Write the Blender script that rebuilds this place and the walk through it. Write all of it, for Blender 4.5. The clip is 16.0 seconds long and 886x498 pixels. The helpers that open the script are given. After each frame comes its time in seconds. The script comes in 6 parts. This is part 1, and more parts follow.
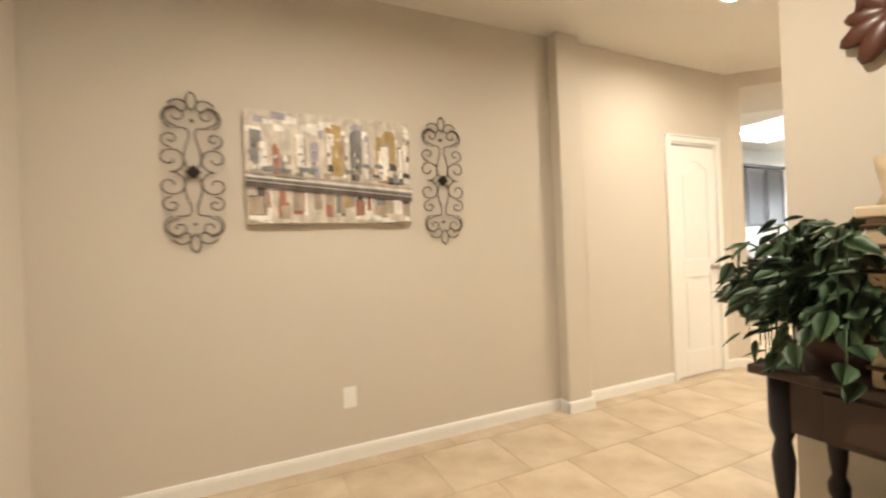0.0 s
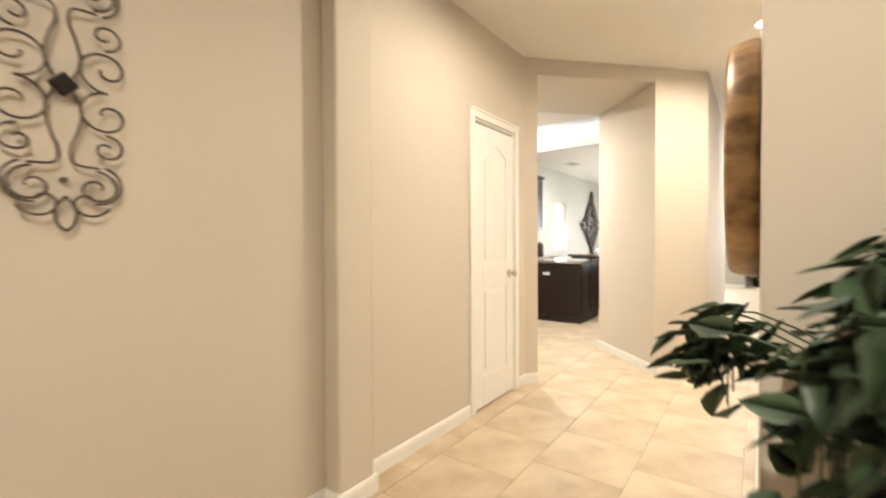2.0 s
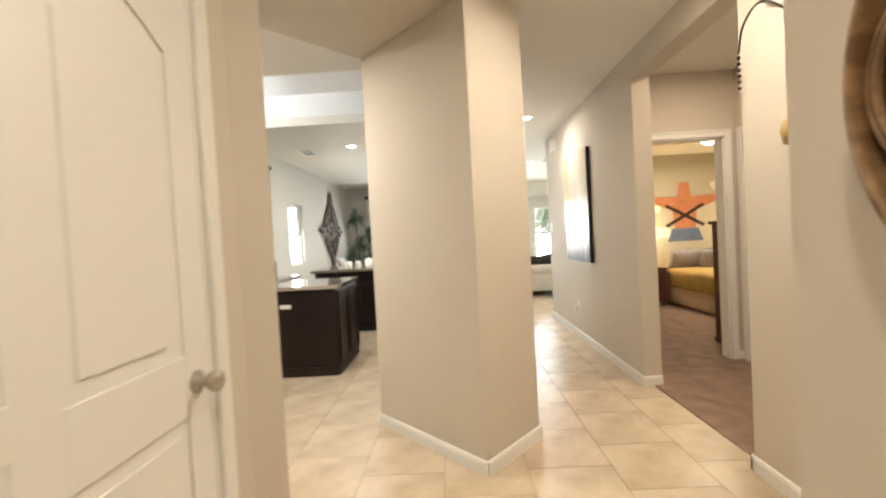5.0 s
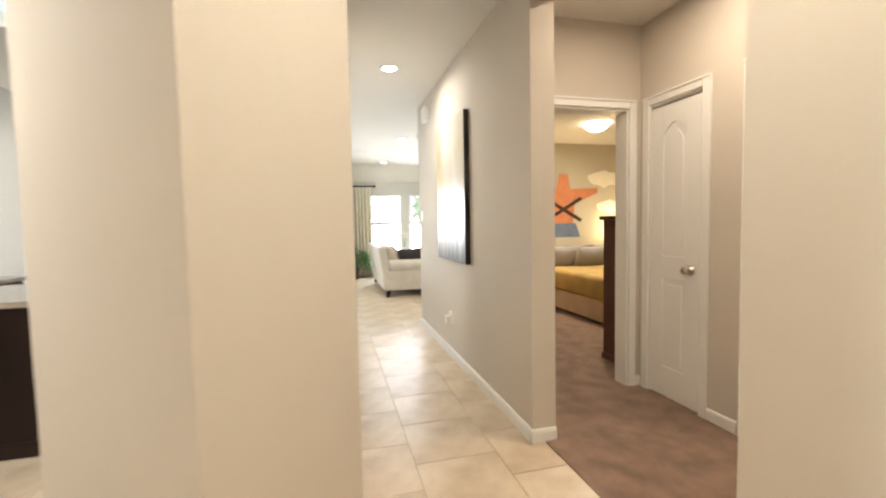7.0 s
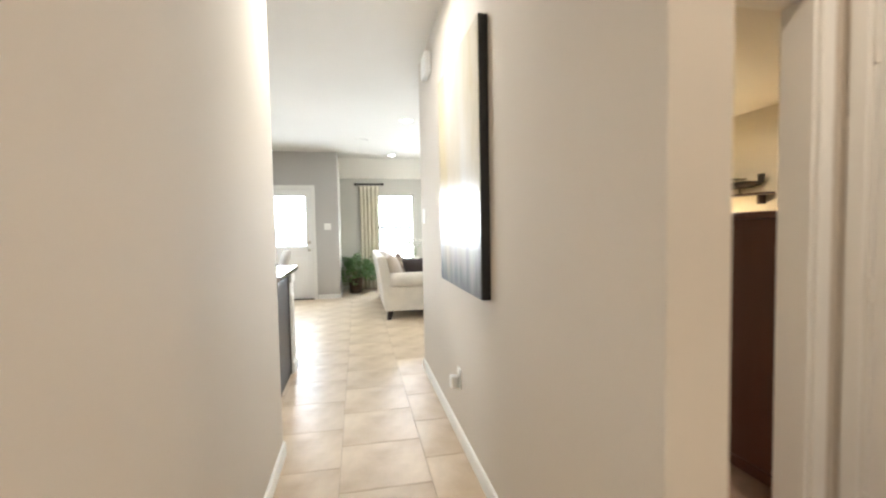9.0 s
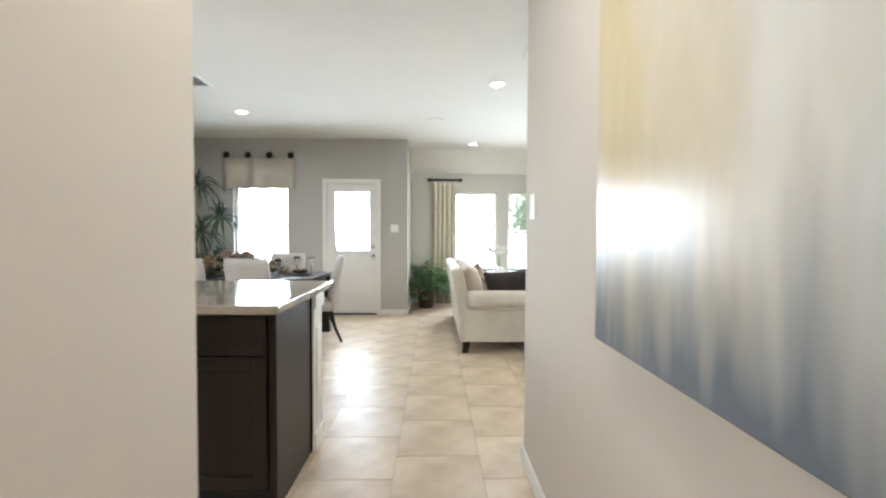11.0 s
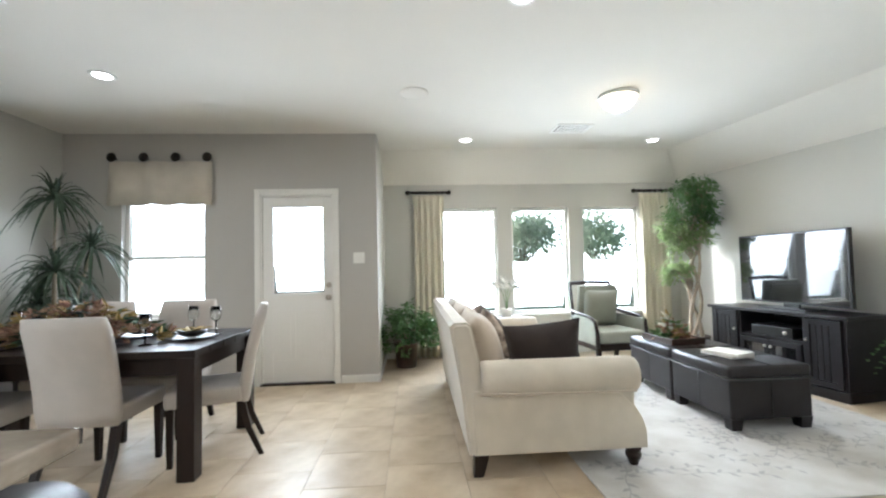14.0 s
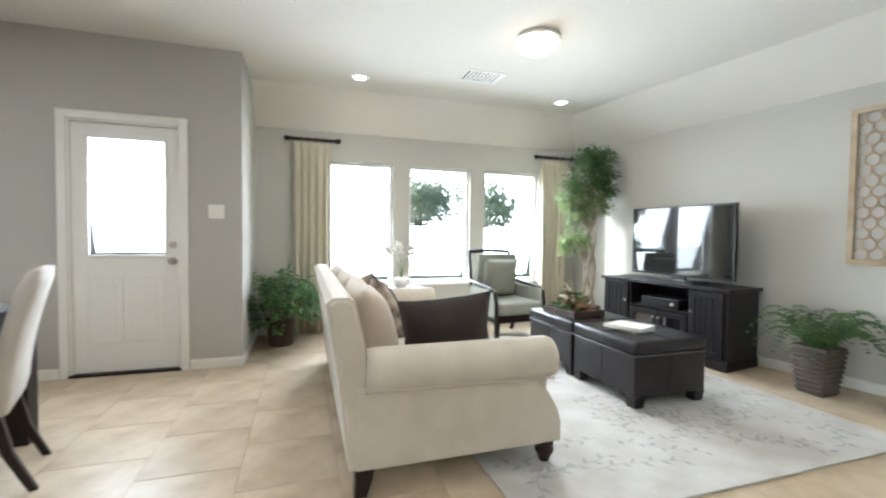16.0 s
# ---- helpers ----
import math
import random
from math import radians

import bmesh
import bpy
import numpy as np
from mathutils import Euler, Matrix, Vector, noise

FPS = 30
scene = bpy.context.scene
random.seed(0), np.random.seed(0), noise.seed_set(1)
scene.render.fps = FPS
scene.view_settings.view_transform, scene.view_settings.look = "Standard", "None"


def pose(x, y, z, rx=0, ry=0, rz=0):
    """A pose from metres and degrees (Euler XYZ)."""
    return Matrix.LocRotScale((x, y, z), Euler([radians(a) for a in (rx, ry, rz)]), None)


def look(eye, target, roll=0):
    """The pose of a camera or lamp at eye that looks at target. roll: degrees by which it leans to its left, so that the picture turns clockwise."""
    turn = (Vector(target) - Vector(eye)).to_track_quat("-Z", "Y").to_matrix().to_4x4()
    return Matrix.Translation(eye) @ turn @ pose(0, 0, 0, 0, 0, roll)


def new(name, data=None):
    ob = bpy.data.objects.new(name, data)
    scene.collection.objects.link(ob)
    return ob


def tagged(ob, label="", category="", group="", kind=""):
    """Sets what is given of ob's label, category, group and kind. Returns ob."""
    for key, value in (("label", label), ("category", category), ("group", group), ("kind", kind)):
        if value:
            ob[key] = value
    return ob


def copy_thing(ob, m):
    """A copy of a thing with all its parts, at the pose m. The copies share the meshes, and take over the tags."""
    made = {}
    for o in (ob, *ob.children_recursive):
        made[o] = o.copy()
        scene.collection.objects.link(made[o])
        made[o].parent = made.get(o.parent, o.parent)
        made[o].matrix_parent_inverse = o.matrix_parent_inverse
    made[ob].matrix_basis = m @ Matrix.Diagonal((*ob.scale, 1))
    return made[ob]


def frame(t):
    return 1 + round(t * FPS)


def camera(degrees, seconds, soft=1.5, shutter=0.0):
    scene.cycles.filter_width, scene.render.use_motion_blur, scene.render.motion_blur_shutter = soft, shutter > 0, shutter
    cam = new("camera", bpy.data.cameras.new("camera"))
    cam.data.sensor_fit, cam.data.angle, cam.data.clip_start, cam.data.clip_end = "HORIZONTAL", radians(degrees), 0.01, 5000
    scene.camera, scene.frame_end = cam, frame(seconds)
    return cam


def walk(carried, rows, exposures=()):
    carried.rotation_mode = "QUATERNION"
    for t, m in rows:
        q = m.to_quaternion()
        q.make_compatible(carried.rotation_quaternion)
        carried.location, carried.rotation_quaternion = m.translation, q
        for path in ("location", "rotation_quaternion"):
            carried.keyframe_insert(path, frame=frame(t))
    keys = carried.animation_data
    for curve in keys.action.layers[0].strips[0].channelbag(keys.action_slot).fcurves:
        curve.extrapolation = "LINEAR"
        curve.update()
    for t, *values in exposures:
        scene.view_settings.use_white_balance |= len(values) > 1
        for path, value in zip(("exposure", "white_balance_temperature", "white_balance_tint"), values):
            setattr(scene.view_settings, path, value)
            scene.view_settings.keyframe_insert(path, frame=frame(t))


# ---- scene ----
cam = camera(91.9, 16.0, soft=2.2, shutter=0.5)
PATH = [
    (0, (1.069, 0.516, 1.183), (1.905, 2.333, 1.189), -2.3),
    (0.5, (1.25, 0.754, 1.197), (2.356, 2.421, 1.195), -1.2),
    (1, (1.432, 1.0, 1.14), (2.754, 2.501, 1.15), -0.1),
    (1.5, (1.637, 1.229, 1.155), (3.124, 2.566, 1.136), -0.1),
    (2, (1.881, 1.435, 1.187), (3.491, 2.621, 1.151), -0.3),
    (2.5, (2.161, 1.663, 1.225), (3.875, 2.692, 1.189), -0.3),
    (3, (2.453, 1.867, 1.237), (4.264, 2.716, 1.213), -1.6),
    (3.5, (2.766, 2.036, 1.255), (4.656, 2.688, 1.241), -3.0),
    (4, (3.07, 2.175, 1.238), (5.023, 2.607, 1.232), -3.6),
    (4.5, (3.402, 2.261, 1.235), (5.39, 2.485, 1.214), -3.8),
    (5, (3.739, 2.293, 1.286), (5.738, 2.339, 1.239), -3.2),
    (7.5, (5.374, 1.727, 1.27), (7.296, 1.19, 1.151), -1.1),
    (8, (5.737, 1.589, 1.258), (7.662, 1.058, 1.149), -1.2),
    (8.5, (6.124, 1.469, 1.254), (8.062, 0.985, 1.15), -1.3),
    (9, (6.523, 1.369, 1.262), (8.482, 0.978, 1.166), -1.1),
    (9.5, (6.926, 1.327, 1.249), (8.904, 1.042, 1.16), 0.0),
    (12, (8.793, 1.285, 1.214), (10.793, 1.318, 1.186), -0.9),
    (12.5, (9.16, 1.302, 1.209), (11.16, 1.325, 1.211), -2.0),
    (13, (9.5, 1.282, 1.228), (11.5, 1.271, 1.271), -2.3),
    (13.5, (9.766, 1.308, 1.225), (11.762, 1.22, 1.31), -1.6),
    (14, (9.995, 1.312, 1.212), (11.989, 1.173, 1.297), -1.3),
    (14.5, (10.192, 1.282, 1.207), (12.182, 1.086, 1.244), -1.6),
    (15, (10.351, 1.254, 1.193), (12.328, 0.95, 1.181), -1.1),
    (15.5, (10.49, 1.239, 1.184), (12.437, 0.787, 1.135), 0.1),
    (16, (10.631, 1.201, 1.163), (12.531, 0.58, 1.096), 0.7),
]
WARM = [(0, 1.45, 6350, 10), (2, 1.36, 6350, 10), (3.5, 0.98, 6400, 10), (5, 0.75, 6500, 10), (7.5, 0.90, 6100, 10), (8.5, 0.96, 5950, 10), (9.5, 0.80, 5800, 10), (12, 0.48, 5750, 9), (14, 0.36, 5750, 9), (16, 0.38, 5800, 9)]
walk(cam, [(t, look(eye, target, roll)) for t, eye, target, roll in PATH], WARM)

# ---- daylight and lamps ----
world = bpy.data.worlds.new("world")
scene.world = world
world.use_nodes = True
sky = world.node_tree.nodes.new("ShaderNodeTexSky")
sky.sky_type, sky.sun_disc = "NISHITA", False
SUN_DIR = Vector((-0.50, -0.73, -0.37)).normalized()
sky.sun_elevation = math.asin(-SUN_DIR.z)
sky.sun_rotation = math.atan2(-SUN_DIR.x, -SUN_DIR.y)
world.node_tree.links.new(sky.outputs[0], world.node_tree.nodes["Background"].inputs[0])
world.node_tree.nodes["Background"].inputs[1].default_value = 0.15
sun = new("sun", bpy.data.lights.new("sun", "SUN"))
sun.data.energy, sun.data.angle, sun.data.color = 5.0, radians(0.6), (1.0, 0.95, 0.86)
sun.matrix_world = look((30, 20, 20), Vector((30, 20, 20)) + SUN_DIR)

H = 2.70        # ceiling
FOYER_WARM = (1.0, 0.87, 0.69)
HALL_WARM = (1.0, 0.92, 0.80)


def lamp_area(at, aim, w, h, watts, colour):
    l = bpy.data.lights.new("lamp", "AREA")
    l.shape, l.size, l.size_y, l.energy, l.color, l.spread = "RECTANGLE", w, h, watts, colour, radians(140)
    ob = new("lamp", l)
    ob.matrix_world = look(at, aim)
    return ob


def lamp_disc(at, size, watts, colour, spread=170):
    l = bpy.data.lights.new("lamp", "AREA")
    l.shape, l.size, l.energy, l.color, l.spread = "DISK", size, watts, colour, radians(spread)
    ob = new("lamp", l)
    ob.matrix_world = look(at, (at[0], at[1] + 0.0001, at[2] - 1))
    return ob


# daylight that enters by the openings of the east side
DAY = (0.93, 0.98, 1.0)
for y in (0.55, -0.46, -1.47):
    lamp_area((15.93, y, 1.29), (14.5, y, 0.85), 0.76, 1.40, 40, DAY)
lamp_area((14.79, 3.94, 1.33), (13, 3.94, 1.0), 0.78, 1.1, 25, DAY)
lamp_area((14.78, 2.555, 1.43), (13, 2.55, 1.1), 0.52, 0.9, 14, DAY)
lamp_area((11.1, 5.02, 1.5), (11.1, 3, 1.0), 0.6, 0.95, 12, DAY)

# ---- materials ----


def nodes_of(m):
    m.use_nodes = True
    return m.node_tree.nodes, m.node_tree.links, m.node_tree.nodes["Principled BSDF"]


def mat(name, colour, rough=0.6, vary=0.12, grain=40.0, blotch=3.0, bump=0.15, metal=0.0, second=None, by_object=0.0, by_island=0.0, sheen=0.0, coat=0.0, stretch=(1, 1, 1)):
    """Two scales of variation, fine relief, and optional drift towards a second colour."""
    m = bpy.data.materials.new(name)
    N, L, P = nodes_of(m)
    co = N.new("ShaderNodeTexCoord")
    mp = N.new("ShaderNodeMapping")
    mp.inputs["Scale"].default_value = stretch
    L.new(co.outputs["Object"], mp.inputs[0])
    fine, broad = N.new("ShaderNodeTexNoise"), N.new("ShaderNodeTexNoise")
    fine.inputs["Scale"].default_value, fine.inputs["Detail"].default_value = grain, 5
    broad.inputs["Scale"].default_value, broad.inputs["Detail"].default_value = blotch, 6
    L.new(mp.outputs[0], fine.inputs["Vector"])
    L.new(mp.outputs[0], broad.inputs["Vector"])
    two = second or tuple(c * (1 - vary) for c in colour)
    mix = N.new("ShaderNodeMix")
    mix.data_type = "RGBA"
    mix.inputs[6].default_value, mix.inputs[7].default_value = (*colour, 1), (*two, 1)
    ramp = N.new("ShaderNodeValToRGB")
    ramp.color_ramp.elements[0].position, ramp.color_ramp.elements[1].position = 0.36, 0.66
    L.new(broad.outputs[0], ramp.inputs[0])
    L.new(ramp.outputs[0], mix.inputs[0])
    hsv = N.new("ShaderNodeHueSaturation")
    add = N.new("ShaderNodeMath")
    add.operation = "MULTIPLY_ADD"
    L.new(fine.outputs[0], add.inputs[0])
    add.inputs[1].default_value, add.inputs[2].default_value = vary * 1.4, 1 - vary * 0.7
    last = add.outputs[0]
    if by_object or by_island:
        info = N.new("ShaderNodeObjectInfo") if by_object else N.new("ShaderNodeNewGeometry")
        rnd = info.outputs["Random"] if by_object else info.outputs["Random Per Island"]
        a2 = N.new("ShaderNodeMath")
        a2.operation = "MULTIPLY_ADD"
        k = by_object or by_island
        a2.inputs[1].default_value, a2.inputs[2].default_value = 2 * k, 1 - k
        L.new(rnd, a2.inputs[0])
        a3 = N.new("ShaderNodeMath")
        a3.operation = "MULTIPLY"
        L.new(a2.outputs[0], a3.inputs[0])
        L.new(last, a3.inputs[1])
        last = a3.outputs[0]
    L.new(last, hsv.inputs["Value"])
    L.new(mix.outputs[2], hsv.inputs["Color"])
    L.new(hsv.outputs[0], P.inputs["Base Color"])
    P.inputs["Roughness"].default_value, P.inputs["Metallic"].default_value = rough, metal
    if sheen:
        P.inputs["Sheen Weight"].default_value = sheen
    if coat:
        P.inputs["Coat Weight"].default_value = coat
    if bump:
        b = N.new("ShaderNodeBump")
        b.inputs["Strength"].default_value, b.inputs["Distance"].default_value = bump, 0.004
        L.new(fine.outputs[0], b.inputs["Height"])
        L.new(b.outputs[0], P.inputs["Normal"])
    return m


def glow(name, colour, strength):
    m = bpy.data.materials.new(name)
    N, L, P = nodes_of(m)
    P.inputs["Base Color"].default_value = (*colour, 1)
    P.inputs["Emission Color"].default_value = (*colour, 1)
    P.inputs["Emission Strength"].default_value = strength
    return m


def clear_glass(name):
    m = bpy.data.materials.new(name)
    N, L, P = nodes_of(m)
    P.inputs["Base Color"].default_value = (0.97, 0.99, 0.98, 1)
    P.inputs["Roughness"].default_value = 0.02
    P.inputs["Transmission Weight"].default_value = 1.0
    P.inputs["IOR"].default_value = 1.45
    return m


M_wall = mat("wall_paint", (0.60, 0.545, 0.465), 0.85, 0.03, 220, 0.8, 0.10)
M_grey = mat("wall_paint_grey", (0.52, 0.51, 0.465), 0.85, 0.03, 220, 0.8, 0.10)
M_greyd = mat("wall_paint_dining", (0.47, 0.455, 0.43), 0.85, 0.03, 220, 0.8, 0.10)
M_ceil = mat("ceiling_paint", (0.74, 0.71, 0.65), 0.9, 0.04, 120, 1.0, 0.5)
M_tray = mat("tray_paint", (0.84, 0.85, 0.85), 0.9, 0.03, 120, 1.0, 0.4)
M_trim = mat("trim_paint", (0.80, 0.79, 0.75), 0.35, 0.02, 60, 2, 0.05)
M_door = mat("door_paint", (0.80, 0.79, 0.76), 0.38, 0.02, 60, 2, 0.05)
M_tile = mat("floor_tile", (0.60, 0.50, 0.37), 0.37, 0.10, 22, 3.4, 0.05, second=(0.43, 0.33, 0.215), by_object=0.035)
M_tile2 = mat("floor_tile_far", (0.60, 0.50, 0.37), 0.37, 0.10, 22, 3.4, 0.05, second=(0.43, 0.33, 0.215), by_island=0.035)
M_grout = mat("grout", (0.46, 0.38, 0.28), 0.85, 0.15, 80, 6, 0.3)
M_carpet = mat("carpet", (0.28, 0.175, 0.12), 0.98, 0.5, 150, 7, 1.0, second=(0.17, 0.105, 0.07), sheen=0.2)
M_esp = mat("espresso_wood", (0.020, 0.012, 0.009), 0.40, 0.3, 30, 4, 0.1, stretch=(1, 1, 0.2))
M_esp.node_tree.nodes["Principled BSDF"].inputs["Specular IOR Level"].default_value = 0.28
M_blackwood = mat("black_wood", (0.018, 0.016, 0.018), 0.35, 0.3, 30, 4, 0.1)
M_cherry = mat("cherry_wood", (0.105, 0.036, 0.022), 0.35, 0.3, 24, 4, 0.1, stretch=(1, 1, 0.15))
M_brown = mat("brown_wood", (0.045, 0.022, 0.014), 0.4, 0.3, 24, 4, 0.15)
M_granite = mat("granite", (0.40, 0.35, 0.29), 0.09, 0.3, 70, 3.0, 0.02, second=(0.15, 0.115, 0.085), coat=0.4, stretch=(1, 0.45, 1))
M_linen = mat("linen", (0.60, 0.55, 0.47), 0.95, 0.10, 260, 6, 0.5, sheen=0.2)
M_chairfab = mat("chair_fabric", (0.50, 0.46, 0.42), 0.95, 0.10, 260, 5, 0.5, sheen=0.2)
M_cush = mat("cushion_fabric", (0.50, 0.43, 0.35), 0.95, 0.10, 220, 5, 0.5, sheen=0.2)
M_dark = mat("dark_pillow", (0.045, 0.034, 0.031), 0.9, 0.3, 200, 6, 0.5)
M_pattern = mat("patterned_pillow", (0.48, 0.40, 0.32), 0.9, 0.2, 60, 16, 0.4, second=(0.12, 0.085, 0.07))
M_greenfab = mat("sage_fabric", (0.31, 0.32, 0.27), 0.95, 0.12, 220, 5, 0.5)
M_leather = mat("dark_leather", (0.022, 0.019, 0.021), 0.33, 0.35, 130, 5, 0.35)
for dark in (M_leather, M_blackwood):
    dark.node_tree.nodes["Principled BSDF"].inputs["Specular IOR Level"].default_value = 0.30
M_piping = mat("leather_piping", (0.10, 0.095, 0.10), 0.35, 0.3, 130, 5, 0.3)
M_rug = mat("rug_wool", (0.58, 0.57, 0.55), 0.98, 0.14, 200, 5, 0.7, second=(0.49, 0.475, 0.45))
M_rugleaf = mat("rug_leaf", (0.44, 0.435, 0.43), 0.98, 0.2, 200, 5, 0.6)
M_curtain = mat("curtain_cloth", (0.62, 0.58, 0.46), 0.9, 0.08, 240, 4, 0.3, stretch=(1, 1, 0.3))
M_iron = mat("dark_iron", (0.03, 0.024, 0.02), 0.5, 0.4, 60, 10, 0.4, metal=0.6)
M_scroll = mat("scroll_iron", (0.085, 0.055, 0.038), 0.5, 0.5, 60, 14, 0.4, metal=0.4)
M_chrome = mat("brushed_nickel", (0.56, 0.52, 0.46), 0.28, 0.1, 60, 4, 0.05, metal=1.0)
M_bronze = mat("mirror_frame_gilt", (0.36, 0.225, 0.105), 0.42, 0.35, 14, 8, 0.4, metal=0.25, second=(0.15, 0.08, 0.036), stretch=(1, 1, 1.8))
M_mirror = mat("mirror_glass", (0.9, 0.9, 0.9), 0.01, 0.0, 10, 1, 0.0, metal=1.0)
M_medal = mat("carved_medallion", (0.085, 0.068, 0.056), 0.55, 0.5, 50, 8, 0.8, metal=0.2, second=(0.12, 0.095, 0.075))
# paler than real foliage: the glare over the trees is put into this colour
M_gleaf = mat("garden_leaf_hazed", (0.30, 0.35, 0.23), 0.6, 0.3, 4, 1, 0.1, second=(0.20, 0.26, 0.16), by_island=0.3)
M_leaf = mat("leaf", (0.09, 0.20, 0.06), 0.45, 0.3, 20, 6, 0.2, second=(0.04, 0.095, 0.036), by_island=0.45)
# lower ficus leaf: the sun's brightness on it is put into the paler colour
M_leaf_sunlit = mat("leaf_light", (0.20, 0.31, 0.10), 0.5, 0.3, 20, 6, 0.2, second=(0.07, 0.14, 0.04), by_island=0.4)


def leaf_light(m, colour, share):
    """Lets daylight through the blade of a leaf."""
    N, L, P = nodes_of(m)
    through_leaf, both = N.new("ShaderNodeBsdfTranslucent"), N.new("ShaderNodeMixShader")
    through_leaf.inputs[0].default_value, both.inputs[0].default_value = (*colour, 1), share
    L.new(P.outputs[0], both.inputs[1])
    L.new(through_leaf.outputs[0], both.inputs[2])
    L.new(both.outputs[0], N["Material Output"].inputs[0])


# garden leaves get a very pale tint here, again for the glare
leaf_light(M_gleaf, (0.72, 0.80, 0.62), 0.65)
leaf_light(M_leaf_sunlit, (0.42, 0.48, 0.24), 0.35)
leaf_light(M_leaf, (0.20, 0.30, 0.09), 0.2)
M_leafd = mat("leaf_dark", (0.032, 0.060, 0.026), 0.5, 0.35, 20, 6, 0.2, second=(0.05, 0.09, 0.045), by_island=0.4)
M_palm = mat("palm_leaf", (0.05, 0.085, 0.05), 0.5, 0.3, 20, 6, 0.2, by_island=0.4)
M_bark = mat("bark", (0.45, 0.37, 0.28), 0.9, 0.4, 30, 6, 0.8)
M_soil = mat("soil", (0.03, 0.022, 0.016), 0.95, 0.5, 60, 8, 0.8)
M_pot = mat("brown_pot", (0.075, 0.045, 0.035), 0.5, 0.4, 30, 6, 0.4)
M_basket = mat("woven_basket", (0.12, 0.095, 0.075), 0.7, 0.4, 50, 8, 0.6)
M_white = mat("white_plastic", (0.82, 0.81, 0.77), 0.35, 0.02, 40, 3, 0.02)
M_screen = mat("tv_screen", (0.012, 0.012, 0.014), 0.06, 0.1, 20, 3, 0.0, coat=1.0)
M_black = mat("black_plastic", (0.012, 0.012, 0.012), 0.3, 0.2, 40, 3, 0.03)
M_candle = mat("cream_wood", (0.52, 0.43, 0.30), 0.7, 0.3, 24, 6, 0.5, second=(0.36, 0.26, 0.16))
M_gold = mat("gold_fruit", (0.42, 0.30, 0.10), 0.5, 0.3, 30, 8, 0.3)
M_flower = mat("dried_flowers", (0.45, 0.30, 0.20), 0.85, 0.4, 40, 14, 0.4, second=(0.22, 0.10, 0.08), by_island=0.4)
M_whitefl = mat("white_petals", (0.80, 0.78, 0.72), 0.7, 0.1, 40, 8, 0.2, by_island=0.1)
M_bed = mat("bed_cover", (0.42, 0.29, 0.10), 0.9, 0.2, 80, 5, 0.5)
M_bedgrey = mat("bed_linen", (0.36, 0.34, 0.33), 0.9, 0.1, 120, 5, 0.4)
M_bedskirt = mat("bed_skirt", (0.55, 0.42, 0.30), 0.9, 0.1, 120, 5, 0.4)
M_orange = mat("mural_orange", (0.52, 0.20, 0.09), 0.8, 0.2, 30, 5, 0.1)
M_blue = mat("mural_blue", (0.13, 0.17, 0.26), 0.8, 0.2, 30, 5, 0.1)
M_cloud = mat("mural_cloud", (0.78, 0.74, 0.62), 0.85, 0.1, 30, 5, 0.1)
M_bedwall = mat("bedroom_paint", (0.50, 0.45, 0.34), 0.85, 0.05, 160, 2, 0.2)
M_grass = mat("grass", (0.05, 0.08, 0.03), 0.95, 0.4, 30, 2, 0.5)
M_fence = mat("fence_wood", (0.42, 0.36, 0.30), 0.85, 0.3, 20, 4, 0.4)
M_canlight = glow("lamp_glow", (1.0, 0.95, 0.86), 14.0)
M_domelight = glow("dome_glow", (1.0, 0.84, 0.60), 11.0)
M_shade = glow("shade_glow", (1.0, 0.80, 0.48), 4.0)
M_glass = clear_glass("clear_glass")
M_backsplash = mat("backsplash", (0.50, 0.44, 0.34), 0.3, 0.2, 30, 8, 0.1)
M_painting = mat("painting_sheen", (0.74, 0.73, 0.69), 0.27, 0.10, 30, 2.2, 0.1, second=(0.62, 0.52, 0.32), stretch=(1, 1, 0.3))
pn_, pl_, pp_ = nodes_of(M_painting)
pc_, ps_, pz_ = pn_.new("ShaderNodeTexCoord"), pn_.new("ShaderNodeSeparateXYZ"), pn_.new("ShaderNodeTexNoise")
pz_.inputs["Scale"].default_value = 14.0
pm_ = pn_.new("ShaderNodeMapping")
pm_.inputs["Scale"].default_value = (1, 1, 0.12)
pl_.new(pc_.outputs["Object"], ps_.inputs[0])
pl_.new(pc_.outputs["Object"], pm_.inputs[0])
pl_.new(pm_.outputs[0], pz_.inputs["Vector"])
pa_ = pn_.new("ShaderNodeMath")
pa_.operation = "MULTIPLY_ADD"
pa_.inputs[1].default_value = -0.45
pl_.new(pz_.outputs[0], pa_.inputs[0])
pl_.new(ps_.outputs["Z"], pa_.inputs[2])
pr_ = pn_.new("ShaderNodeValToRGB")
pr_.color_ramp.elements[0].position, pr_.color_ramp.elements[0].color = 0.0, (1, 1, 1, 1)
pr_.color_ramp.elements[1].position, pr_.color_ramp.elements[1].color = 0.34, (0, 0, 0, 1)
paa = pn_.new("ShaderNodeMath")
paa.operation = "ADD"
paa.inputs[1].default_value = 0.20
pl_.new(pa_.outputs[0], paa.inputs[0])
pl_.new(paa.outputs[0], pr_.inputs[0])
px_ = pn_.new("ShaderNodeMix")
px_.data_type = "RGBA"
px_.inputs[7].default_value = (0.16, 0.18, 0.21, 1)
pl_.new(pp_.inputs["Base Color"].links[0].from_socket, px_.inputs[6])
pl_.new(pr_.outputs[0], px_.inputs[0])
pl_.new(px_.outputs[2], pp_.inputs["Base Color"])

# ---- builders ----


def bm_new():
    return bmesh.new()


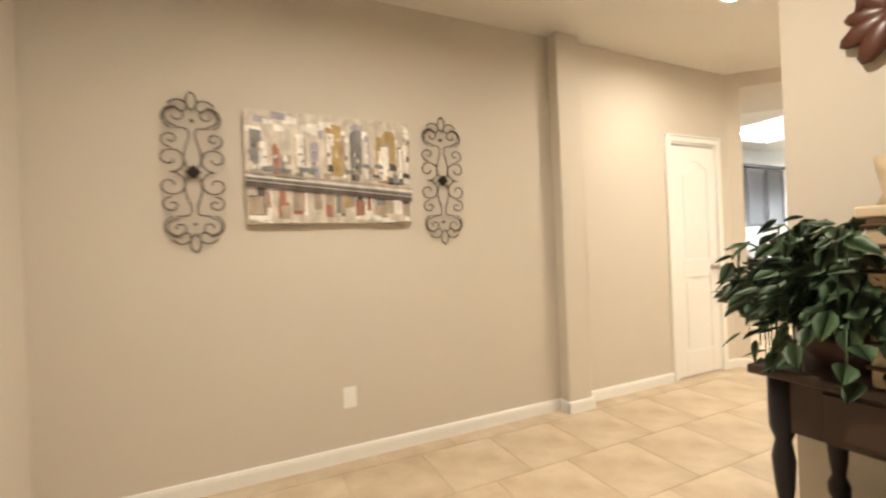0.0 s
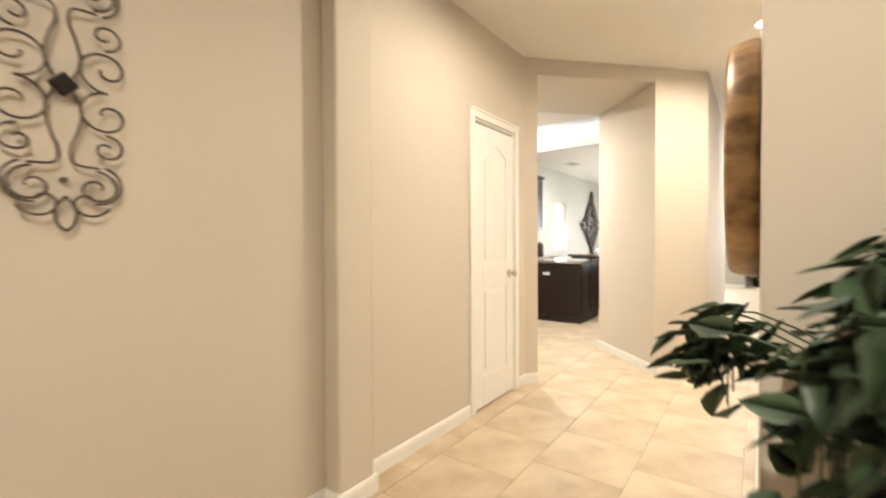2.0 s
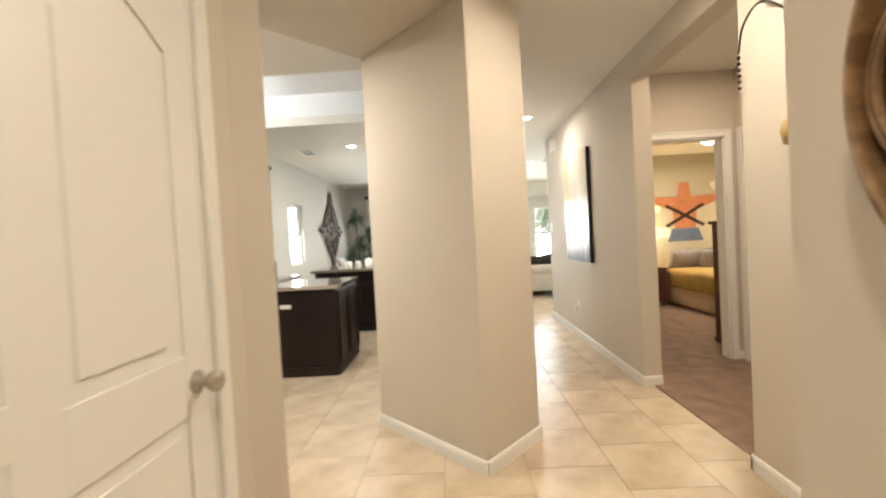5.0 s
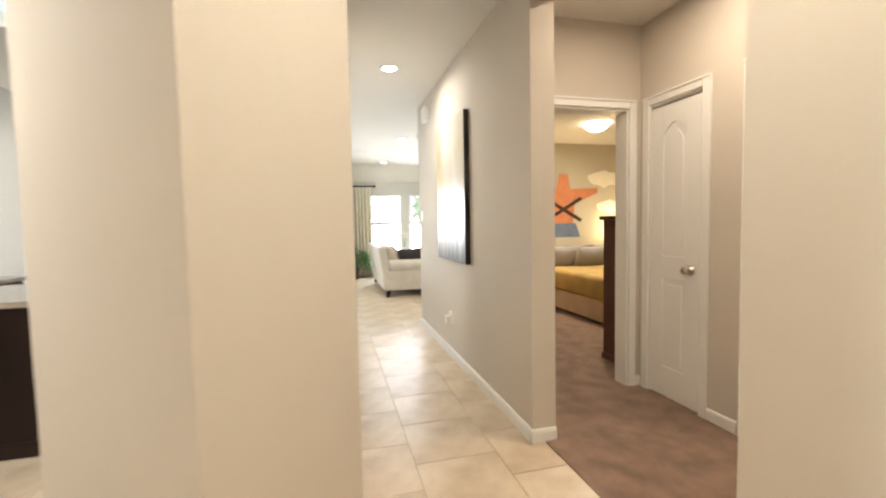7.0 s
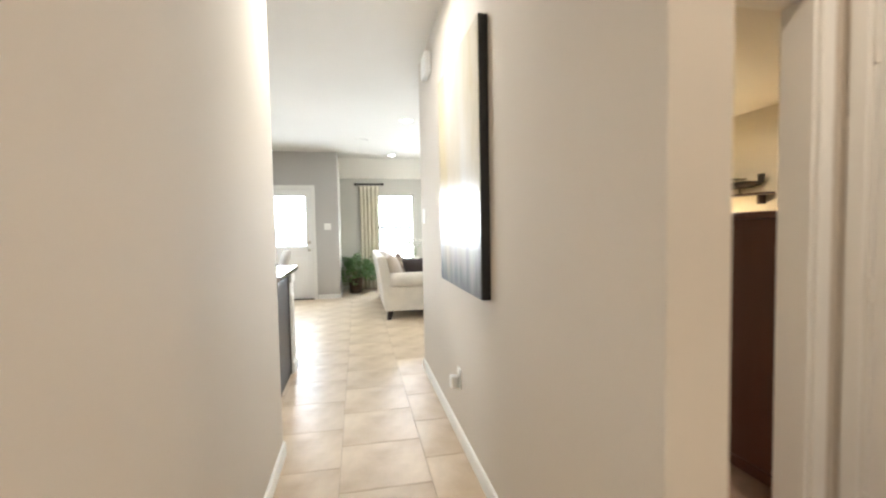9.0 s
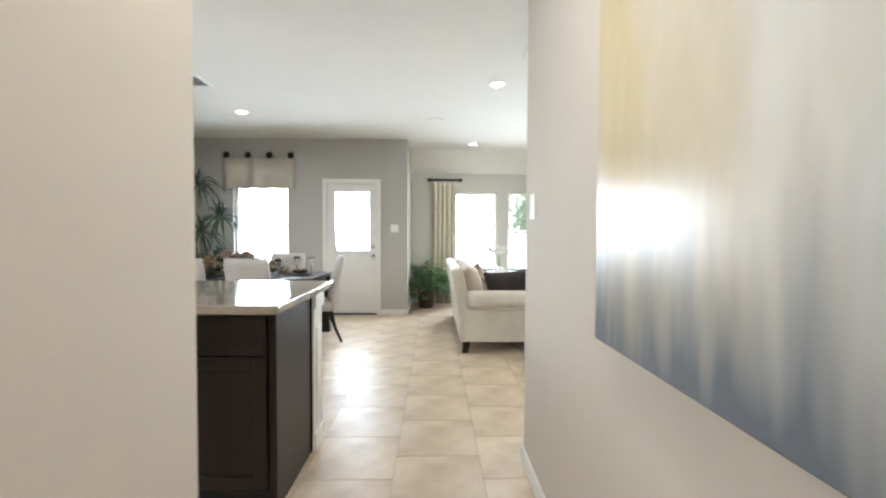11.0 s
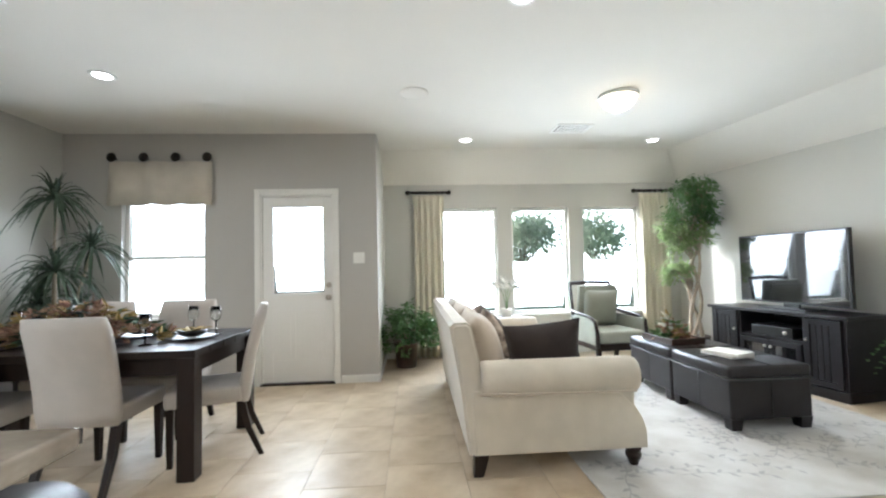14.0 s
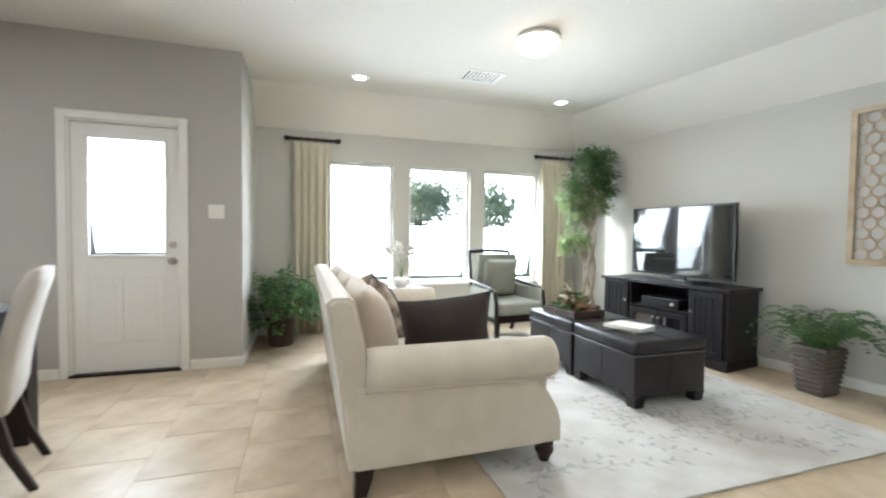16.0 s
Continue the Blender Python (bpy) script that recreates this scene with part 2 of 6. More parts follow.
def add_box(bm, x0, y0, z0, x1, y1, z1, bevel=0.0, seg=2, m=None):
    mtx = Matrix.Translation(((x0 + x1) / 2, (y0 + y1) / 2, (z0 + z1) / 2)) @ Matrix.Diagonal((abs(x1 - x0), abs(y1 - y0), abs(z1 - z0), 1))
    if m is not None:
        mtx = m @ mtx
    vs = bmesh.ops.create_cube(bm, size=1, matrix=mtx)["verts"]
    if bevel:
        es = list({e for v in vs for e in v.link_edges})
        bmesh.ops.bevel(bm, geom=es, offset=bevel, segments=seg, profile=0.5, affect="EDGES")
    return bm


def box(x0, y0, z0, x1, y1, z1, bevel=0.0, seg=2):
    return add_box(bm_new(), x0, y0, z0, x1, y1, z1, bevel, seg)


def add_prism(bm, poly, z0, z1):
    a = [bm.verts.new((x, y, z0)) for x, y in poly]
    b = [bm.verts.new((x, y, z1)) for x, y in poly]
    bm.faces.new(a[::-1])
    bm.faces.new(b)
    n = len(poly)
    for i in range(n):
        bm.faces.new((a[i], a[(i + 1) % n], b[(i + 1) % n], b[i]))
    bmesh.ops.recalc_face_normals(bm, faces=bm.faces[:])
    return bm


def add_lathe(bm, prof, seg=20, m=None):
    """Turned body round z from (radius, height) pairs."""
    rings = []
    for r, z in prof:
        ring = []
        for i in range(seg):
            a = 2 * math.pi * i / seg
            v = Vector((max(r, 0.0005) * math.cos(a), max(r, 0.0005) * math.sin(a), z))
            ring.append(bm.verts.new(m @ v if m is not None else v))
        rings.append(ring)
    for p, q in zip(rings, rings[1:]):
        for i in range(seg):
            bm.faces.new((p[i], p[(i + 1) % seg], q[(i + 1) % seg], q[i])).smooth = True
    bm.faces.new(rings[0][::-1])
    bm.faces.new(rings[-1])
    return bm


def add_tube(bm, pts, r, seg=6, r_end=None):
    """A round bar along a line of points."""
    pts = [Vector(p) for p in pts]
    rings = []
    n = len(pts)
    up = None
    for i, p in enumerate(pts):
        d = (pts[min(i + 1, n - 1)] - pts[max(i - 1, 0)])
        if d.length < 1e-6:
            d = Vector((0, 0, 1))
        d.normalize()
        if up is None:
            up = d.orthogonal().normalized()
        up = (up - d * up.dot(d))
        up = up.normalized() if up.length > 1e-5 else d.orthogonal().normalized()
        side = d.cross(up)
        rr = r if r_end is None else r + (r_end - r) * i / max(n - 1, 1)
        rings.append([bm.verts.new(p + (up * math.cos(2 * math.pi * k / seg) + side * math.sin(2 * math.pi * k / seg)) * rr) for k in range(seg)])
    for p, q in zip(rings, rings[1:]):
        for k in range(seg):
            bm.faces.new((p[k], p[(k + 1) % seg], q[(k + 1) % seg], q[k])).smooth = True
    bm.faces.new(rings[0][::-1])
    bm.faces.new(rings[-1])
    return bm


def add_ball(bm, at, r, sx=1, sy=1, sz=1, m=None, sub=2):
    mtx = Matrix.Translation(at) @ Matrix.Diagonal((sx * r, sy * r, sz * r, 1))
    if m is not None:
        mtx = m @ mtx
    for f in {f for v in bmesh.ops.create_icosphere(bm, subdivisions=sub, radius=1, matrix=mtx)["verts"] for f in v.link_faces}:
        f.smooth = True
    return bm


def mesh_ob(name, bm, material, smooth=False):
    me = bpy.data.meshes.new(name)
    if smooth:
        for f in bm.faces:
            f.smooth = True
    bm.to_mesh(me)
    bm.free()
    me.materials.append(material)
    return new(name, me)


def part(name, bm, material, parent, label="", smooth=False):
    ob = mesh_ob(name, bm, material, smooth)
    ob.parent = parent
    if label:
        tagged(ob, label)
    return ob


def thing(name, label, category, at=(0, 0, 0), turn=0, group=""):
    ob = new(name)
    ob.empty_display_size = 0.1
    ob.matrix_basis = pose(*at, 0, 0, turn)
    return tagged(ob, label, category, group)


def structure(name, bm, material, label, category):
    return tagged(mesh_ob(name, bm, material), label, category, kind="structure")


def pillow(w, h, d, pinch=0.12, n=12):
    """A stuffed square cushion standing in the xz plane, its base at z 0."""
    bm = bm_new()
    for side in (-1, 1):
        grid = []
        for i in range(n + 1):
            row = []
            for j in range(n + 1):
                u, v = 2 * i / n - 1, 2 * j / n - 1
                t = max(0.0, (1 - abs(u) ** 2.6) * (1 - abs(v) ** 2.6)) ** 0.5
                k = 1 - pinch * (1 - (abs(u) * abs(v)) ** 1.0) * (abs(u) ** 3 + abs(v) ** 3) * 0.5
                row.append(bm.verts.new((u * w / 2 * k, side * t * d / 2, h / 2 + v * h / 2 * k)))
            grid.append(row)
        for i in range(n):
            for j in range(n):
                f = bm.faces.new((grid[i][j], grid[i + 1][j], grid[i + 1][j + 1], grid[i][j + 1]))
                f.smooth = True
    bmesh.ops.remove_doubles(bm, verts=bm.verts[:], dist=0.0008)
    bmesh.ops.recalc_face_normals(bm, faces=bm.faces[:])
    return bm


def add_leaf(bm, at, d, nrm, length, width, curl=0.2, fold=0.12):
    """One pointed leaf with a folded midrib."""
    d = Vector(d).normalized()
    nrm = Vector(nrm)
    nrm = nrm - d * nrm.dot(d)
    nrm = nrm.normalized() if nrm.length > 1e-4 else d.orthogonal().normalized()
    s = d.cross(nrm)
    at = Vector(at)
    mid, lft, rgt = [], [], []
    for k, (a, w) in enumerate(((0, 0.04), (0.16, 0.78), (0.38, 1.0), (0.7, 0.62), (1.0, 0.0))):
        c = at + d * (a * length) - nrm * (curl * length * a * a)
        mid.append(bm.verts.new(c - nrm * fold * width * w))
        if 0 < k < 4:
            lft.append(bm.verts.new(c + s * (w * width / 2)))
            rgt.append(bm.verts.new(c - s * (w * width / 2)))
    for side in (lft, rgt):
        fs = [bm.faces.new((mid[0], mid[1], side[0])), bm.faces.new((mid[1], mid[2], side[1], side[0])),
              bm.faces.new((mid[2], mid[3], side[2], side[1])), bm.faces.new((mid[3], mid[4], side[2]))]
        for f in fs:
            f.smooth = True
    return bm


def rnd(a, b):
    return random.uniform(a, b)


# ---- structure: floors, walls, ceilings ----
structure("floor_slab", box(-0.1, -3.4, -0.12, 16.0, 5.2, -0.0035), M_grout, "sand-coloured grout bed under the tiles", "floor")
structure("ground", box(-40, -60, -0.30, 140, 60, -0.2), M_grass, "mown green lawn outside the house", "ground")
structure("carpet", add_box(box(5.2, -3.0, -0.011, 10.3, 0.72, 0.008), 10.3, -3.0, -0.011, 11.25, -0.68, 0.008), M_carpet, "brown cut-pile carpet of the bedroom lobby", "carpet")

FOY_W, FOY_N, MIR_Y, STUB_X, HALL_S, HALL_N = 0.18, 3.0, 1.43, 2.91, 0.795, 1.81
JUT_X, NORTH, WIN_X = 14.7, 4.96, 15.84


def wall_x(name, xs, y0, y1, holes, material, label, z1=H):
    """A wall along x with rectangular holes (x0, x1, z0, z1)."""
    bm = bm_new()
    x = xs[0]
    for a, b, c, d in sorted(holes):
        if a > x:
            add_box(bm, x, y0, 0, a, y1, z1)
        if c > 0:
            add_box(bm, a, y0, 0, b, y1, c)
        if d < z1:
            add_box(bm, a, y0, d, b, y1, z1)
        x = b
    if x < xs[1]:
        add_box(bm, x, y0, 0, xs[1], y1, z1)
    return structure(name, bm, material, label, "wall")


def wall_y(name, ys, x0, x1, holes, material, label, z1=H):
    bm = bm_new()
    y = ys[0]
    for a, b, c, d in sorted(holes):
        if a > y:
            add_box(bm, x0, y, 0, x1, a, z1)
        if c > 0:
            add_box(bm, x0, a, 0, x1, b, c)
        if d < z1:
            add_box(bm, x0, a, d, x1, b, z1)
        y = b
    if y < ys[1]:
        add_box(bm, x0, y, 0, x1, ys[1], z1)
    return structure(name, bm, material, label, "wall")


wall_x("wall_foyer_north", (FOY_W - 0.12, 5.14), FOY_N, FOY_N + 0.12, [(4.36, 4.95, 0, 2.03)], M_wall, "beige painted foyer wall with a pantry door")
structure("wall_pilaster", box(3.10, 2.90, 0, 3.31, FOY_N - 0.001, H, 0.012), M_wall, "shallow beige pilaster on the foyer wall", "wall")
wall_y("wall_foyer_west", (-1.9, FOY_N), FOY_W - 0.12, FOY_W, [], M_wall, "beige painted foyer wall")
wall_x("wall_foyer_south", (FOY_W, STUB_X), -1.9, -1.78, [], M_wall, "beige painted wall behind the foyer")
wall_y("wall_kitchen_west", (FOY_N + 0.12, NORTH), 5.31, 5.43, [], M_wall, "beige painted kitchen wall")
structure("wall_stub", add_prism(bm_new(), [(STUB_X, -3.3), (4.85, -3.3), (4.85, MIR_Y), (STUB_X, MIR_Y)], 0, H), M_wall, "beige wall block that carries the round mirror", "wall")
structure("wall_column", add_prism(bm_new(), [(6.02, 2.17), (6.43, HALL_N), (9.01, HALL_N), (9.01, 1.95), (6.92, 1.95), (6.92, 2.86), (6.74, 2.86)], 0, H), M_wall, "angled beige wall end between kitchen and hall", "wall")
structure("wall_pantry_end", add_prism(bm_new(), [(5.141, FOY_N), (5.23, 2.92), (5.92, 3.61), (5.44, 4.09), (5.44, 3.12), (5.141, 3.12)], 0, H), M_wall, "angled beige wall end beside the pantry door", "wall")
structure("wall_kitchen_header", add_prism(bm_new(), [(6.018, 2.172), (6.738, 2.862), (5.922, 3.612), (5.232, 2.922)], 2.565, H), M_wall, "deep beige header over the angled kitchen opening", "wall")
wall_x("wall_hall_south", (4.851, 10.35), HALL_S - 0.145, HALL_S, [(5.96, 7.235, 0, 2.49)], M_wall, "pale beige hall wall with an opening to the bedrooms")
wall_y("wall_lobby_east", (-0.38, 0.65), 7.80, 7.92, [(-0.275, 0.54, 0, 2.09)], M_wall, "beige lobby wall with the bedroom doorway")
wall_x("wall_lobby_south", (5.18, 7.92), -0.50, -0.38, [(6.10, 6.90, 0, 2.09), (7.235, 7.70, 0, 2.09)], M_wall, "beige lobby wall with two doorways")
wall_y("wall_bedroom_west", (-3.1, -0.50), 7.80, 7.92, [], M_bedwall, "warm beige bedroom wall")
wall_y("wall_mural", (-3.1, -0.72), 11.18, 11.30, [], M_bedwall, "warm beige bedroom wall painted with clouds")
wall_x("wall_bedroom_south", (7.92, 11.18), -3.1, -2.98, [], M_bedwall, "warm beige bedroom wall")
wall_y("wall_bedroom_east", (-0.72, 0.65), 10.22, 10.345, [], M_bedwall, "warm beige bedroom wall")
wall_x("wall_bedroom_return", (10.345, 11.30), -0.72, -0.60, [], M_grey, "grey-beige living room wall")
structure("wall_closet_back", box(7.10, -1.2, 0, 7.80, -1.14, H), M_wall, "plain wall behind the closet", "wall")
structure("wall_bath_back", box(5.20, -1.9, 0, 7.10, -1.8, H), M_wall, "plain wall of the room beyond the lobby", "wall")
structure("wall_lobby_west", box(5.181, -0.38, 0, 5.24, 0.64, H), M_wall, "plain beige lobby wall", "wall")
wall_x("wall_north", (5.29, JUT_X + 0.13), NORTH, NORTH + 0.13, [(10.75, 11.42, 0.98, 2.02)], M_grey, "pale grey-green kitchen and dining wall")
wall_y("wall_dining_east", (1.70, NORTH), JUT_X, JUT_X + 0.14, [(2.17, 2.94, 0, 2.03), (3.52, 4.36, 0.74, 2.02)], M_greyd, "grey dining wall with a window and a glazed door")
wall_x("wall_nook_north", (JUT_X + 0.14, WIN_X), 1.70, 1.84, [], M_grey, "grey return wall of the living room")
wall_y("wall_window", (-2.7, 1.84), WIN_X, WIN_X + 0.16, [(-1.88, -1.067, 0.55, 2.015), (-0.865, -0.053, 0.55, 2.015), (0.146, 0.958, 0.55, 2.015)], M_grey, "grey-green wall with three living room windows")
S_A, S_B = (15.84, -2.46), (11.2, -3.12)
structure("wall_tv", add_prism(bm_new(), [S_A, (15.84, -2.7), (11.2, -3.3), S_B], 0, H), M_grey, "grey-green wall behind the television", "wall")
wall_y("wall_living_west", (-3.3, -0.72), 11.301, 11.40, [], M_grey, "plain grey-green living room wall")

# ceilings, the tray over the kitchen and the slope above the windows
c = bm_new()
TX0, TX1, TY0, TY1 = 7.26, 8.75, 2.96, 4.60
for a in ((-0.1, -3.4, 7.1, 5.15), (TX1, -0.6, 15.36, 5.15)):
    add_box(c, a[0], a[1], H, a[2], a[3], H + 0.1)
add_box(c, 7.1, -0.6, H, TX1, TY0, H + 0.1)
add_box(c, 7.1, TY1, H, TX1, 5.15, H + 0.1)
add_box(c, 7.1, TY0, H, TX0, TY1, H + 0.1)
add_prism(c, [(11.3, -0.6), (11.3, -2.62), (15.36, -2.043), (15.36, -0.6)], H, H + 0.1)
structure("ceiling", c, M_ceil, "off-white textured ceiling with a tray", "ceiling")
c = bm_new()
add_box(c, TX0 - 0.05, TY0 - 0.05, H + 0.1, TX0, TY1 + 0.05, H + 0.36)
add_box(c, TX1, TY0 - 0.05, H + 0.1, TX1 + 0.05, TY1 + 0.05, H + 0.36)
add_box(c, TX0, TY0 - 0.05, H + 0.1, TX1, TY0, H + 0.36)
add_box(c, TX0, TY1, H + 0.1, TX1, TY1 + 0.05, H + 0.36)
add_box(c, TX0 - 0.05, TY0 - 0.05, H + 0.36, TX1 + 0.05, TY1 + 0.05, H + 0.42)
structure("ceiling_tray", c, M_tray, "white raised tray of the kitchen ceiling", "ceiling")
for name, quad in (("ceiling_slope_1", [(15.36, 1.84, H), (15.36, -2.043, H), (15.86, -2.478, 2.328), (15.86, 1.84, 2.328)]), ("ceiling_slope_2", [(15.36, -2.043, H), (11.3, -2.62, H), (11.3, -3.13, 2.328), (15.86, -2.478, 2.328)])):
    c = bm_new()
    lo = [c.verts.new(p) for p in quad]
    hi = [c.verts.new((p[0], p[1], H + 0.1)) for p in quad]
    c.faces.new(lo)
    c.faces.new(hi[::-1])
    for i in range(4):
        c.faces.new((lo[i], lo[(i + 1) % 4], hi[(i + 1) % 4], hi[i]))
    bmesh.ops.recalc_face_normals(c, faces=c.faces[:])
    structure(name, c, M_ceil, "sloped off-white ceiling edge of the living room", "ceiling")
structure("ceiling_bedroom", box(7.92, -3.1, 2.50, 11.18, 0.65, 2.56), M_ceil, "off-white bedroom ceiling", "ceiling")
# unseen slab added outside to block the sun at the dining window and door
structure("patio_roof", box(14.9, 1.9, 2.62, 18.2, 13.0, 2.75), M_trim, "added flat roof, out of view, that keeps sun off the dining window and door", "roof")
structure("ceiling_lid", box(-0.1, -3.5, H + 0.45, 16.0, 5.2, H + 0.5), M_ceil, "roof deck above the ceilings", "ceiling")


def baseboard(name, p, q, inset=0.0):
    """A skirting board with a bevelled top from p to q, standing on the left side of the way."""
    p, q = Vector((*p, 0)), Vector((*q, 0))
    d = (q - p).normalized()
    n = Vector((-d.y, d.x, 0))
    prof = [(-0.002, 0), (0.014, 0), (0.014, 0.062), (0.009, 0.078), (-0.002, 0.082)]
    bm = bm_new()
    a = [bm.verts.new(p + n * u + Vector((0, 0, z))) for u, z in prof]
    b = [bm.verts.new(q + n * u + Vector((0, 0, z))) for u, z in prof]
    bm.faces.new(a[::-1])
    bm.faces.new(b)
    for i in range(5):
        bm.faces.new((a[i], a[(i + 1) % 5], b[(i + 1) % 5], b[i]))
    bmesh.ops.recalc_face_normals(bm, faces=bm.faces[:])
    structure(name, bm, M_trim, "white painted baseboard", "baseboard")


for i, (p, q) in enumerate([
    ((3.10, 3.0), (FOY_W, 3.0)), ((3.10, 2.886), (3.10, 3.0)), ((3.324, 2.90), (3.086, 2.90)), ((3.31, 3.0), (3.31, 2.886)), ((4.295, 3.0), (3.31, 3.0)), ((5.15, 3.0), (5.015, 3.0)),
    ((5.23, 2.92), (5.141, 3.0)), ((FOY_W, 3.0), (FOY_W, -1.78)), ((STUB_X, MIR_Y + 0.014), (STUB_X, -1.78)), ((4.864, MIR_Y), (STUB_X - 0.014, MIR_Y)),
    ((4.85, HALL_S), (4.85, MIR_Y + 0.014)), ((5.974, HALL_S), (4.85, HALL_S)), ((10.364, HALL_S), (7.219, HALL_S)), ((7.235, HALL_S + 0.014), (7.235, 0.65)), ((5.96, 0.65), (5.96, HALL_S + 0.014)),
    ((6.01, 2.17), (6.43, 1.80)), ((6.74, 2.87), (6.01, 2.17)), ((6.42, HALL_N), (9.024, HALL_N)), ((9.01, 1.80), (9.01, 1.95)),
    ((JUT_X, 2.10), (JUT_X, 1.686)), ((JUT_X, NORTH), (JUT_X, 3.01)), ((JUT_X - 0.014, 1.70), (WIN_X, 1.70)), ((WIN_X, 1.70), (WIN_X, -2.45)), (S_A, S_B), ((JUT_X, NORTH), (12.6, NORTH)),
    ((7.18, -0.38), (6.97, -0.38)), ((7.80, -0.336), (7.80, -0.38)), ((10.346, 0.65), (10.346, -0.6)),
]):
    baseboard("baseboard_%d" % (i + 1), *((p, q) if i < 8 or i in (24, 27) else (q, p)))


def casing(name, axis, face, a, b, top, out, w=0.06, inside=0.13):
    """Door casing of two legs and a head on one face of a wall, with the jamb lining."""
    root = thing(name, "white painted door casing", "door frame")
    root["kind"] = "structure"

    def bx(u0, u1, z0, z1, d0, d1):
        lo, hi = sorted((face + out * d0, face + out * d1))
        return box(u0, lo, z0, u1, hi, z1, 0.004) if axis == "x" else box(lo, u0, z0, hi, u1, z1, 0.004)
    part("casing_leg", bx(a - w, a, 0, top + w, 0.0, 0.018), M_trim, root)
    part("casing_leg", bx(b, b + w, 0, top + w, 0.0, 0.018), M_trim, root)
    part("casing_head", bx(a, b, top, top + w, 0.0, 0.018), M_trim, root)
    part("casing_bead", bx(a - w, b + w, top + w - 0.014, top + w + 0.002, 0.018, 0.026), M_trim, root)
    part("jamb", bx(a - 0.001, a + 0.016, 0, top, -inside, 0.001), M_trim, root)
    part("jamb", bx(b - 0.016, b + 0.001, 0, top, -inside, 0.001), M_trim, root)
    part("jamb_head", bx(a + 0.016, b - 0.016, top - 0.016, top + 0.001, -inside, 0.001), M_trim, root)
    return root


casing("door_frame_1", "x", FOY_N, 4.36, 4.95, 2.03, -1)
casing("door_frame_2", "y", 7.80, -0.275, 0.54, 2.09, -1)
casing("door_frame_3", "x", -0.38, 7.235, 7.70, 2.09, 1)
casing("door_frame_4", "x", -0.38, 6.10, 6.90, 2.09, 1)
casing("door_frame_5", "y", JUT_X, 2.17, 2.94, 2.03, -1)


def panel_door(name, w, h, m, label, knob_side=1):
    """A two-panel arch-top door leaf, its hinge edge at x 0, its face towards -y, standing at the pose m."""
    root = new(name)
    root.matrix_basis = m
    tagged(root, label, "door")
    part("leaf", box(0, 0.004, 0.012, w, 0.036, h, 0.002), M_door, root)
    bm = bm_new()
    st = 0.105 if w > 0.55 else 0.112
    ax0, ax1 = st, w - st
    mid0, mid1 = 0.86, 1.02
    y0, y1 = -0.004, 0.004
    add_box(bm, 0.002, y0, 0.014, ax0, y1, h - 0.002, 0.003)
    add_box(bm, ax1, y0, 0.014, w - 0.002, y1, h - 0.002, 0.003)
    add_box(bm, ax0, y0, 0.014, ax1, y1, 0.23, 0.003)
    add_box(bm, ax0, y0, mid0, ax1, y1, mid1, 0.003)
    n = 12
    prev = None
    for i in range(n + 1):
        u = i / n
        x = ax0 + (ax1 - ax0) * u
        z = h - 0.20 + 0.075 * math.sin(math.pi * u)
        cur = [bm.verts.new((x, y0, z)), bm.verts.new((x, y0, h - 0.002)), bm.verts.new((x, y1, z)), bm.verts.new((x, y1, h - 0.002))]
        if prev:
            bm.faces.new((prev[0], cur[0], cur[1], prev[1]))
            bm.faces.new((prev[2], cur[2], cur[0], prev[0]))
        prev = cur
    part("stile_frame", bm, M_door, root)
    for k, (z0, z1, arch) in enumerate(((0.27, 0.82, 0), (1.06, h - 0.245, 0.07))):
        bm = bm_new()
        q = 10
        lo = [bm.verts.new((ax0 + 0.035 + (ax1 - ax0 - 0.07) * i / q, -0.002, z0)) for i in range(q + 1)]
        hi = [bm.verts.new((ax0 + 0.035 + (ax1 - ax0 - 0.07) * i / q, -0.002, z1 + arch * math.sin(math.pi * i / q))) for i in range(q + 1)]
        for i in range(q):
            bm.faces.new((lo[i], lo[i + 1], hi[i + 1], hi[i]))
        r = bmesh.ops.extrude_face_region(bm, geom=bm.faces[:])
        bmesh.ops.translate(bm, verts=[v for v in r["geom"] if isinstance(v, bmesh.types.BMVert)], vec=(0, 0.008, 0))
        bmesh.ops.recalc_face_normals(bm, faces=bm.faces[:])
        part("panel", bm, M_door, root)
    kx = w - 0.065 if knob_side > 0 else 0.065
    km = Matrix.Translation((kx, -0.004, 0.94)) @ pose(0, 0, 0, 90, 0, 0)
    part("knob", add_lathe(bm_new(), [(0.031, 0), (0.031, 0.006), (0.012, 0.012), (0.011, 0.03), (0.024, 0.038), (0.029, 0.052), (0.024, 0.064), (0.004, 0.068)], 18, km), M_chrome, root, "brushed nickel door knob")
    for z in (0.25, 1.02, h - 0.22):
        part("hinge", box(-0.010, -0.010, z - 0.045, 0.006, 0.002, z + 0.045, 0.003), M_trim, root)
    return root


panel_door("door_1", 0.556, 2.00, pose(4.377, FOY_N + 0.004, 0), "white two-panel pantry door, shut")
panel_door("door_2", 0.430, 2.06, pose(7.683, -0.384, 0, 0, 0, 180), "white two-panel closet door, shut")
panel_door("door_3", 0.74, 2.06, pose(6.885, -0.52, 0, 0, 0, 252), "white panel door standing ajar")


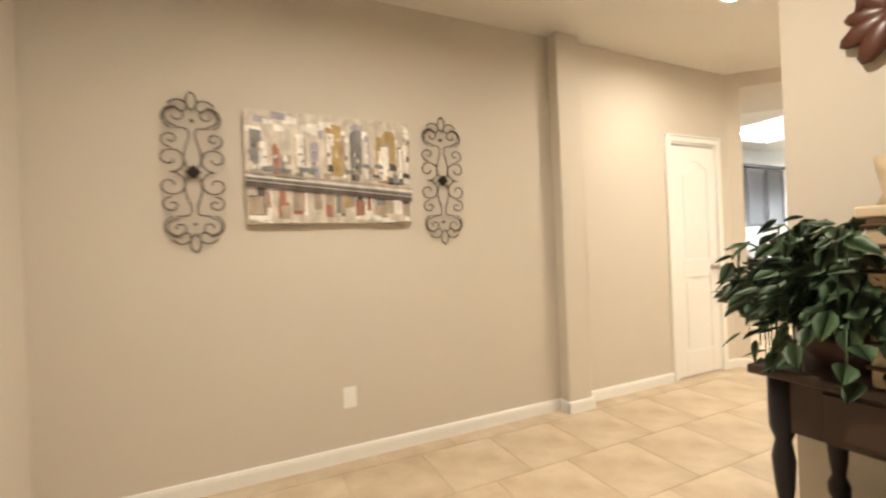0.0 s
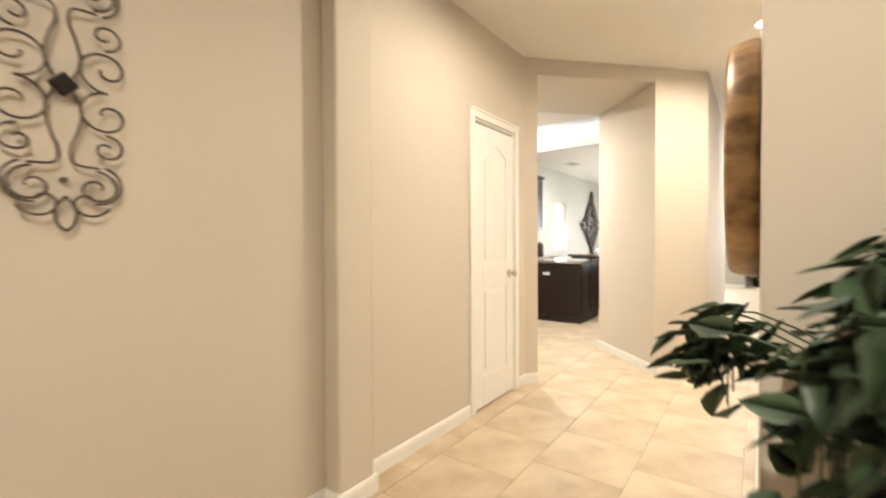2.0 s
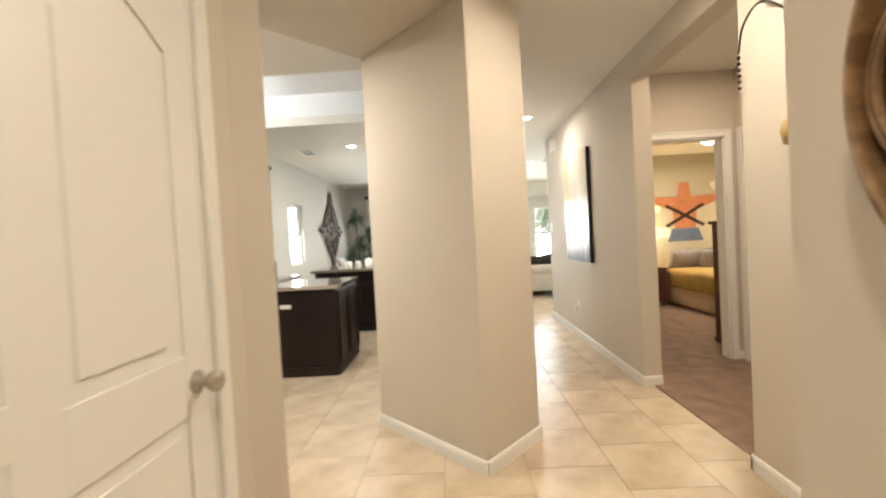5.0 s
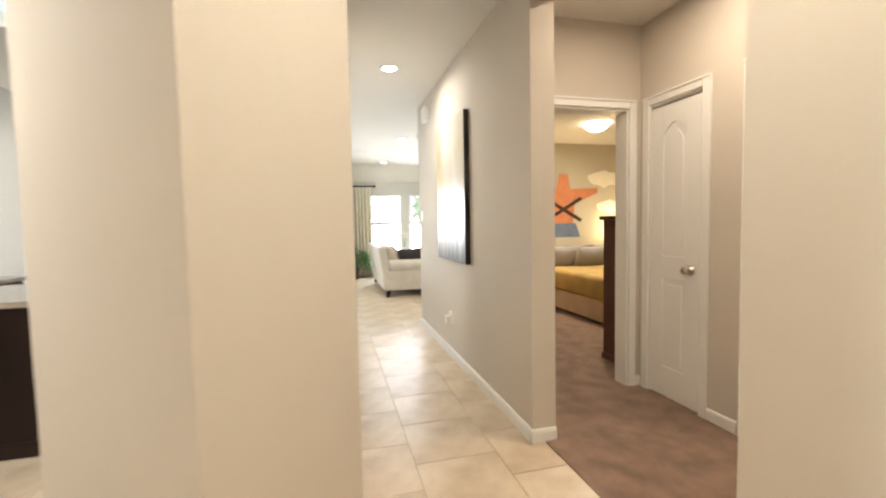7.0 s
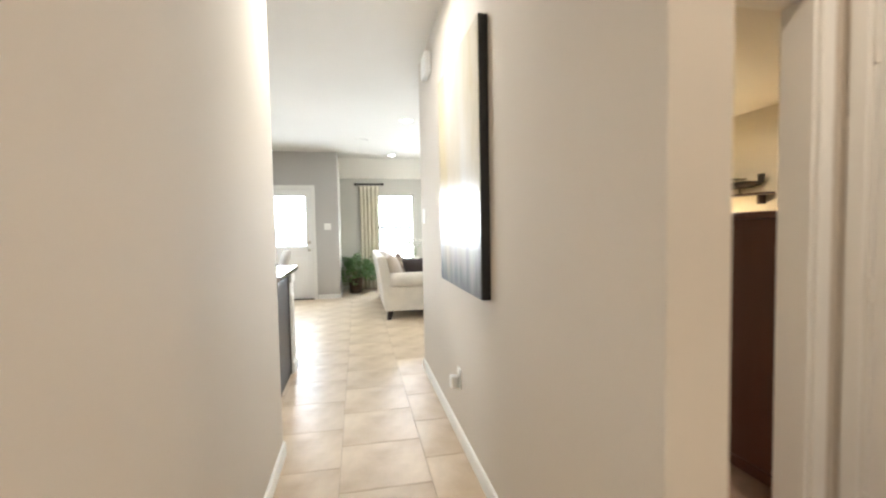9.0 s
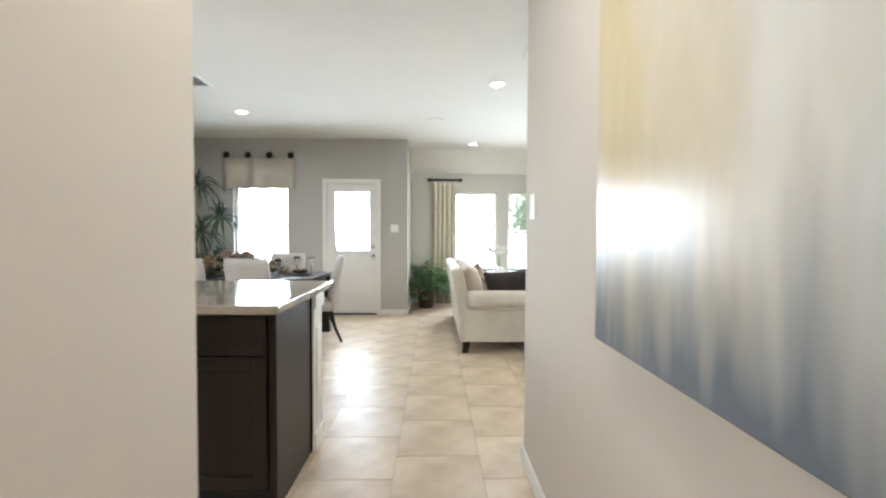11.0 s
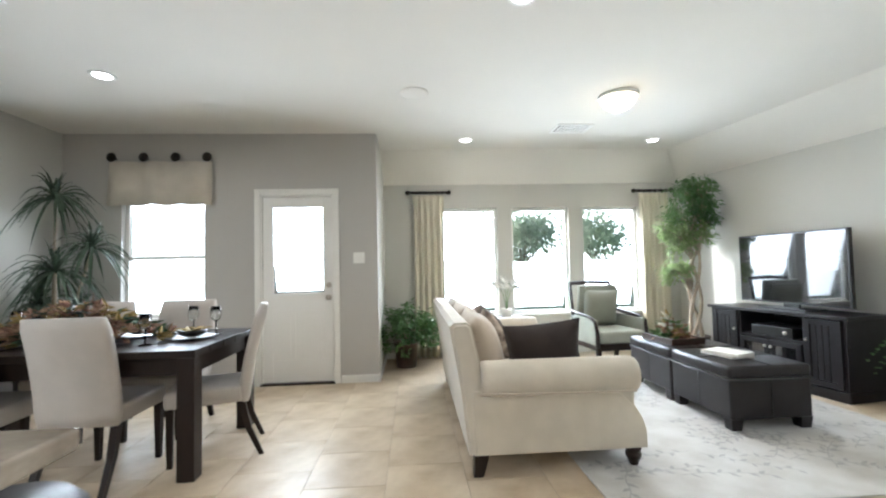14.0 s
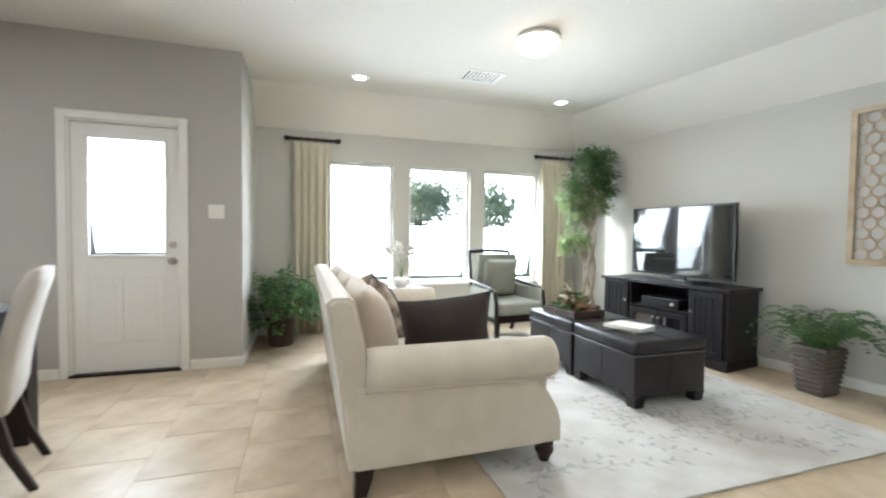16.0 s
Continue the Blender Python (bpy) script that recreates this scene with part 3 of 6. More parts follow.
# ---- ceiling lamps ----
def can_light(x, y, watts, colour):
    root = thing("recessed_light", "white recessed ceiling can light, lit", "ceiling light", (x, y, H), group="recessed lights")
    bm = bm_new()
    add_lathe(bm, [(0.062, -0.001), (0.064, -0.007), (0.085, -0.007), (0.09, -0.001)], 28)
    part("trim_ring", bm, M_white, root)
    part("bulb", add_lathe(bm_new(), [(0.061, -0.002), (0.050, -0.009), (0.001, -0.011)], 24), M_canlight, root, "glowing lamp face")
    lamp_disc((x, y, H - 0.016), 0.11, watts, colour)
    return root


for x, y, w, col in ((1.5, 1.3, 21, FOYER_WARM), (3.89, 2.15, 9.5, FOYER_WARM), (5.65, 1.40, 14, FOYER_WARM), (9.02, 1.32, 10, HALL_WARM), (9.95, 3.68, 15, HALL_WARM), (6.45, 3.9, 30, HALL_WARM), (12.26, 0.68, 6, HALL_WARM), (13.3, 3.6, 7, HALL_WARM), (14.95, 0.67, 4, HALL_WARM), (14.96, -1.62, 4, HALL_WARM)):
    can_light(x, y, w, col)


# ---- windows and the garden door ----
def sash_window(name, axis_x, y0, y1, z0, z1, label, depth=0.14):
    """A single-hung window in a wall that runs along y."""
    root = thing(name, label, "window")
    root["kind"] = "structure"
    x = axis_x + 0.07
    f = 0.035
    part("window_frame", box(x, y0, z0, x + 0.06, y0 + f, z1), M_trim, root)
    part("window_frame", box(x, y1 - f, z0, x + 0.06, y1, z1), M_trim, root)
    part("window_frame", box(x, y0 + f, z0, x + 0.06, y1 - f, z0 + f), M_trim, root)
    part("window_frame", box(x, y0 + f, z1 - f, x + 0.06, y1 - f, z1), M_trim, root)
    zm = z0 + (z1 - z0) * 0.5
    if depth > 0.1:
        part("meeting_rail", box(x - 0.006, y0 + f, zm - 0.022, x + 0.05, y1 - f, zm + 0.022), M_trim, root)
    for a, b in ((z0 + f, zm - 0.022), (zm + 0.022, z1 - f)):
        pane = part("pane", box(x + 0.022, y0 + f, a, x + 0.026, y1 - f, b), M_glass, root)
        pane.visible_shadow = False
    part("window_sill", box(axis_x - 0.035, y0 - 0.03, z0 - 0.025, x, y1 + 0.03, z0 + 0.002, 0.004), M_trim, root)
    return root


sash_window("window_1", WIN_X, 0.146, 0.958, 0.55, 2.015, "white single-hung living room window over a sill", 0.05)
sash_window("window_2", WIN_X, -0.865, -0.053, 0.55, 2.015, "white single-hung living room window over a sill", 0.05)
sash_window("window_3", WIN_X, -1.88, -1.067, 0.55, 2.015, "white single-hung living room window over a sill", 0.05)
sash_window("window_4", JUT_X, 3.52, 4.36, 0.74, 2.02, "white single-hung dining window under a valance")
w5 = thing("window_5", "small white kitchen window", "window")
w5["kind"] = "structure"
for a in ((10.75, 10.78, 0.98, 2.02), (11.39, 11.42, 0.98, 2.02), (10.78, 11.39, 0.98, 1.01), (10.78, 11.39, 1.99, 2.02), (10.78, 11.39, 1.48, 1.52)):
    part("window_frame", box(a[0], NORTH + 0.06, a[2], a[1], NORTH + 0.11, a[3]), M_trim, w5)
pn = part("pane", box(10.78, NORTH + 0.08, 1.01, 11.39, NORTH + 0.084, 1.99), M_glass, w5)
pn.visible_shadow = False

gd = thing("door_4", "white garden door with a tall glass light, shut", "door", (JUT_X + 0.03, 2.186, 0))
gw = 0.738
gy0, gy1, gz0, gz1 = 0.09, gw - 0.10, 0.965, 1.90
for a in ((0, gy0, 0.02, 2.012), (gy1, gw, 0.02, 2.012)):
    part("stile", box(0, a[0], a[2], 0.045, a[1], a[3], 0.002), M_door, gd)
part("rail", box(0, gy0, gz1, 0.045, gy1, 2.012, 0.002), M_door, gd)
part("rail", box(0, gy0, 0.02, 0.045, gy1, gz0, 0.002), M_door, gd)
for a in ((gy0 - 0.012, gy0 + 0.014, gz0, gz1), (gy1 - 0.014, gy1 + 0.012, gz0, gz1), (gy0 - 0.012, gy1 + 0.012, gz0 - 0.02, gz0 + 0.006), (gy0 - 0.012, gy1 + 0.012, gz1 - 0.006, gz1 + 0.02)):
    part("glass_bead", box(-0.012, a[0], a[2], 0.0, a[1], a[3], 0.004), M_door, gd)
pn = part("pane", box(0.018, gy0, gz0, 0.022, gy1, gz1), M_glass, gd)
pn.visible_shadow = False
for a, b in ((0.11, 0.35), (0.40, 0.62)):
    pp = part("panel", box(-0.006, a, 0.26, 0.0, b, 0.78, 0.005), M_door, gd)
    part("panel_field", box(-0.010, a + 0.05, 0.31, -0.006, b - 0.05, 0.73, 0.003), M_door, pp)
for z in (0.915, 1.05):
    km = Matrix.Translation((0.0, 0.045, z)) @ pose(0, 0, 0, 0, -90, 0)
    part("knob" if z < 1 else "deadbolt", add_lathe(bm_new(), [(0.031, 0), (0.031, 0.008), (0.014, 0.014), (0.013, 0.03), (0.026, 0.04), (0.027, 0.055), (0.004, 0.062)] if z < 1 else [(0.03, 0), (0.03, 0.01), (0.022, 0.018), (0.003, 0.02)], 18, km), M_chrome, gd, "brushed nickel")
part("threshold", box(-0.05, -0.02, 0.0, 0.08, gw + 0.02, 0.018), M_iron, gd, "dark metal threshold")


# ---- garden beyond the windows ----
def garden_tree(x, y, h, spread, n, seed):
    random.seed(seed)
    root = thing("garden_tree", "broad green shade tree on the lawn", "tree", (x, y, -0.2), group="garden trees")
    bm = bm_new()
    add_tube(bm, [(0, 0, 0), (0.05, 0.02, h * 0.25), (0, 0.08, h * 0.5)], 0.16, 8, 0.09)
    tips = []
    for k in range(8):
        a = k * 0.8 + rnd(-0.3, 0.3)
        tip = (math.cos(a) * spread * rnd(0.35, 0.75), math.sin(a) * spread * rnd(0.35, 0.75), h * rnd(0.6, 0.92))
        add_tube(bm, [(0, 0.04, h * rnd(0.3, 0.48)), (tip[0] * 0.5, tip[1] * 0.5, h * 0.58), tip], 0.06, 6, 0.02)
        tips.append(tip)
    part("trunk", bm, M_bark, root)
    bm = bm_new()
    for k in range(n):
        t = random.choice(tips)
        p = Vector(t) + Vector((random.gauss(0, spread * 0.24), random.gauss(0, spread * 0.24), random.gauss(0, h * 0.12)))
        add_leaf(bm, p, (rnd(-1, 1), rnd(-1, 1), rnd(-1, 0.4)), (rnd(-1, 1), rnd(-1, 1), 1), rnd(0.16, 0.30), rnd(0.09, 0.16))
    part("crown", bm, M_gleaf, root)
    return root


garden_tree(28.5, -3.5, 3.4, 1.5, 2600, 4)
garden_tree(31.5, -8.0, 3.9, 1.9, 2800, 5)
fence = thing("fence", "weathered board fence across the garden", "fence", (36, 0, -0.2))
board = bpy.data.meshes.new("board")
bb = box(0, 0, 0, 0.03, 0.29, 1.7, 0.006, 1)
bb.to_mesh(board)
bb.free()
board.materials.append(M_fence)
for k in range(110):
    ob = new("board", board)
    ob.parent = fence
    ob.location = (0, -20 + 0.31 * k, 0)

bdp = structure("backdrop", box(70, -120, -2, 70.2, 120, 14), glow("sky_glow", (0.95, 0.98, 1.0), 8.0), "plain bright hazy sky beyond the garden", "sky")

# ---- wall plates, vents and sensors ----
def plate(name, at, turn, label, category, w=0.075, h=0.118, rockers=1):
    """A wall plate whose face looks along -y before the turn."""
    root = thing(name, label, category, at, turn)
    part("cover_plate", box(-w / 2, -0.008, -h / 2, w / 2, 0.001, h / 2, 0.003), M_white, root)
    for k in range(rockers):
        x = (k - (rockers - 1) / 2) * 0.046
        part("rocker", box(x - 0.016, -0.012, -0.033, x + 0.016, -0.007, 0.033, 0.002), M_white, root)
    return root


plate("wall_outlet", (1.583, 2.999, 0.36), 0, "white wall outlet near the foyer floor", "outlet")
plate("light_switch", (10.19, HALL_S, 1.37), 180, "white light switch on the hall wall", "switch", 0.09, 0.125)
plate("light_switch", (JUT_X, 1.90, 1.335), -90, "white triple light switch beside the garden door", "switch", 0.12, 0.118, 2)
ho = plate("wall_outlet", (8.96, HALL_S, 0.376), 180, "white wall outlet with an air freshener plugged in", "outlet")
part("air_freshener", add_box(bm_new(), -0.028, -0.06, -0.055, 0.028, -0.012, 0.02, 0.012), M_white, ho, "white plug-in air freshener")
ch = thing("door_chime", "white door chime box high on the hall wall", "door chime", (9.81, HALL_S, 2.50))
part("cover", box(-0.10, 0, -0.08, 0.10, 0.05, 0.08, 0.008), M_white, ch)
part("grille", box(-0.07, 0.05, -0.05, 0.07, 0.054, 0.05, 0.001), M_white, ch)
sn = thing("alarm_sensor", "small white alarm sensor in the room corner", "sensor", (15.80, -2.35, 2.03))
part("housing", box(0, -0.03, -0.05, 0.04, 0.03, 0.05, 0.01), M_white, sn)


def ceiling_vent(x, y, w, d, turn=0):
    root = thing("ceiling_vent", "white louvred ceiling air vent", "air vent", (x, y, H), turn)
    # no duct is modelled: its shade is this flat dark sheet
    part("backing", box(-w / 2 + 0.02, -d / 2 + 0.02, -0.004, w / 2 - 0.02, d / 2 - 0.02, 0.0), M_basket, root, "dark sheet that paints the duct's shade behind the slats")
    for a in ((-w / 2, -d / 2, w / 2, -d / 2 + 0.028), (-w / 2, d / 2 - 0.028, w / 2, d / 2), (-w / 2, -d / 2 + 0.028, -w / 2 + 0.028, d / 2 - 0.028), (w / 2 - 0.028, -d / 2 + 0.028, w / 2, d / 2 - 0.028)):
        part("frame", box(a[0], a[1], -0.012, a[2], a[3], 0.0, 0.002), M_white, root)
    n = 9
    for k in range(n):
        y0 = -d / 2 + 0.032 + (d - 0.064) * k / n
        part("slat", add_box(bm_new(), -w / 2 + 0.028, -0.009, -0.001, w / 2 - 0.028, 0.009, 0.001, m=pose(0, y0 + 0.01, -0.010, 38)), M_white, root)
    return root


ceiling_vent(12.26, 3.68, 0.30, 0.40)
ceiling_vent(14.52, -0.44, 0.30, 0.40)
ceiling_vent(10.2, 4.4, 0.36, 0.22)
sp = thing("ceiling_speaker", "round white ceiling speaker grille", "speaker", (13.59, 1.275, H))
part("grille", add_lathe(bm_new(), [(0.001, -0.008), (0.105, -0.008), (0.12, -0.004), (0.12, 0.0)], 28), M_ceil, sp)
dome = thing("dome_light", "lit frosted glass ceiling dome with a brown rim", "ceiling light", (13.62, -0.53, H))
part("rim", add_lathe(bm_new(), [(0.17, 0), (0.175, -0.02), (0.165, -0.03), (0.15, -0.03), (0.15, 0)], 28), M_white, dome)
part("shade", add_lathe(bm_new(), [(0.001, -0.135), (0.06, -0.129), (0.11, -0.103), (0.145, -0.058), (0.152, -0.03)], 28), M_domelight, dome, "glowing frosted glass bowl")
lamp_disc((13.62, -0.53, H - 0.145), 0.2, 12, (1.0, 0.82, 0.6), 178)
bdl = thing("dome_light", "lit frosted glass bedroom ceiling dome", "ceiling light", (9.85, -1.4, 2.5))
part("shade", add_lathe(bm_new(), [(0.001, -0.10), (0.06, -0.095), (0.11, -0.075), (0.14, -0.04), (0.15, 0.0)], 28), M_domelight, bdl, "glowing frosted glass bowl")
lamp_disc((9.85, -1.4, 2.39), 0.2, 22, (1.0, 0.86, 0.66), 178)
# two discs without fittings, added to brighten the room beyond and the lobby
lamp_disc((6.3, -1.15, 2.62), 0.2, 14, (1.0, 0.82, 0.58), 178)
lamp_disc((6.9, 0.15, 2.68), 0.2, 9.0, (1.0, 0.80, 0.60), 178)


# ---- dining: table, chairs ----
def tapered_leg(bm, x, y, h, w0, w1, lean=(0, 0)):
    a = [bm.verts.new((x + lean[0] + sx * w1 / 2, y + lean[1] + sy * w1 / 2, 0)) for sx, sy in ((-1, -1), (1, -1), (1, 1), (-1, 1))]
    mid = [bm.verts.new((x + lean[0] * 0.35 + sx * (w0 + w1) / 4, y + lean[1] * 0.35 + sy * (w0 + w1) / 4, h * 0.5)) for sx, sy in ((-1, -1), (1, -1), (1, 1), (-1, 1))]
    b = [bm.verts.new((x + sx * w0 / 2, y + sy * w0 / 2, h)) for sx, sy in ((-1, -1), (1, -1), (1, 1), (-1, 1))]
    bm.faces.new(a[::-1])
    bm.faces.new(b)
    for p, q in ((a, mid), (mid, b)):
        for i in range(4):
            bm.faces.new((p[i], p[(i + 1) % 4], q[(i + 1) % 4], q[i]))
    return bm


table = thing("dining_table", "espresso-stained wooden dining table with square legs", "table", (13.10, 3.53, 0))
TW, TL = 0.48, 0.93
for k in range(5):
    x0 = -TW + k * (2 * TW / 5)
    part("plank", box(x0 + 0.001, -TL, 0.715, x0 + 2 * TW / 5 - 0.001, TL, 0.76, 0.003), M_esp, table)
for sx in (-1, 1):
    part("apron", box(sx * (TW - 0.05) - 0.012, -TL + 0.1, 0.61, sx * (TW - 0.05) + 0.012, TL - 0.1, 0.715), M_esp, table)
    part("apron", box(-TW + 0.1, sx * (TL - 0.05) - 0.012, 0.61, TW - 0.1, sx * (TL - 0.05) + 0.012, 0.715), M_esp, table)
    for sy in (-1, 1):
        x, y = sx * (TW - 0.055), sy * (TL - 0.055)
        part("leg", box(x - 0.05, y - 0.05, 0, x + 0.05, y + 0.05, 0.715, 0.004), M_esp, table)


def dining_chair(at, turn):
    """An upholstered chair that faces +x before the turn."""
    root = thing("dining_chair", "upholstered grey-beige dining chair with dark wooden legs", "chair", at, turn, "chairs round the dining table")
    part("seat", box(-0.20, -0.225, 0.36, 0.25, 0.225, 0.47, 0.028, 3), M_chairfab, root, smooth=True)
    bm = bm_new()
    n, prev = 9, None
    rows = []
    for i in range(n + 1):
        z = 0.36 + 0.62 * i / n
        xb = -0.21 - 0.12 * (i / n) ** 1.7
        w = 0.225 - (0.012 if i in (0, n) else 0)
        t = 0.075 if i not in (0, n) else 0.05
        rows.append([bm.verts.new((xb + dx, y, z)) for dx, y in ((-t / 2, -w + 0.02), (-t / 2, w - 0.02), (-t / 4, w), (t / 4, w), (t / 2, w - 0.02), (t / 2, -w + 0.02), (t / 4, -w), (-t / 4, -w))])
    for p, q in zip(rows, rows[1:]):
        for i in range(8):
            bm.faces.new((p[i], p[(i + 1) % 8], q[(i + 1) % 8], q[i]))
    bm.faces.new(rows[0][::-1])
    bm.faces.new(rows[-1])
    bmesh.ops.recalc_face_normals(bm, faces=bm.faces[:])
    part("backrest", bm, M_chairfab, root, smooth=True)
    for x, y, l in ((0.215, -0.19, (0, 0)), (0.215, 0.19, (0, 0)), (-0.19, -0.19, (-0.12, 0)), (-0.19, 0.19, (-0.12, 0))):
        part("leg", tapered_leg(bm_new(), x, y, 0.365, 0.045, 0.03, l), M_esp, root, "dark tapered wooden leg")
    return root


first = dining_chair((13.07, 2.70, 0), 108)
for x, y, t in ((12.80, 3.21, 0), (12.78, 3.88, 2), (13.52, 3.24, 180), (13.53, 3.92, 178), (13.10, 4.44, -90)):
    copy_thing(first, pose(x, y, 0, 0, 0, t))


def place_setting(x, y, turn):
    root = thing("place_setting", "dark plate with gold napkin on the dining table", "tableware", (x, y, 0.76), turn, "place settings")
    part("charger", add_lathe(bm_new(), [(0.001, 0.004), (0.10, 0.003), (0.155, 0.012), (0.16, 0.016), (0.15, 0.012), (0.09, 0.0)], 24), M_black, root, "dark charger plate")
    part("bowl", add_lathe(bm_new(), [(0.05, 0.016), (0.085, 0.035), (0.09, 0.06), (0.08, 0.06), (0.001, 0.03)], 20), M_black, root)
    bm = bm_new()
    for k in range(7):
        a = k * 0.9
        add_leaf(bm, (0.02 * math.cos(a), 0.02 * math.sin(a), 0.05), (math.cos(a), math.sin(a), 0.6), (0, 0, 1), 0.11, 0.06, 0.4)
    part("napkin", bm, M_gold, root, "folded gold napkin")
    return root


ps = place_setting(13.30, 3.30, 180)
for x, y, t in ((12.87, 3.31, 0), (12.87, 3.95, 0), (13.30, 3.95, 180), (13.10, 2.85, 90), (13.10, 4.2, -90)):
    copy_thing(ps, pose(x, y, 0.76, 0, 0, t))
gl = thing("wine_glass", "clear stemmed wine glass on the dining table", "glass", (13.38, 2.98, 0.76), 0, "wine glasses")
part("stem", add_lathe(bm_new(), [(0.035, 0), (0.034, 0.004), (0.005, 0.01), (0.005, 0.09)], 16), M_glass, gl)
part("bowl", add_lathe(bm_new(), [(0.005, 0.09), (0.032, 0.11), (0.038, 0.15), (0.032, 0.20), (0.031, 0.20), (0.036, 0.15), (0.030, 0.112), (0.004, 0.095)], 16), M_glass, gl)
for x, y in ((12.86, 3.02), (12.86, 3.66), (12.86, 4.20), (13.36, 3.62), (13.36, 4.22), (13.30, 2.78)):
    copy_thing(gl, pose(x, y, 0.76))


def flower_mound(name, label, at, rx, ry, h, n, mats, seed, turn=0):
    random.seed(seed)
    root = thing(name, label, "flowers", at, turn)
    for q, (mt, share) in enumerate(mats):
        bm = bm_new()
        for k in range(int(n * share)):
            a, r = rnd(0, 6.283), rnd(0, 1) ** 0.6
            p = (math.cos(a) * r * rx, math.sin(a) * r * ry, h * (1 - r * r) * rnd(0.3, 1) + 0.01)
            for j in range(4):
                add_leaf(bm, p, (math.cos(a) + rnd(-1, 1), math.sin(a) + rnd(-1, 1), rnd(0.0, 1.1)), (rnd(-1, 1), rnd(-1, 1), 1), rnd(0.05, 0.11), rnd(0.025, 0.05), 0.3)
        part("foliage" if mt in (M_leaf, M_leafd, M_leaf_sunlit) else "bloom", bm, mt, root)["kind"] = "stuff"
    return root


flower_mound("table_centrepiece", "dried flower and leaf centrepiece on the dining table", (13.08, 3.60, 0.765), 0.22, 0.62, 0.25, 240, ((M_flower, 0.5), (M_leafd, 0.3), (M_gold, 0.2)), 11)

# valance over the dining window
val = thing("window_valance", "cream pleated valance hung from four iron medallions", "curtain", (JUT_X, 3.94, 0))
bm = bm_new()
n = 56
top, bot = [], []
for i in range(n + 1):
    u = i / n
    y = -0.52 + 1.04 * u
    x = -0.065 + 0.022 * math.sin(u * 6 * math.pi + 0.5) + 0.008 * math.sin(u * 31)
    top.append(bm.verts.new((x * 0.8, y, 2.39)))
    bot.append(bm.verts.new((x - 0.01, y * 1.01, 1.925 + 0.006 * math.sin(u * 25))))
for i in range(n):
    bm.faces.new((top[i], top[i + 1], bot[i + 1], bot[i]))
r = bmesh.ops.extrude_face_region(bm, geom=bm.faces[:])
bmesh.ops.translate(bm, verts=[v for v in r["geom"] if isinstance(v, bmesh.types.BMVert)], vec=(0.004, 0, 0))
bmesh.ops.recalc_face_normals(bm, faces=bm.faces[:])
part("cloth", bm, M_linen, val, "cream linen valance", True)
for k in range(4):
    y = -0.48 + 0.32 * k
    mm = Matrix.Translation((-0.07, y, 2.43)) @ pose(0, 0, 0, 0, -90, 0)
    md = part("medallion", add_lathe(bm_new(), [(0.012, -0.07), (0.012, -0.005), (0.046, 0), (0.05, 0.008), (0.03, 0.018), (0.018, 0.02), (0.014, 0.03), (0.002, 0.032)], 18, mm), M_iron, val, "dark iron curtain medallion")


# ---- curtains in the living room ----
def curtain(y0, y1, seed, pale):
    random.seed(seed)
    root = thing("curtain_panel", "cream pinch-pleated floor-length curtain on a short iron rod", "curtain", (WIN_X, (y0 + y1) / 2, 0), group="living room curtains")
    w = (y1 - y0) / 2
    bm = bm_new()
    rows, n = [], 64
    for j, z in enumerate((2.19, 2.10, 1.95, 1.2, 0.5, 0.015)):
        row = []
        for i in range(n + 1):
            u = i / n
            amp = (0.012, 0.018, 0.034, 0.040, 0.044, 0.046)[j]
            x = -0.075 + amp * math.sin(u * 2 * math.pi * 5 + 0.4 * math.sin(u * 9) + j * 0.05)
            row.append(bm.verts.new((x, (2 * u - 1) * w * (1 - 0.05 * math.sin(math.pi * j / 5)), z)))
        rows.append(row)
    for p, q in zip(rows, rows[1:]):
        for i in range(n):
            bm.faces.new((p[i], q[i], q[i + 1], p[i + 1]))
    r = bmesh.ops.extrude_face_region(bm, geom=bm.faces[:])
    bmesh.ops.translate(bm, verts=[v for v in r["geom"] if isinstance(v, bmesh.types.BMVert)], vec=(-0.004, 0, 0))
    bmesh.ops.recalc_face_normals(bm, faces=bm.faces[:])
    part("cloth", bm, M_curtain, root, "", True)
    rod = part("rod", add_tube(bm_new(), [(-0.075, -w - 0.05, 2.225), (-0.075, w + 0.05, 2.225)], 0.017, 12), M_iron, root, "dark iron curtain rod")
    for s in (-1, 1):
        part("finial", add_ball(add_ball(bm_new(), (-0.075, s * (w + 0.065), 2.225), 0.032), (-0.075, s * (w + 0.035), 2.225), 0.024, 1, 0.4, 1), M_iron, rod)
        part("bracket", box(-0.08, s * w * 0.8 - 0.008, 2.215, 0.001, s * w * 0.8 + 0.008, 2.235), M_iron, rod)
    for k in range(6):
        part("ring", add_tube(bm_new(), [(-0.075 + 0.026 * math.cos(a), -w + 0.02 + 2 * w * k / 5.3, 2.225 + 0.026 * math.sin(a)) for a in [i * math.pi / 6 for i in range(13)]], 0.004, 5), M_iron, rod)
    return root


curtain(0.88, 1.31, 1, 0)
curtain(-2.28, -1.85, 2, 1)

# ---- sofa ----
sofa = thing("sofa", "cream linen sofa with rolled arms and dark turned feet", "sofa", (12.46, -0.05, 0))
SL = 2.24


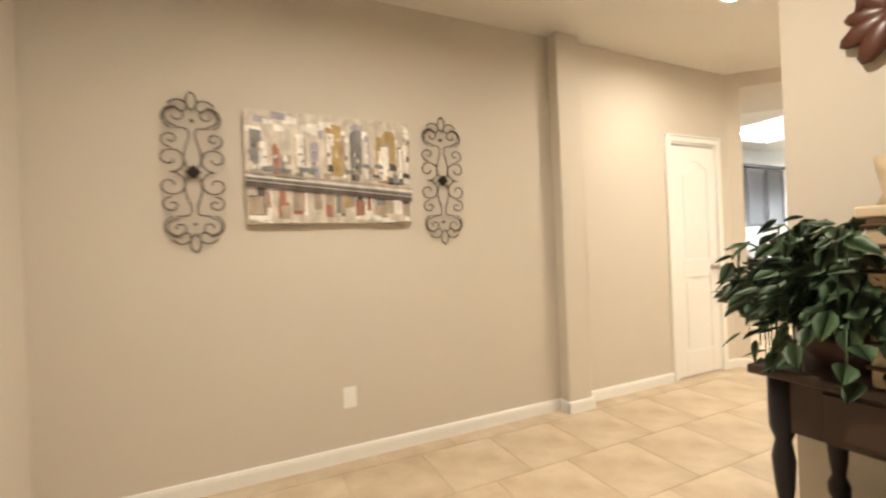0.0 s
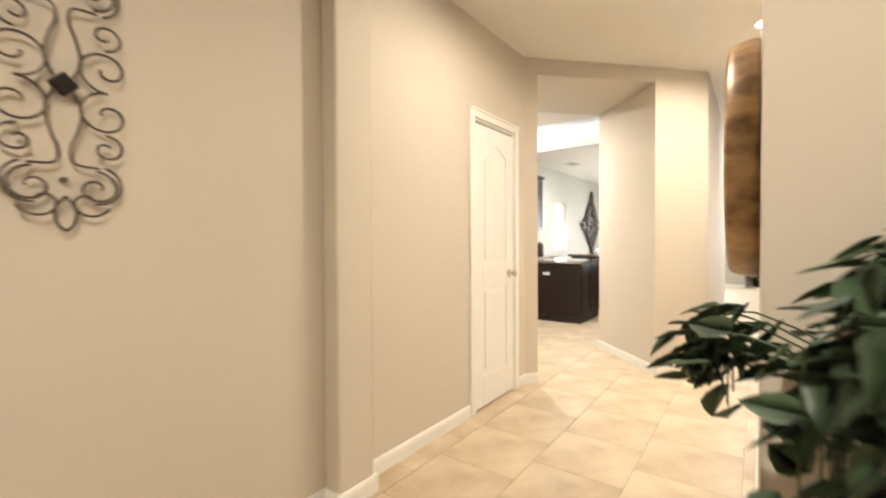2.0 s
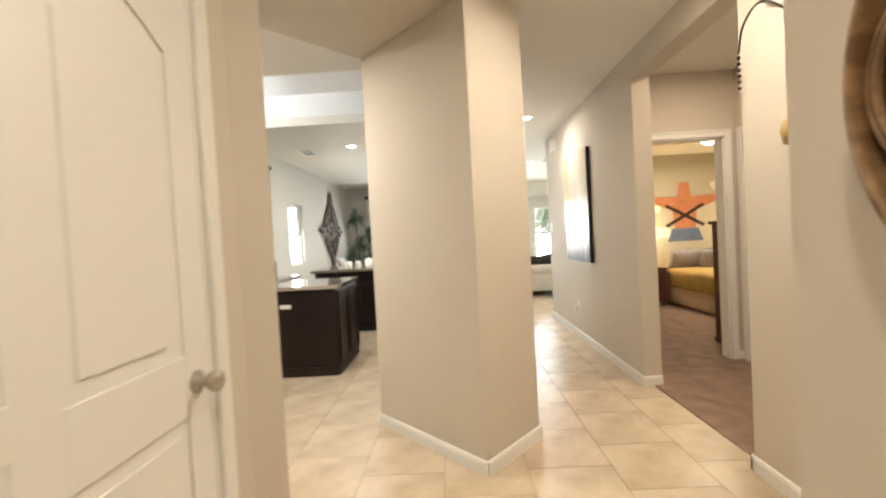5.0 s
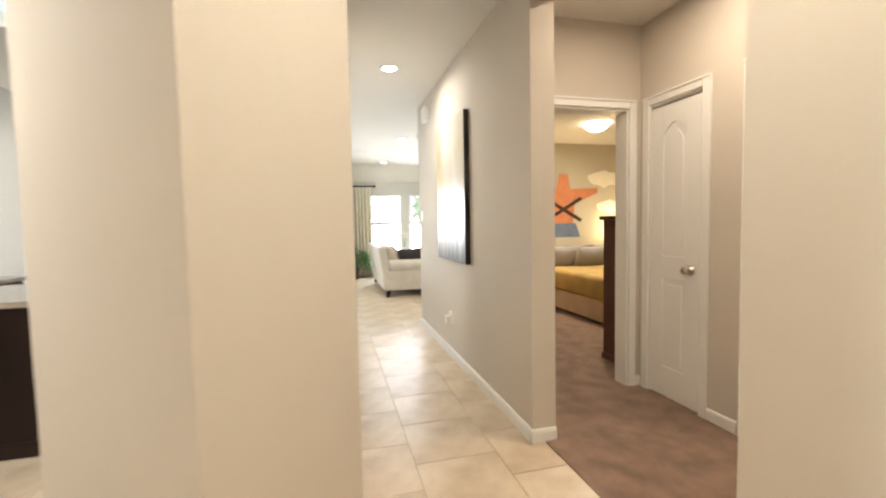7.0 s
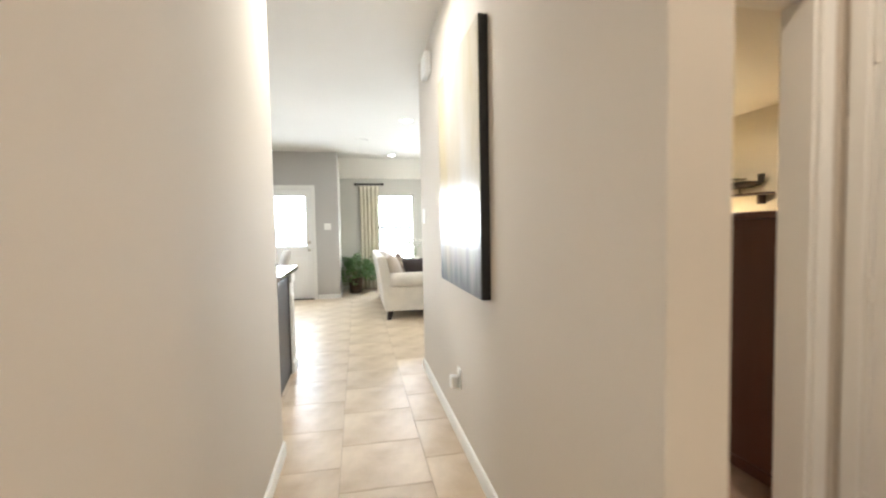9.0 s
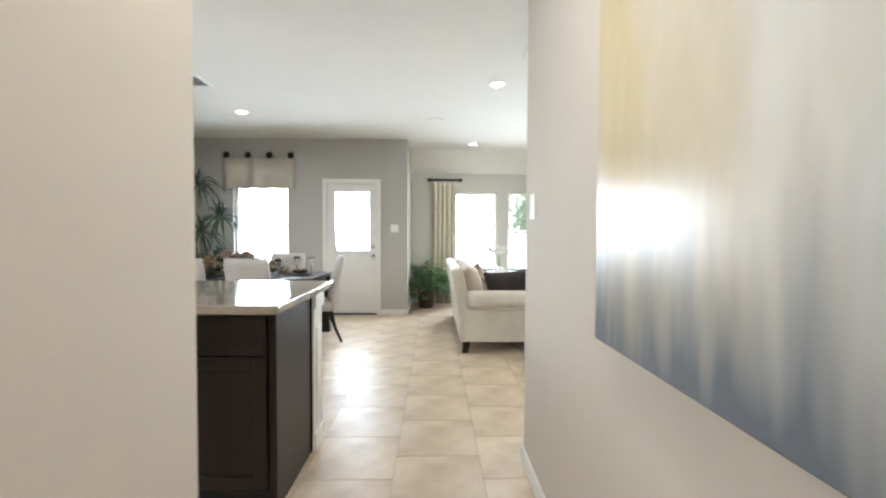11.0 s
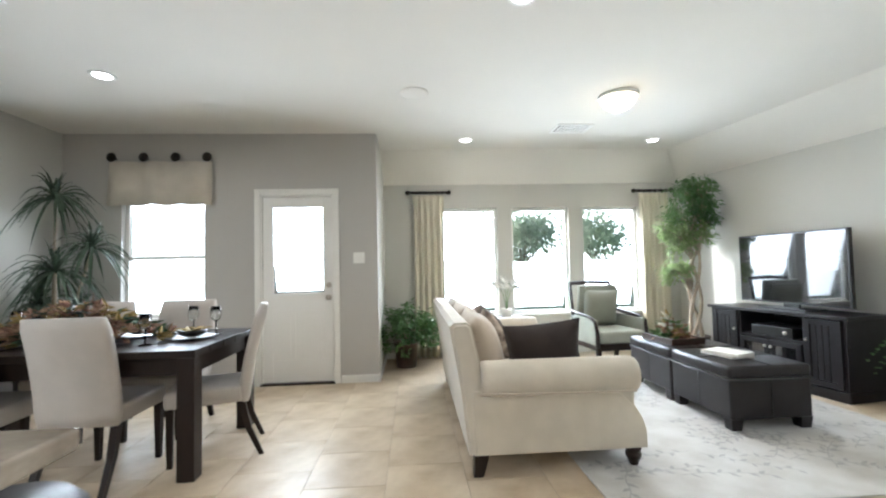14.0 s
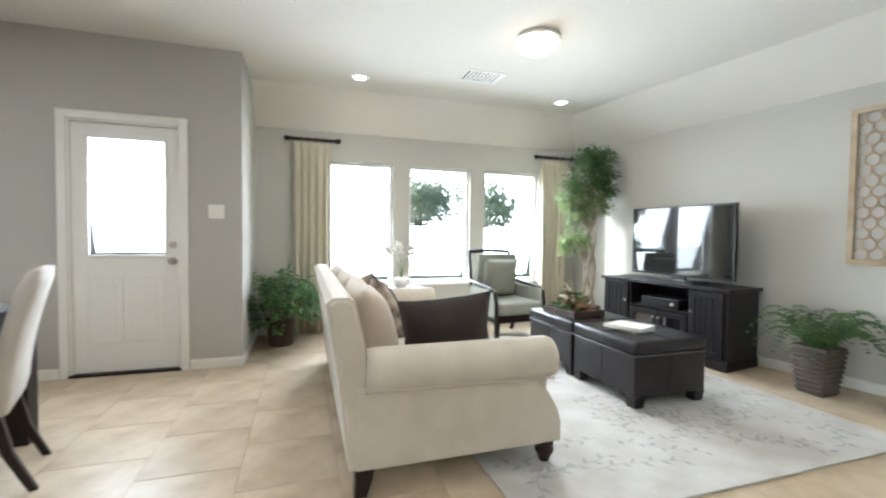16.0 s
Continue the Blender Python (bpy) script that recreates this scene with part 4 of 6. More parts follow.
def arm_profile():
    """Outline of the arm end in (y, z): back at y 1.05, rolled front at y 0."""
    pts = [(1.02, 0.13), (1.05, 0.64)]
    pts += [(0.135 + 0.105 * math.cos(a), 0.575 + 0.075 * math.sin(a)) for a in [math.radians(d) for d in range(90, 271, 20)]]
    pts += [(0.10, 0.46), (0.075, 0.38), (0.03, 0.30), (0.0, 0.22), (0.0, 0.13)]
    return pts


def extrude_x(pts, x0, x1, bevel=0.0):
    bm = bm_new()
    a = [bm.verts.new((x0, y, z)) for y, z in pts]
    b = [bm.verts.new((x1, y, z)) for y, z in pts]
    fa, fb = bm.faces.new(a), bm.faces.new(b[::-1])
    n = len(pts)
    for i in range(n):
        bm.faces.new((a[i], a[(i + 1) % n], b[(i + 1) % n], b[i]))
    bmesh.ops.recalc_face_normals(bm, faces=bm.faces[:])
    if bevel:
        bmesh.ops.bevel(bm, geom=list(fa.edges) + list(fb.edges), offset=bevel, segments=3, affect="EDGES")
    return bm


part("side_panel", extrude_x([(1.03, 0.12), (1.045, 0.50), (0.16, 0.46), (0.075, 0.38), (0.025, 0.30), (0.0, 0.22), (0.0, 0.12)], 0.02, 0.13, 0.012), M_linen, sofa)
part("side_panel", extrude_x([(1.03, 0.12), (1.045, 0.50), (0.16, 0.46), (0.075, 0.38), (0.025, 0.30), (0.0, 0.22), (0.0, 0.12)], SL - 0.13, SL - 0.02, 0.012), M_linen, sofa)
for x in (0.08, SL - 0.08):
    bm = bm_new()
    pr = [(0.06, 0.0), (0.095, 0.01), (0.105, 0.04), (0.105, 0.90), (0.10, 0.95)]
    mm = Matrix.Translation((x, 0.035, 0.545)) @ pose(0, 0, 0, -90, 0, 0) @ Matrix.Diagonal((1.0, 1.02, 1.0, 1))
    part("arm_roll", add_lathe(bm, pr, 26, mm), M_linen, sofa, "rolled upholstered arm")
    part("arm_piping", add_tube(bm_new(), [(x - 0.105, 0.08, 0.47), (x - 0.108, 0.5, 0.475), (x - 0.104, 1.0, 0.485)] if x < 1 else [(x + 0.105, 0.08, 0.47), (x + 0.104, 1.0, 0.485)], 0.006, 6), M_cush, sofa)
bm = extrude_x([(1.06, 0.12), (1.10, 0.50), (1.16, 0.86), (1.13, 0.885), (1.06, 0.885), (1.03, 0.86), (0.95, 0.50), (0.95, 0.12)], 0.03, SL - 0.03, 0.018)
part("back_frame", bm, M_linen, sofa, "tall straight upholstered back")
part("base_rail", box(0.13, 0.02, 0.12, SL - 0.13, 0.95, 0.29, 0.015), M_linen, sofa)
for k in range(3):
    w = (SL - 0.27) / 3
    part("seat_cushion", box(0.135 + k * w + 0.004, 0.0, 0.29, 0.135 + (k + 1) * w - 0.004, 0.80, 0.45, 0.04, 4), M_linen, sofa, smooth=True)
    ob = part("back_cushion", pillow(w - 0.01, 0.50, 0.27, 0.02), M_cush, sofa, "plump beige back cushion")
    ob.matrix_basis = pose(0.135 + (k + 0.5) * w, 0.86, 0.41, -14, 0, 0)
for x, y in ((0.07, 0.07), (SL - 0.07, 0.07)):
    part("foot", add_lathe(bm_new(), [(0.022, 0), (0.026, 0.015), (0.034, 0.04), (0.045, 0.06), (0.047, 0.08), (0.036, 0.092), (0.046, 0.10), (0.046, 0.122)], 18, Matrix.Translation((x, y, 0))), M_esp, sofa, "dark turned bun foot")
for x, y in ((0.07, 0.99), (SL - 0.07, 0.99)):
    part("foot", tapered_leg(bm_new(), x, y, 0.122, 0.085, 0.055, (-0.01, 0.02)), M_esp, sofa, "dark square back foot")


def throw_pillow(at, turn, tilt, w, h, d, material, label, roll=0):
    ob = mesh_ob("throw_pillow", pillow(w, h, d, 0.22), material)
    ob.matrix_basis = pose(*at, 0, 0, turn) @ pose(0, 0, 0, tilt, roll, 0)
    return tagged(ob, label, "pillow", "sofa pillows")


throw_pillow((12.84, 0.44, 0.445), 80, -16, 0.50, 0.42, 0.22, M_dark, "dark brown velvet throw pillow on the sofa", 6)
throw_pillow((13.42, 0.60, 0.445), 8, -25, 0.48, 0.44, 0.18, M_pattern, "brown and cream patterned throw pillow on the sofa", 20)
throw_pillow((13.72, 0.56, 0.445), 4, -20, 0.44, 0.40, 0.17, M_dark, "dark brown velvet throw pillow on the sofa", -8)
throw_pillow((14.28, 0.58, 0.445), 18, -20, 0.46, 0.40, 0.17, M_pattern, "brown and cream patterned throw pillow on the sofa", 12)

# ---- rug with a leaf pattern ----
rug = thing("area_rug", "cream wool area rug with grey trailing leaves", "rug", (12.06, 0.35, 0))
RX, RY = 3.0, -2.45
part("rug_field", box(0, RY, 0.001, RX, 0, 0.013, 0.005), M_rug, rug)
random.seed(21)
bm = bm_new()
for s in range(74):
    x, y, a = rnd(0.1, RX - 0.1), rnd(RY + 0.1, -0.1), rnd(0, 6.28)
    for k in range(9):
        a += rnd(-0.3, 0.3)
        nx, ny = x + math.cos(a) * 0.055, y + math.sin(a) * 0.055
        if not (0.07 < nx < RX - 0.07 and RY + 0.07 < ny < -0.07):
            break
        v = [bm.verts.new((x - math.sin(a) * 0.003, y + math.cos(a) * 0.003, 0.0145)), bm.verts.new((x + math.sin(a) * 0.003, y - math.cos(a) * 0.003, 0.0145)),
             bm.verts.new((nx + math.sin(a) * 0.003, ny - math.cos(a) * 0.003, 0.0145)), bm.verts.new((nx - math.sin(a) * 0.003, ny + math.cos(a) * 0.003, 0.0145))]
        bm.faces.new(v)
        side = a + (0.9 if k % 2 else -0.9)
        l, w = rnd(0.05, 0.08), rnd(0.011, 0.017)
        cx, sx = math.cos(side), math.sin(side)
        v = [bm.verts.new((nx + cx * u * l - sx * q * w, ny + sx * u * l + cx * q * w, 0.0148)) for u, q in ((0, 0), (0.4, -1), (1, 0), (0.4, 1))]
        bm.faces.new(v)
        x, y = nx, ny
lf = part("leaf_pattern", bm, M_rugleaf, rug, "grey woven leaf sprays")
lf["kind"] = "stuff"

# ---- ottomans ----
def ottoman(x0, label):
    root = thing("storage_ottoman", label, "ottoman", (x0, -1.50, 0.014), group="leather ottomans")
    w, d = 0.68, 0.61
    part("body", box(0, 0, 0.075, w, d, 0.355, 0.012), M_leather, root)
    lid = part("lid", box(-0.006, -0.006, 0.362, w + 0.006, d + 0.006, 0.452, 0.026, 4), M_leather, root, "padded leather lid", True)
    part("seam", add_tube(bm_new(), [(0.0, d / 2, 0.4535), (w, d / 2, 0.4535)], 0.004, 5), M_black, lid)
    part("seam", add_tube(bm_new(), [(w / 2, 0.0, 0.4535), (w / 2, d, 0.4535)], 0.004, 5), M_black, lid)
    part("piping", add_tube(bm_new(), [(-0.004, -0.004, 0.358), (w + 0.004, -0.004, 0.358), (w + 0.004, d + 0.004, 0.358), (-0.004, d + 0.004, 0.358), (-0.004, -0.004, 0.358)], 0.006, 6), M_piping, lid, "pale stitched piping")
    part("seam", add_tube(bm_new(), [(w * 0.5, d + 0.001, 0.09), (w * 0.5, d + 0.001, 0.35)], 0.003, 5), M_black, root)
    part("seam", add_tube(bm_new(), [(-0.001, d / 2, 0.09), (-0.001, d / 2, 0.35)], 0.003, 5), M_black, root)
    for x, y in ((0, 0), (w - 0.09, 0), (0, d - 0.09), (w - 0.09, d - 0.09)):
        part("foot", tapered_leg(bm_new(), x + 0.045, y + 0.045, 0.08, 0.09, 0.07), M_leather, root)
    return root


ottoman(12.90, "black leather storage ottoman on the rug")
ottoman(13.61, "black leather storage ottoman on the rug under a tray")
tray = thing("serving_tray", "dark wooden serving tray on an ottoman", "tray", (13.72, -1.30, 0.468), 6)
part("bottom", box(0, 0, 0, 0.42, 0.34, 0.012, 0.003), M_brown, tray)
for a in ((0, 0, 0.42, 0.014), (0, 0.326, 0.42, 0.34), (0, 0.014, 0.014, 0.326), (0.406, 0.014, 0.42, 0.326)):
    part("rim", box(a[0], a[1], 0.012, a[2], a[3], 0.055, 0.003), M_brown, tray)
flower_mound("flower_arrangement", "low arrangement of autumn flowers on the tray", (13.95, -1.12, 0.48), 0.13, 0.13, 0.24, 60, ((M_flower, 0.4), (M_leaf, 0.35), (M_whitefl, 0.15), (M_gold, 0.1)), 12)
for k, (z, w, lab) in enumerate(((0.466, 0.30, "white hardback coffee-table book"), (0.488, 0.27, "white hardback coffee-table book"))):
    bk = thing("book", lab, "book", (13.14, -1.28, z), 8 + k * 14, "coffee-table books")
    part("pages", box(0.004, 0.004, 0.003, w - 0.004, 0.205, 0.018), M_whitefl, bk)
    part("cover", add_box(add_box(box(0, 0, 0, w, 0.21, 0.003), 0, 0, 0.018, w, 0.21, 0.021), 0, 0, 0.003, 0.003, 0.21, 0.018), M_white, bk, "glossy pale cover")

# ---- armchair by the window ----
ac = thing("armchair", "sage green armchair with an exposed dark wood frame", "armchair", (15.06, -1.02, 0), 185)
part("seat_frame", box(-0.30, -0.31, 0.22, 0.30, 0.31, 0.30, 0.01), M_esp, ac, "dark wooden frame")
part("seat_cushion", box(-0.27, -0.27, 0.30, 0.33, 0.27, 0.44, 0.04, 4), M_greenfab, ac, smooth=True)
for s in (-1, 1):
    part("arm_panel", box(-0.30, s * 0.298 - 0.022, 0.28, 0.275, s * 0.298 + 0.022, 0.575, 0.01), M_greenfab, ac)
    part("arm_rail", add_tube(bm_new(), [(-0.33, s * 0.30, 0.625), (-0.1, s * 0.305, 0.605), (0.16, s * 0.31, 0.588), (0.265, s * 0.31, 0.55), (0.298, s * 0.305, 0.42), (0.29, s * 0.30, 0.25)], 0.021, 8), M_esp, ac, "curved dark arm rail")
    part("leg", tapered_leg(bm_new(), 0.28, s * 0.285, 0.23, 0.05, 0.035), M_esp, ac)
    part("leg", tapered_leg(bm_new(), -0.28, s * 0.285, 0.23, 0.05, 0.035, (-0.06, 0)), M_esp, ac)
    part("back_post", add_tube(bm_new(), [(-0.29, s * 0.29, 0.26), (-0.33, s * 0.29, 0.6), (-0.42, s * 0.275, 0.97)], 0.022, 8), M_esp, ac)
part("top_rail", add_tube(bm_new(), [(-0.42, -0.275, 0.965), (-0.425, 0, 0.975), (-0.42, 0.275, 0.965)], 0.024, 8), M_esp, ac)
ob = part("back_panel", box(-0.255, -0.025, 0, 0.255, 0.025, 0.62, 0.012), M_greenfab, ac)
ob.matrix_basis = pose(-0.315, 0, 0.33, 0, 0, 90) @ pose(0, 0, 0, 9, 0, 0)
ob = part("back_pillow", pillow(0.46, 0.46, 0.17, 0.1), M_greenfab, ac, "loose sage cushion")
ob.matrix_basis = pose(-0.21, 0, 0.44, 0, 0, 90) @ pose(0, 0, 0, 12, 0, 0)

# ---- media console and television, set along the wall ----
ang = math.degrees(math.atan2(S_A[1] - S_B[1], S_A[0] - S_B[0]))
con = thing("media_console", "black wooden media console with doors and an open shelf", "cabinet", (13.35, -2.27, 0), ang)
CL, CD, CH = 1.36, 0.46, 0.72
part("top", box(-0.03, -CD - 0.005, CH - 0.03, CL + 0.03, 0.03, CH, 0.006), M_blackwood, con)
part("side", box(0, -CD, 0.0, 0.025, 0, CH - 0.03), M_blackwood, con)
part("side", box(CL - 0.025, -CD, 0.0, CL, 0, CH - 0.03), M_blackwood, con)
part("back", box(0.025, -CD, 0.08, CL - 0.025, -CD + 0.012, CH - 0.03), M_blackwood, con)
part("shelf", box(0.36, -CD + 0.012, 0.44, CL - 0.36, -0.004, 0.46), M_blackwood, con)
part("plinth", box(-0.012, -CD, 0.0, CL + 0.012, 0.012, 0.09, 0.006), M_blackwood, con)
for x in (0.34, CL - 0.36):
    part("divider", box(x, -CD + 0.012, 0.09, x + 0.02, -0.004, CH - 0.03), M_blackwood, con)


def con_door(x0, x1, z0, z1, kx, glass=False):
    d = part("door", add_box(add_box(add_box(box(x0, -0.004, z0, x0 + 0.05, 0.018, z1, 0.003), x1 - 0.05, -0.004, z0, x1, 0.018, z1, 0.003), x0 + 0.05, -0.004, z0, x1 - 0.05, 0.018, z0 + 0.05, 0.003), x0 + 0.05, -0.004, z1 - 0.05, x1 - 0.05, 0.018, z1, 0.003), M_blackwood, con)
    if glass:
        part("pane", box(x0 + 0.05, 0.002, z0 + 0.05, x1 - 0.05, 0.006, z1 - 0.05), M_screen, d, "dark glass pane")
    else:
        bm = bm_new()
        for i in range(4):
            xx = x0 + 0.05 + (x1 - x0 - 0.1) * i / 4
            add_box(bm, xx + 0.002, -0.003, z0 + 0.05, xx + (x1 - x0 - 0.1) / 4 - 0.002, 0.010, z1 - 0.05, 0.003, 1)
        part("panel", bm, M_blackwood, d)
    part("knob", add_ball(bm_new(), (kx, 0.032, (z0 + z1) / 2 + 0.1), 0.014), M_chrome, d, "nickel knob")


con_door(0.03, 0.335, 0.10, 0.68, 0.31)
con_door(CL - 0.335, CL - 0.03, 0.10, 0.68, CL - 0.31)
con_door(0.365, CL / 2 - 0.003, 0.10, 0.43, CL / 2 - 0.03, True)
con_door(CL / 2 + 0.003, CL - 0.365, 0.10, 0.43, CL / 2 + 0.03, True)
dv = thing("media_player", "black media player on the console shelf", "electronics", (13.35, -2.27, 0), ang)
part("case", box(0.46, -0.30, 0.461, 0.88, -0.01, 0.56, 0.005), M_black, dv)
part("dial", add_lathe(bm_new(), [(0.02, 0), (0.018, 0.01), (0.001, 0.011)], 14, Matrix.Translation((0.53, -0.01, 0.51)) @ pose(0, 0, 0, -90)), M_chrome, dv)
tv = thing("television", "large flat-screen television, off, on the console", "television", (13.43, -2.44, CH), ang - 4.5)
tvb = part("bezel", box(0, -0.03, 0.05, 1.16, 0.012, 0.76, 0.006), M_black, tv)
part("screen", box(0.018, 0.0125, 0.07, 1.142, 0.015, 0.742), M_screen, tv, "dark glossy screen")
part("neck", box(0.50, -0.03, 0.012, 0.66, 0.0, 0.06), M_black, tv)
part("stand", box(0.32, -0.12, 0.0, 0.84, 0.12, 0.014, 0.005), M_black, tv)


# ---- plants ----
def pot(root, r0, r1, h, material, weave=False):
    prof = [(r0, 0), (r1 * 0.97, h * 0.93), (r1 * 1.06, h * 0.94), (r1 * 1.06, h), (r1 * 0.9, h), (r1 * 0.86, h * 0.86)]
    p = part("pot", add_lathe(bm_new(), prof, 24), material, root)
    part("soil", add_lathe(bm_new(), [(r1 * 0.86, h * 0.86), (r1 * 0.5, h * 0.89), (0.001, h * 0.9)], 20), M_soil, root)
    if weave:
        for k in range(9):
            z = h * (0.06 + 0.1 * k)
            rr = r0 + (r1 - r0) * z / h
            part("weave_band", add_tube(bm_new(), [((rr + 0.003 + 0.003 * (i % 2)) * math.cos(i * math.pi / 16), (rr + 0.003 + 0.003 * (i % 2)) * math.sin(i * math.pi / 16), z) for i in range(33)], 0.009, 5), material, p)
    return p


def bush(at, seed):
    random.seed(seed)
    root = thing("potted_bush", "bushy green houseplant in a brown pot", "plant", at)
    pot(root, 0.12, 0.15, 0.30, M_pot)
    bm, st = bm_new(), bm_new()
    for k in range(62):
        a, e = rnd(0, 6.28), rnd(-0.1, 1.45)
        l = rnd(0.26, 0.46)
        tip = Vector((math.cos(a) * math.cos(e) * l, math.sin(a) * math.cos(e) * l, 0.30 + math.sin(e) * l * 0.95))
        add_tube(st, [(0, 0, 0.27), tip * 0.5 + Vector((0, 0, 0.18)), tip], 0.004, 4, 0.002)
        for j in range(20):
            p = tip + Vector((random.gauss(0, 0.05), random.gauss(0, 0.05), random.gauss(0, 0.05)))
            add_leaf(bm, p, (math.cos(a) + rnd(-1, 1), math.sin(a) + rnd(-1, 1), rnd(-0.5, 0.6)), (rnd(-0.5, 0.5), rnd(-0.5, 0.5), 1), rnd(0.06, 0.10), rnd(0.036, 0.055))
    part("stem", st, M_bark, root)
    part("foliage", bm, M_leaf, root)


bush((15.36, 1.42, 0), 31)


def fern(at, seed):
    random.seed(seed)
    root = thing("potted_fern", "arching green fern in a square woven basket", "plant", at)
    bm = bm_new()
    h = 0.36
    tapered_leg(bm, 0, 0, h, 0.24, 0.17)
    part("basket", bm, M_basket, root, "dark woven basket planter")
    bk = root.children[0]
    for k in range(9):
        z = 0.03 + 0.037 * k
        w = 0.085 + 0.035 * z / h + 0.004
        part("weave_band", add_tube(bm_new(), [(-w, -w, z), (w, -w, z), (w, w, z), (-w, w, z), (-w, -w, z)], 0.010, 5), M_basket, bk)
    bm = bm_new()
    for k in range(44):
        a, l = rnd(0, 6.28), rnd(0.30, 0.46)
        lift = rnd(0.14, 0.34)
        d = Vector((math.cos(a), math.sin(a), 0))
        prev = None
        for j in range(15):
            u = (j + 1) / 15
            p = d * (l * u) + Vector((0, 0, h + lift * math.sin(u * 2.2) - 0.16 * u ** 3))
            for s in (-1, 1):
                sd = Vector((-d.y, d.x, 0)) * s
                add_leaf(bm, p, sd + d * 0.5 + Vector((0, 0, -0.15)), (0, 0, 1), 0.085 * (1.05 - u) + 0.014, 0.030)
    part("fronds", bm, M_leaf, root)


fern((12.80, -2.50, 0), 41)


def corner_tree(at, seed):
    random.seed(seed)
    root = thing("ficus_tree", "tall ficus with twisted pale stems in a basket", "plant", at)
    pot(root, 0.13, 0.16, 0.30, M_basket, True)
    bm, lf, lg = bm_new(), bm_new(), bm_new()
    for s in range(3):
        ph = s * 2.1
        add_tube(bm, [((0.05 + 0.015 * s) * math.cos(ph + z * 4.4), (0.05 + 0.015 * s) * math.sin(ph + z * 4.4) - 0.05 * z, 0.25 + z) for z in [i * 0.09 for i in range(18)]], 0.026, 8, 0.010)
    # clumps: offset, height, reach, twigs
    for x, y, h, r, n in ((-0.06, 0.24, 1.10, 0.13, 20), (0.06, 0.12, 1.16, 0.10, 9), (-0.08, 0.20, 1.50, 0.15, 24), (0.05, 0.30, 1.62, 0.10, 12), (0.0, -0.06, 1.55, 0.16, 22), (0.0, 0.08, 1.80, 0.17, 26), (-0.03, -0.12, 1.92, 0.16, 26), (0.02, -0.14, 2.14, 0.15, 26), (0.0, 0.06, 2.08, 0.12, 16), (0.0, -0.26, 1.78, 0.09, 8)):
        for k in range(n):
            d = Vector((random.gauss(0, 1), random.gauss(0, 1), random.gauss(0, 0.8)))
            c = Vector((x, y, h)) + d.normalized() * (r * rnd(0.35, 1.15))
            fork = Vector((0.3 * x, 0.3 * y - 0.05 * h, h - rnd(0.16, 0.30)))
            add_tube(bm, [fork, (fork + c) * 0.5 + Vector((0, 0, 0.04)), c], 0.0045, 4, 0.002)
            for j in range(17):
                p = c + Vector((random.gauss(0, 0.038), random.gauss(0, 0.038), random.gauss(0, 0.042)))
                # clumps up to 1.75 take the leaf colour with sunlight painted in
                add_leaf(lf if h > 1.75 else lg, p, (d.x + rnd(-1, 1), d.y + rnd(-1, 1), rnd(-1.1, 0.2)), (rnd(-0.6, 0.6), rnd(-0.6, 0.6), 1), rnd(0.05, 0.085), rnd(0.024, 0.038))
    part("trunk", bm, M_bark, root)
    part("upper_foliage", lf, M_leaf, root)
    part("lower_foliage", lg, M_leaf_sunlit, root)


corner_tree((15.12, -2.15, 0), 51)


def palm(at, seed):
    random.seed(seed)
    root = thing("potted_palm", "tall dark dracaena palm in a pot", "plant", at)
    pot(root, 0.15, 0.19, 0.34, M_pot)
    st, lf = bm_new(), bm_new()
    for (x, y, h) in ((0.02, 0.02, 1.93), (-0.10, -0.08, 1.24), (0.06, -0.16, 1.46), (0.02, 0.10, 0.95), (-0.08, 0.06, 0.68), (-0.06, -0.18, 0.84)):
        add_tube(st, [(x * 0.3, y * 0.3, 0.28), (x * 0.8, y * 0.8, h * 0.6), (x * 1.6, y * 1.6, h)], 0.020, 7, 0.013)
        base = Vector((x * 1.6, y * 1.6, h))
        for k in range(78):
            a, e = rnd(0, 6.28), rnd(-0.25, 1.45)
            l = rnd(0.30, 0.50)
            d = Vector((math.cos(a) * math.cos(e), math.sin(a) * math.cos(e), math.sin(e)))
            if (base + d * l).x > 0.44 or (base + d * l).y > 0.28:
                l = 0.24
            s = Vector((-math.sin(a), math.cos(a), 0)) * 0.017
            prev = None
            for j in range(8):
                u = j / 7
                p = base + d * (l * u) + Vector((0, 0, -l * (0.2 + 0.75 * math.cos(e)) * u ** 2.3))
                w = s * (0.4 + math.sin(min(1, u * 1.5) * 1.57) * 0.6) * (1 - u ** 2.2)
                cur = (lf.verts.new(p - w + Vector((0, 0, 0.006))), lf.verts.new(p), lf.verts.new(p + w + Vector((0, 0, 0.006))))
                if prev:
                    lf.faces.new((prev[0], prev[1], cur[1], cur[0]))
                    lf.faces.new((prev[1], prev[2], cur[2], cur[1]))
                prev = cur
    part("stem", st, M_bark, root)
    part("foliage", lf, M_palm, root)


palm((14.20, 4.62, 0), 61)
orch = thing("white_orchid", "white flowering orchid on a side table", "plant", (14.9, 0.25, 0.62))
part("pot", add_lathe(bm_new(), [(0.05, 0), (0.07, 0.10), (0.06, 0.10), (0.001, 0.08)], 16), M_white, orch)
random.seed(71)
bm, bl = bm_new(), bm_new()
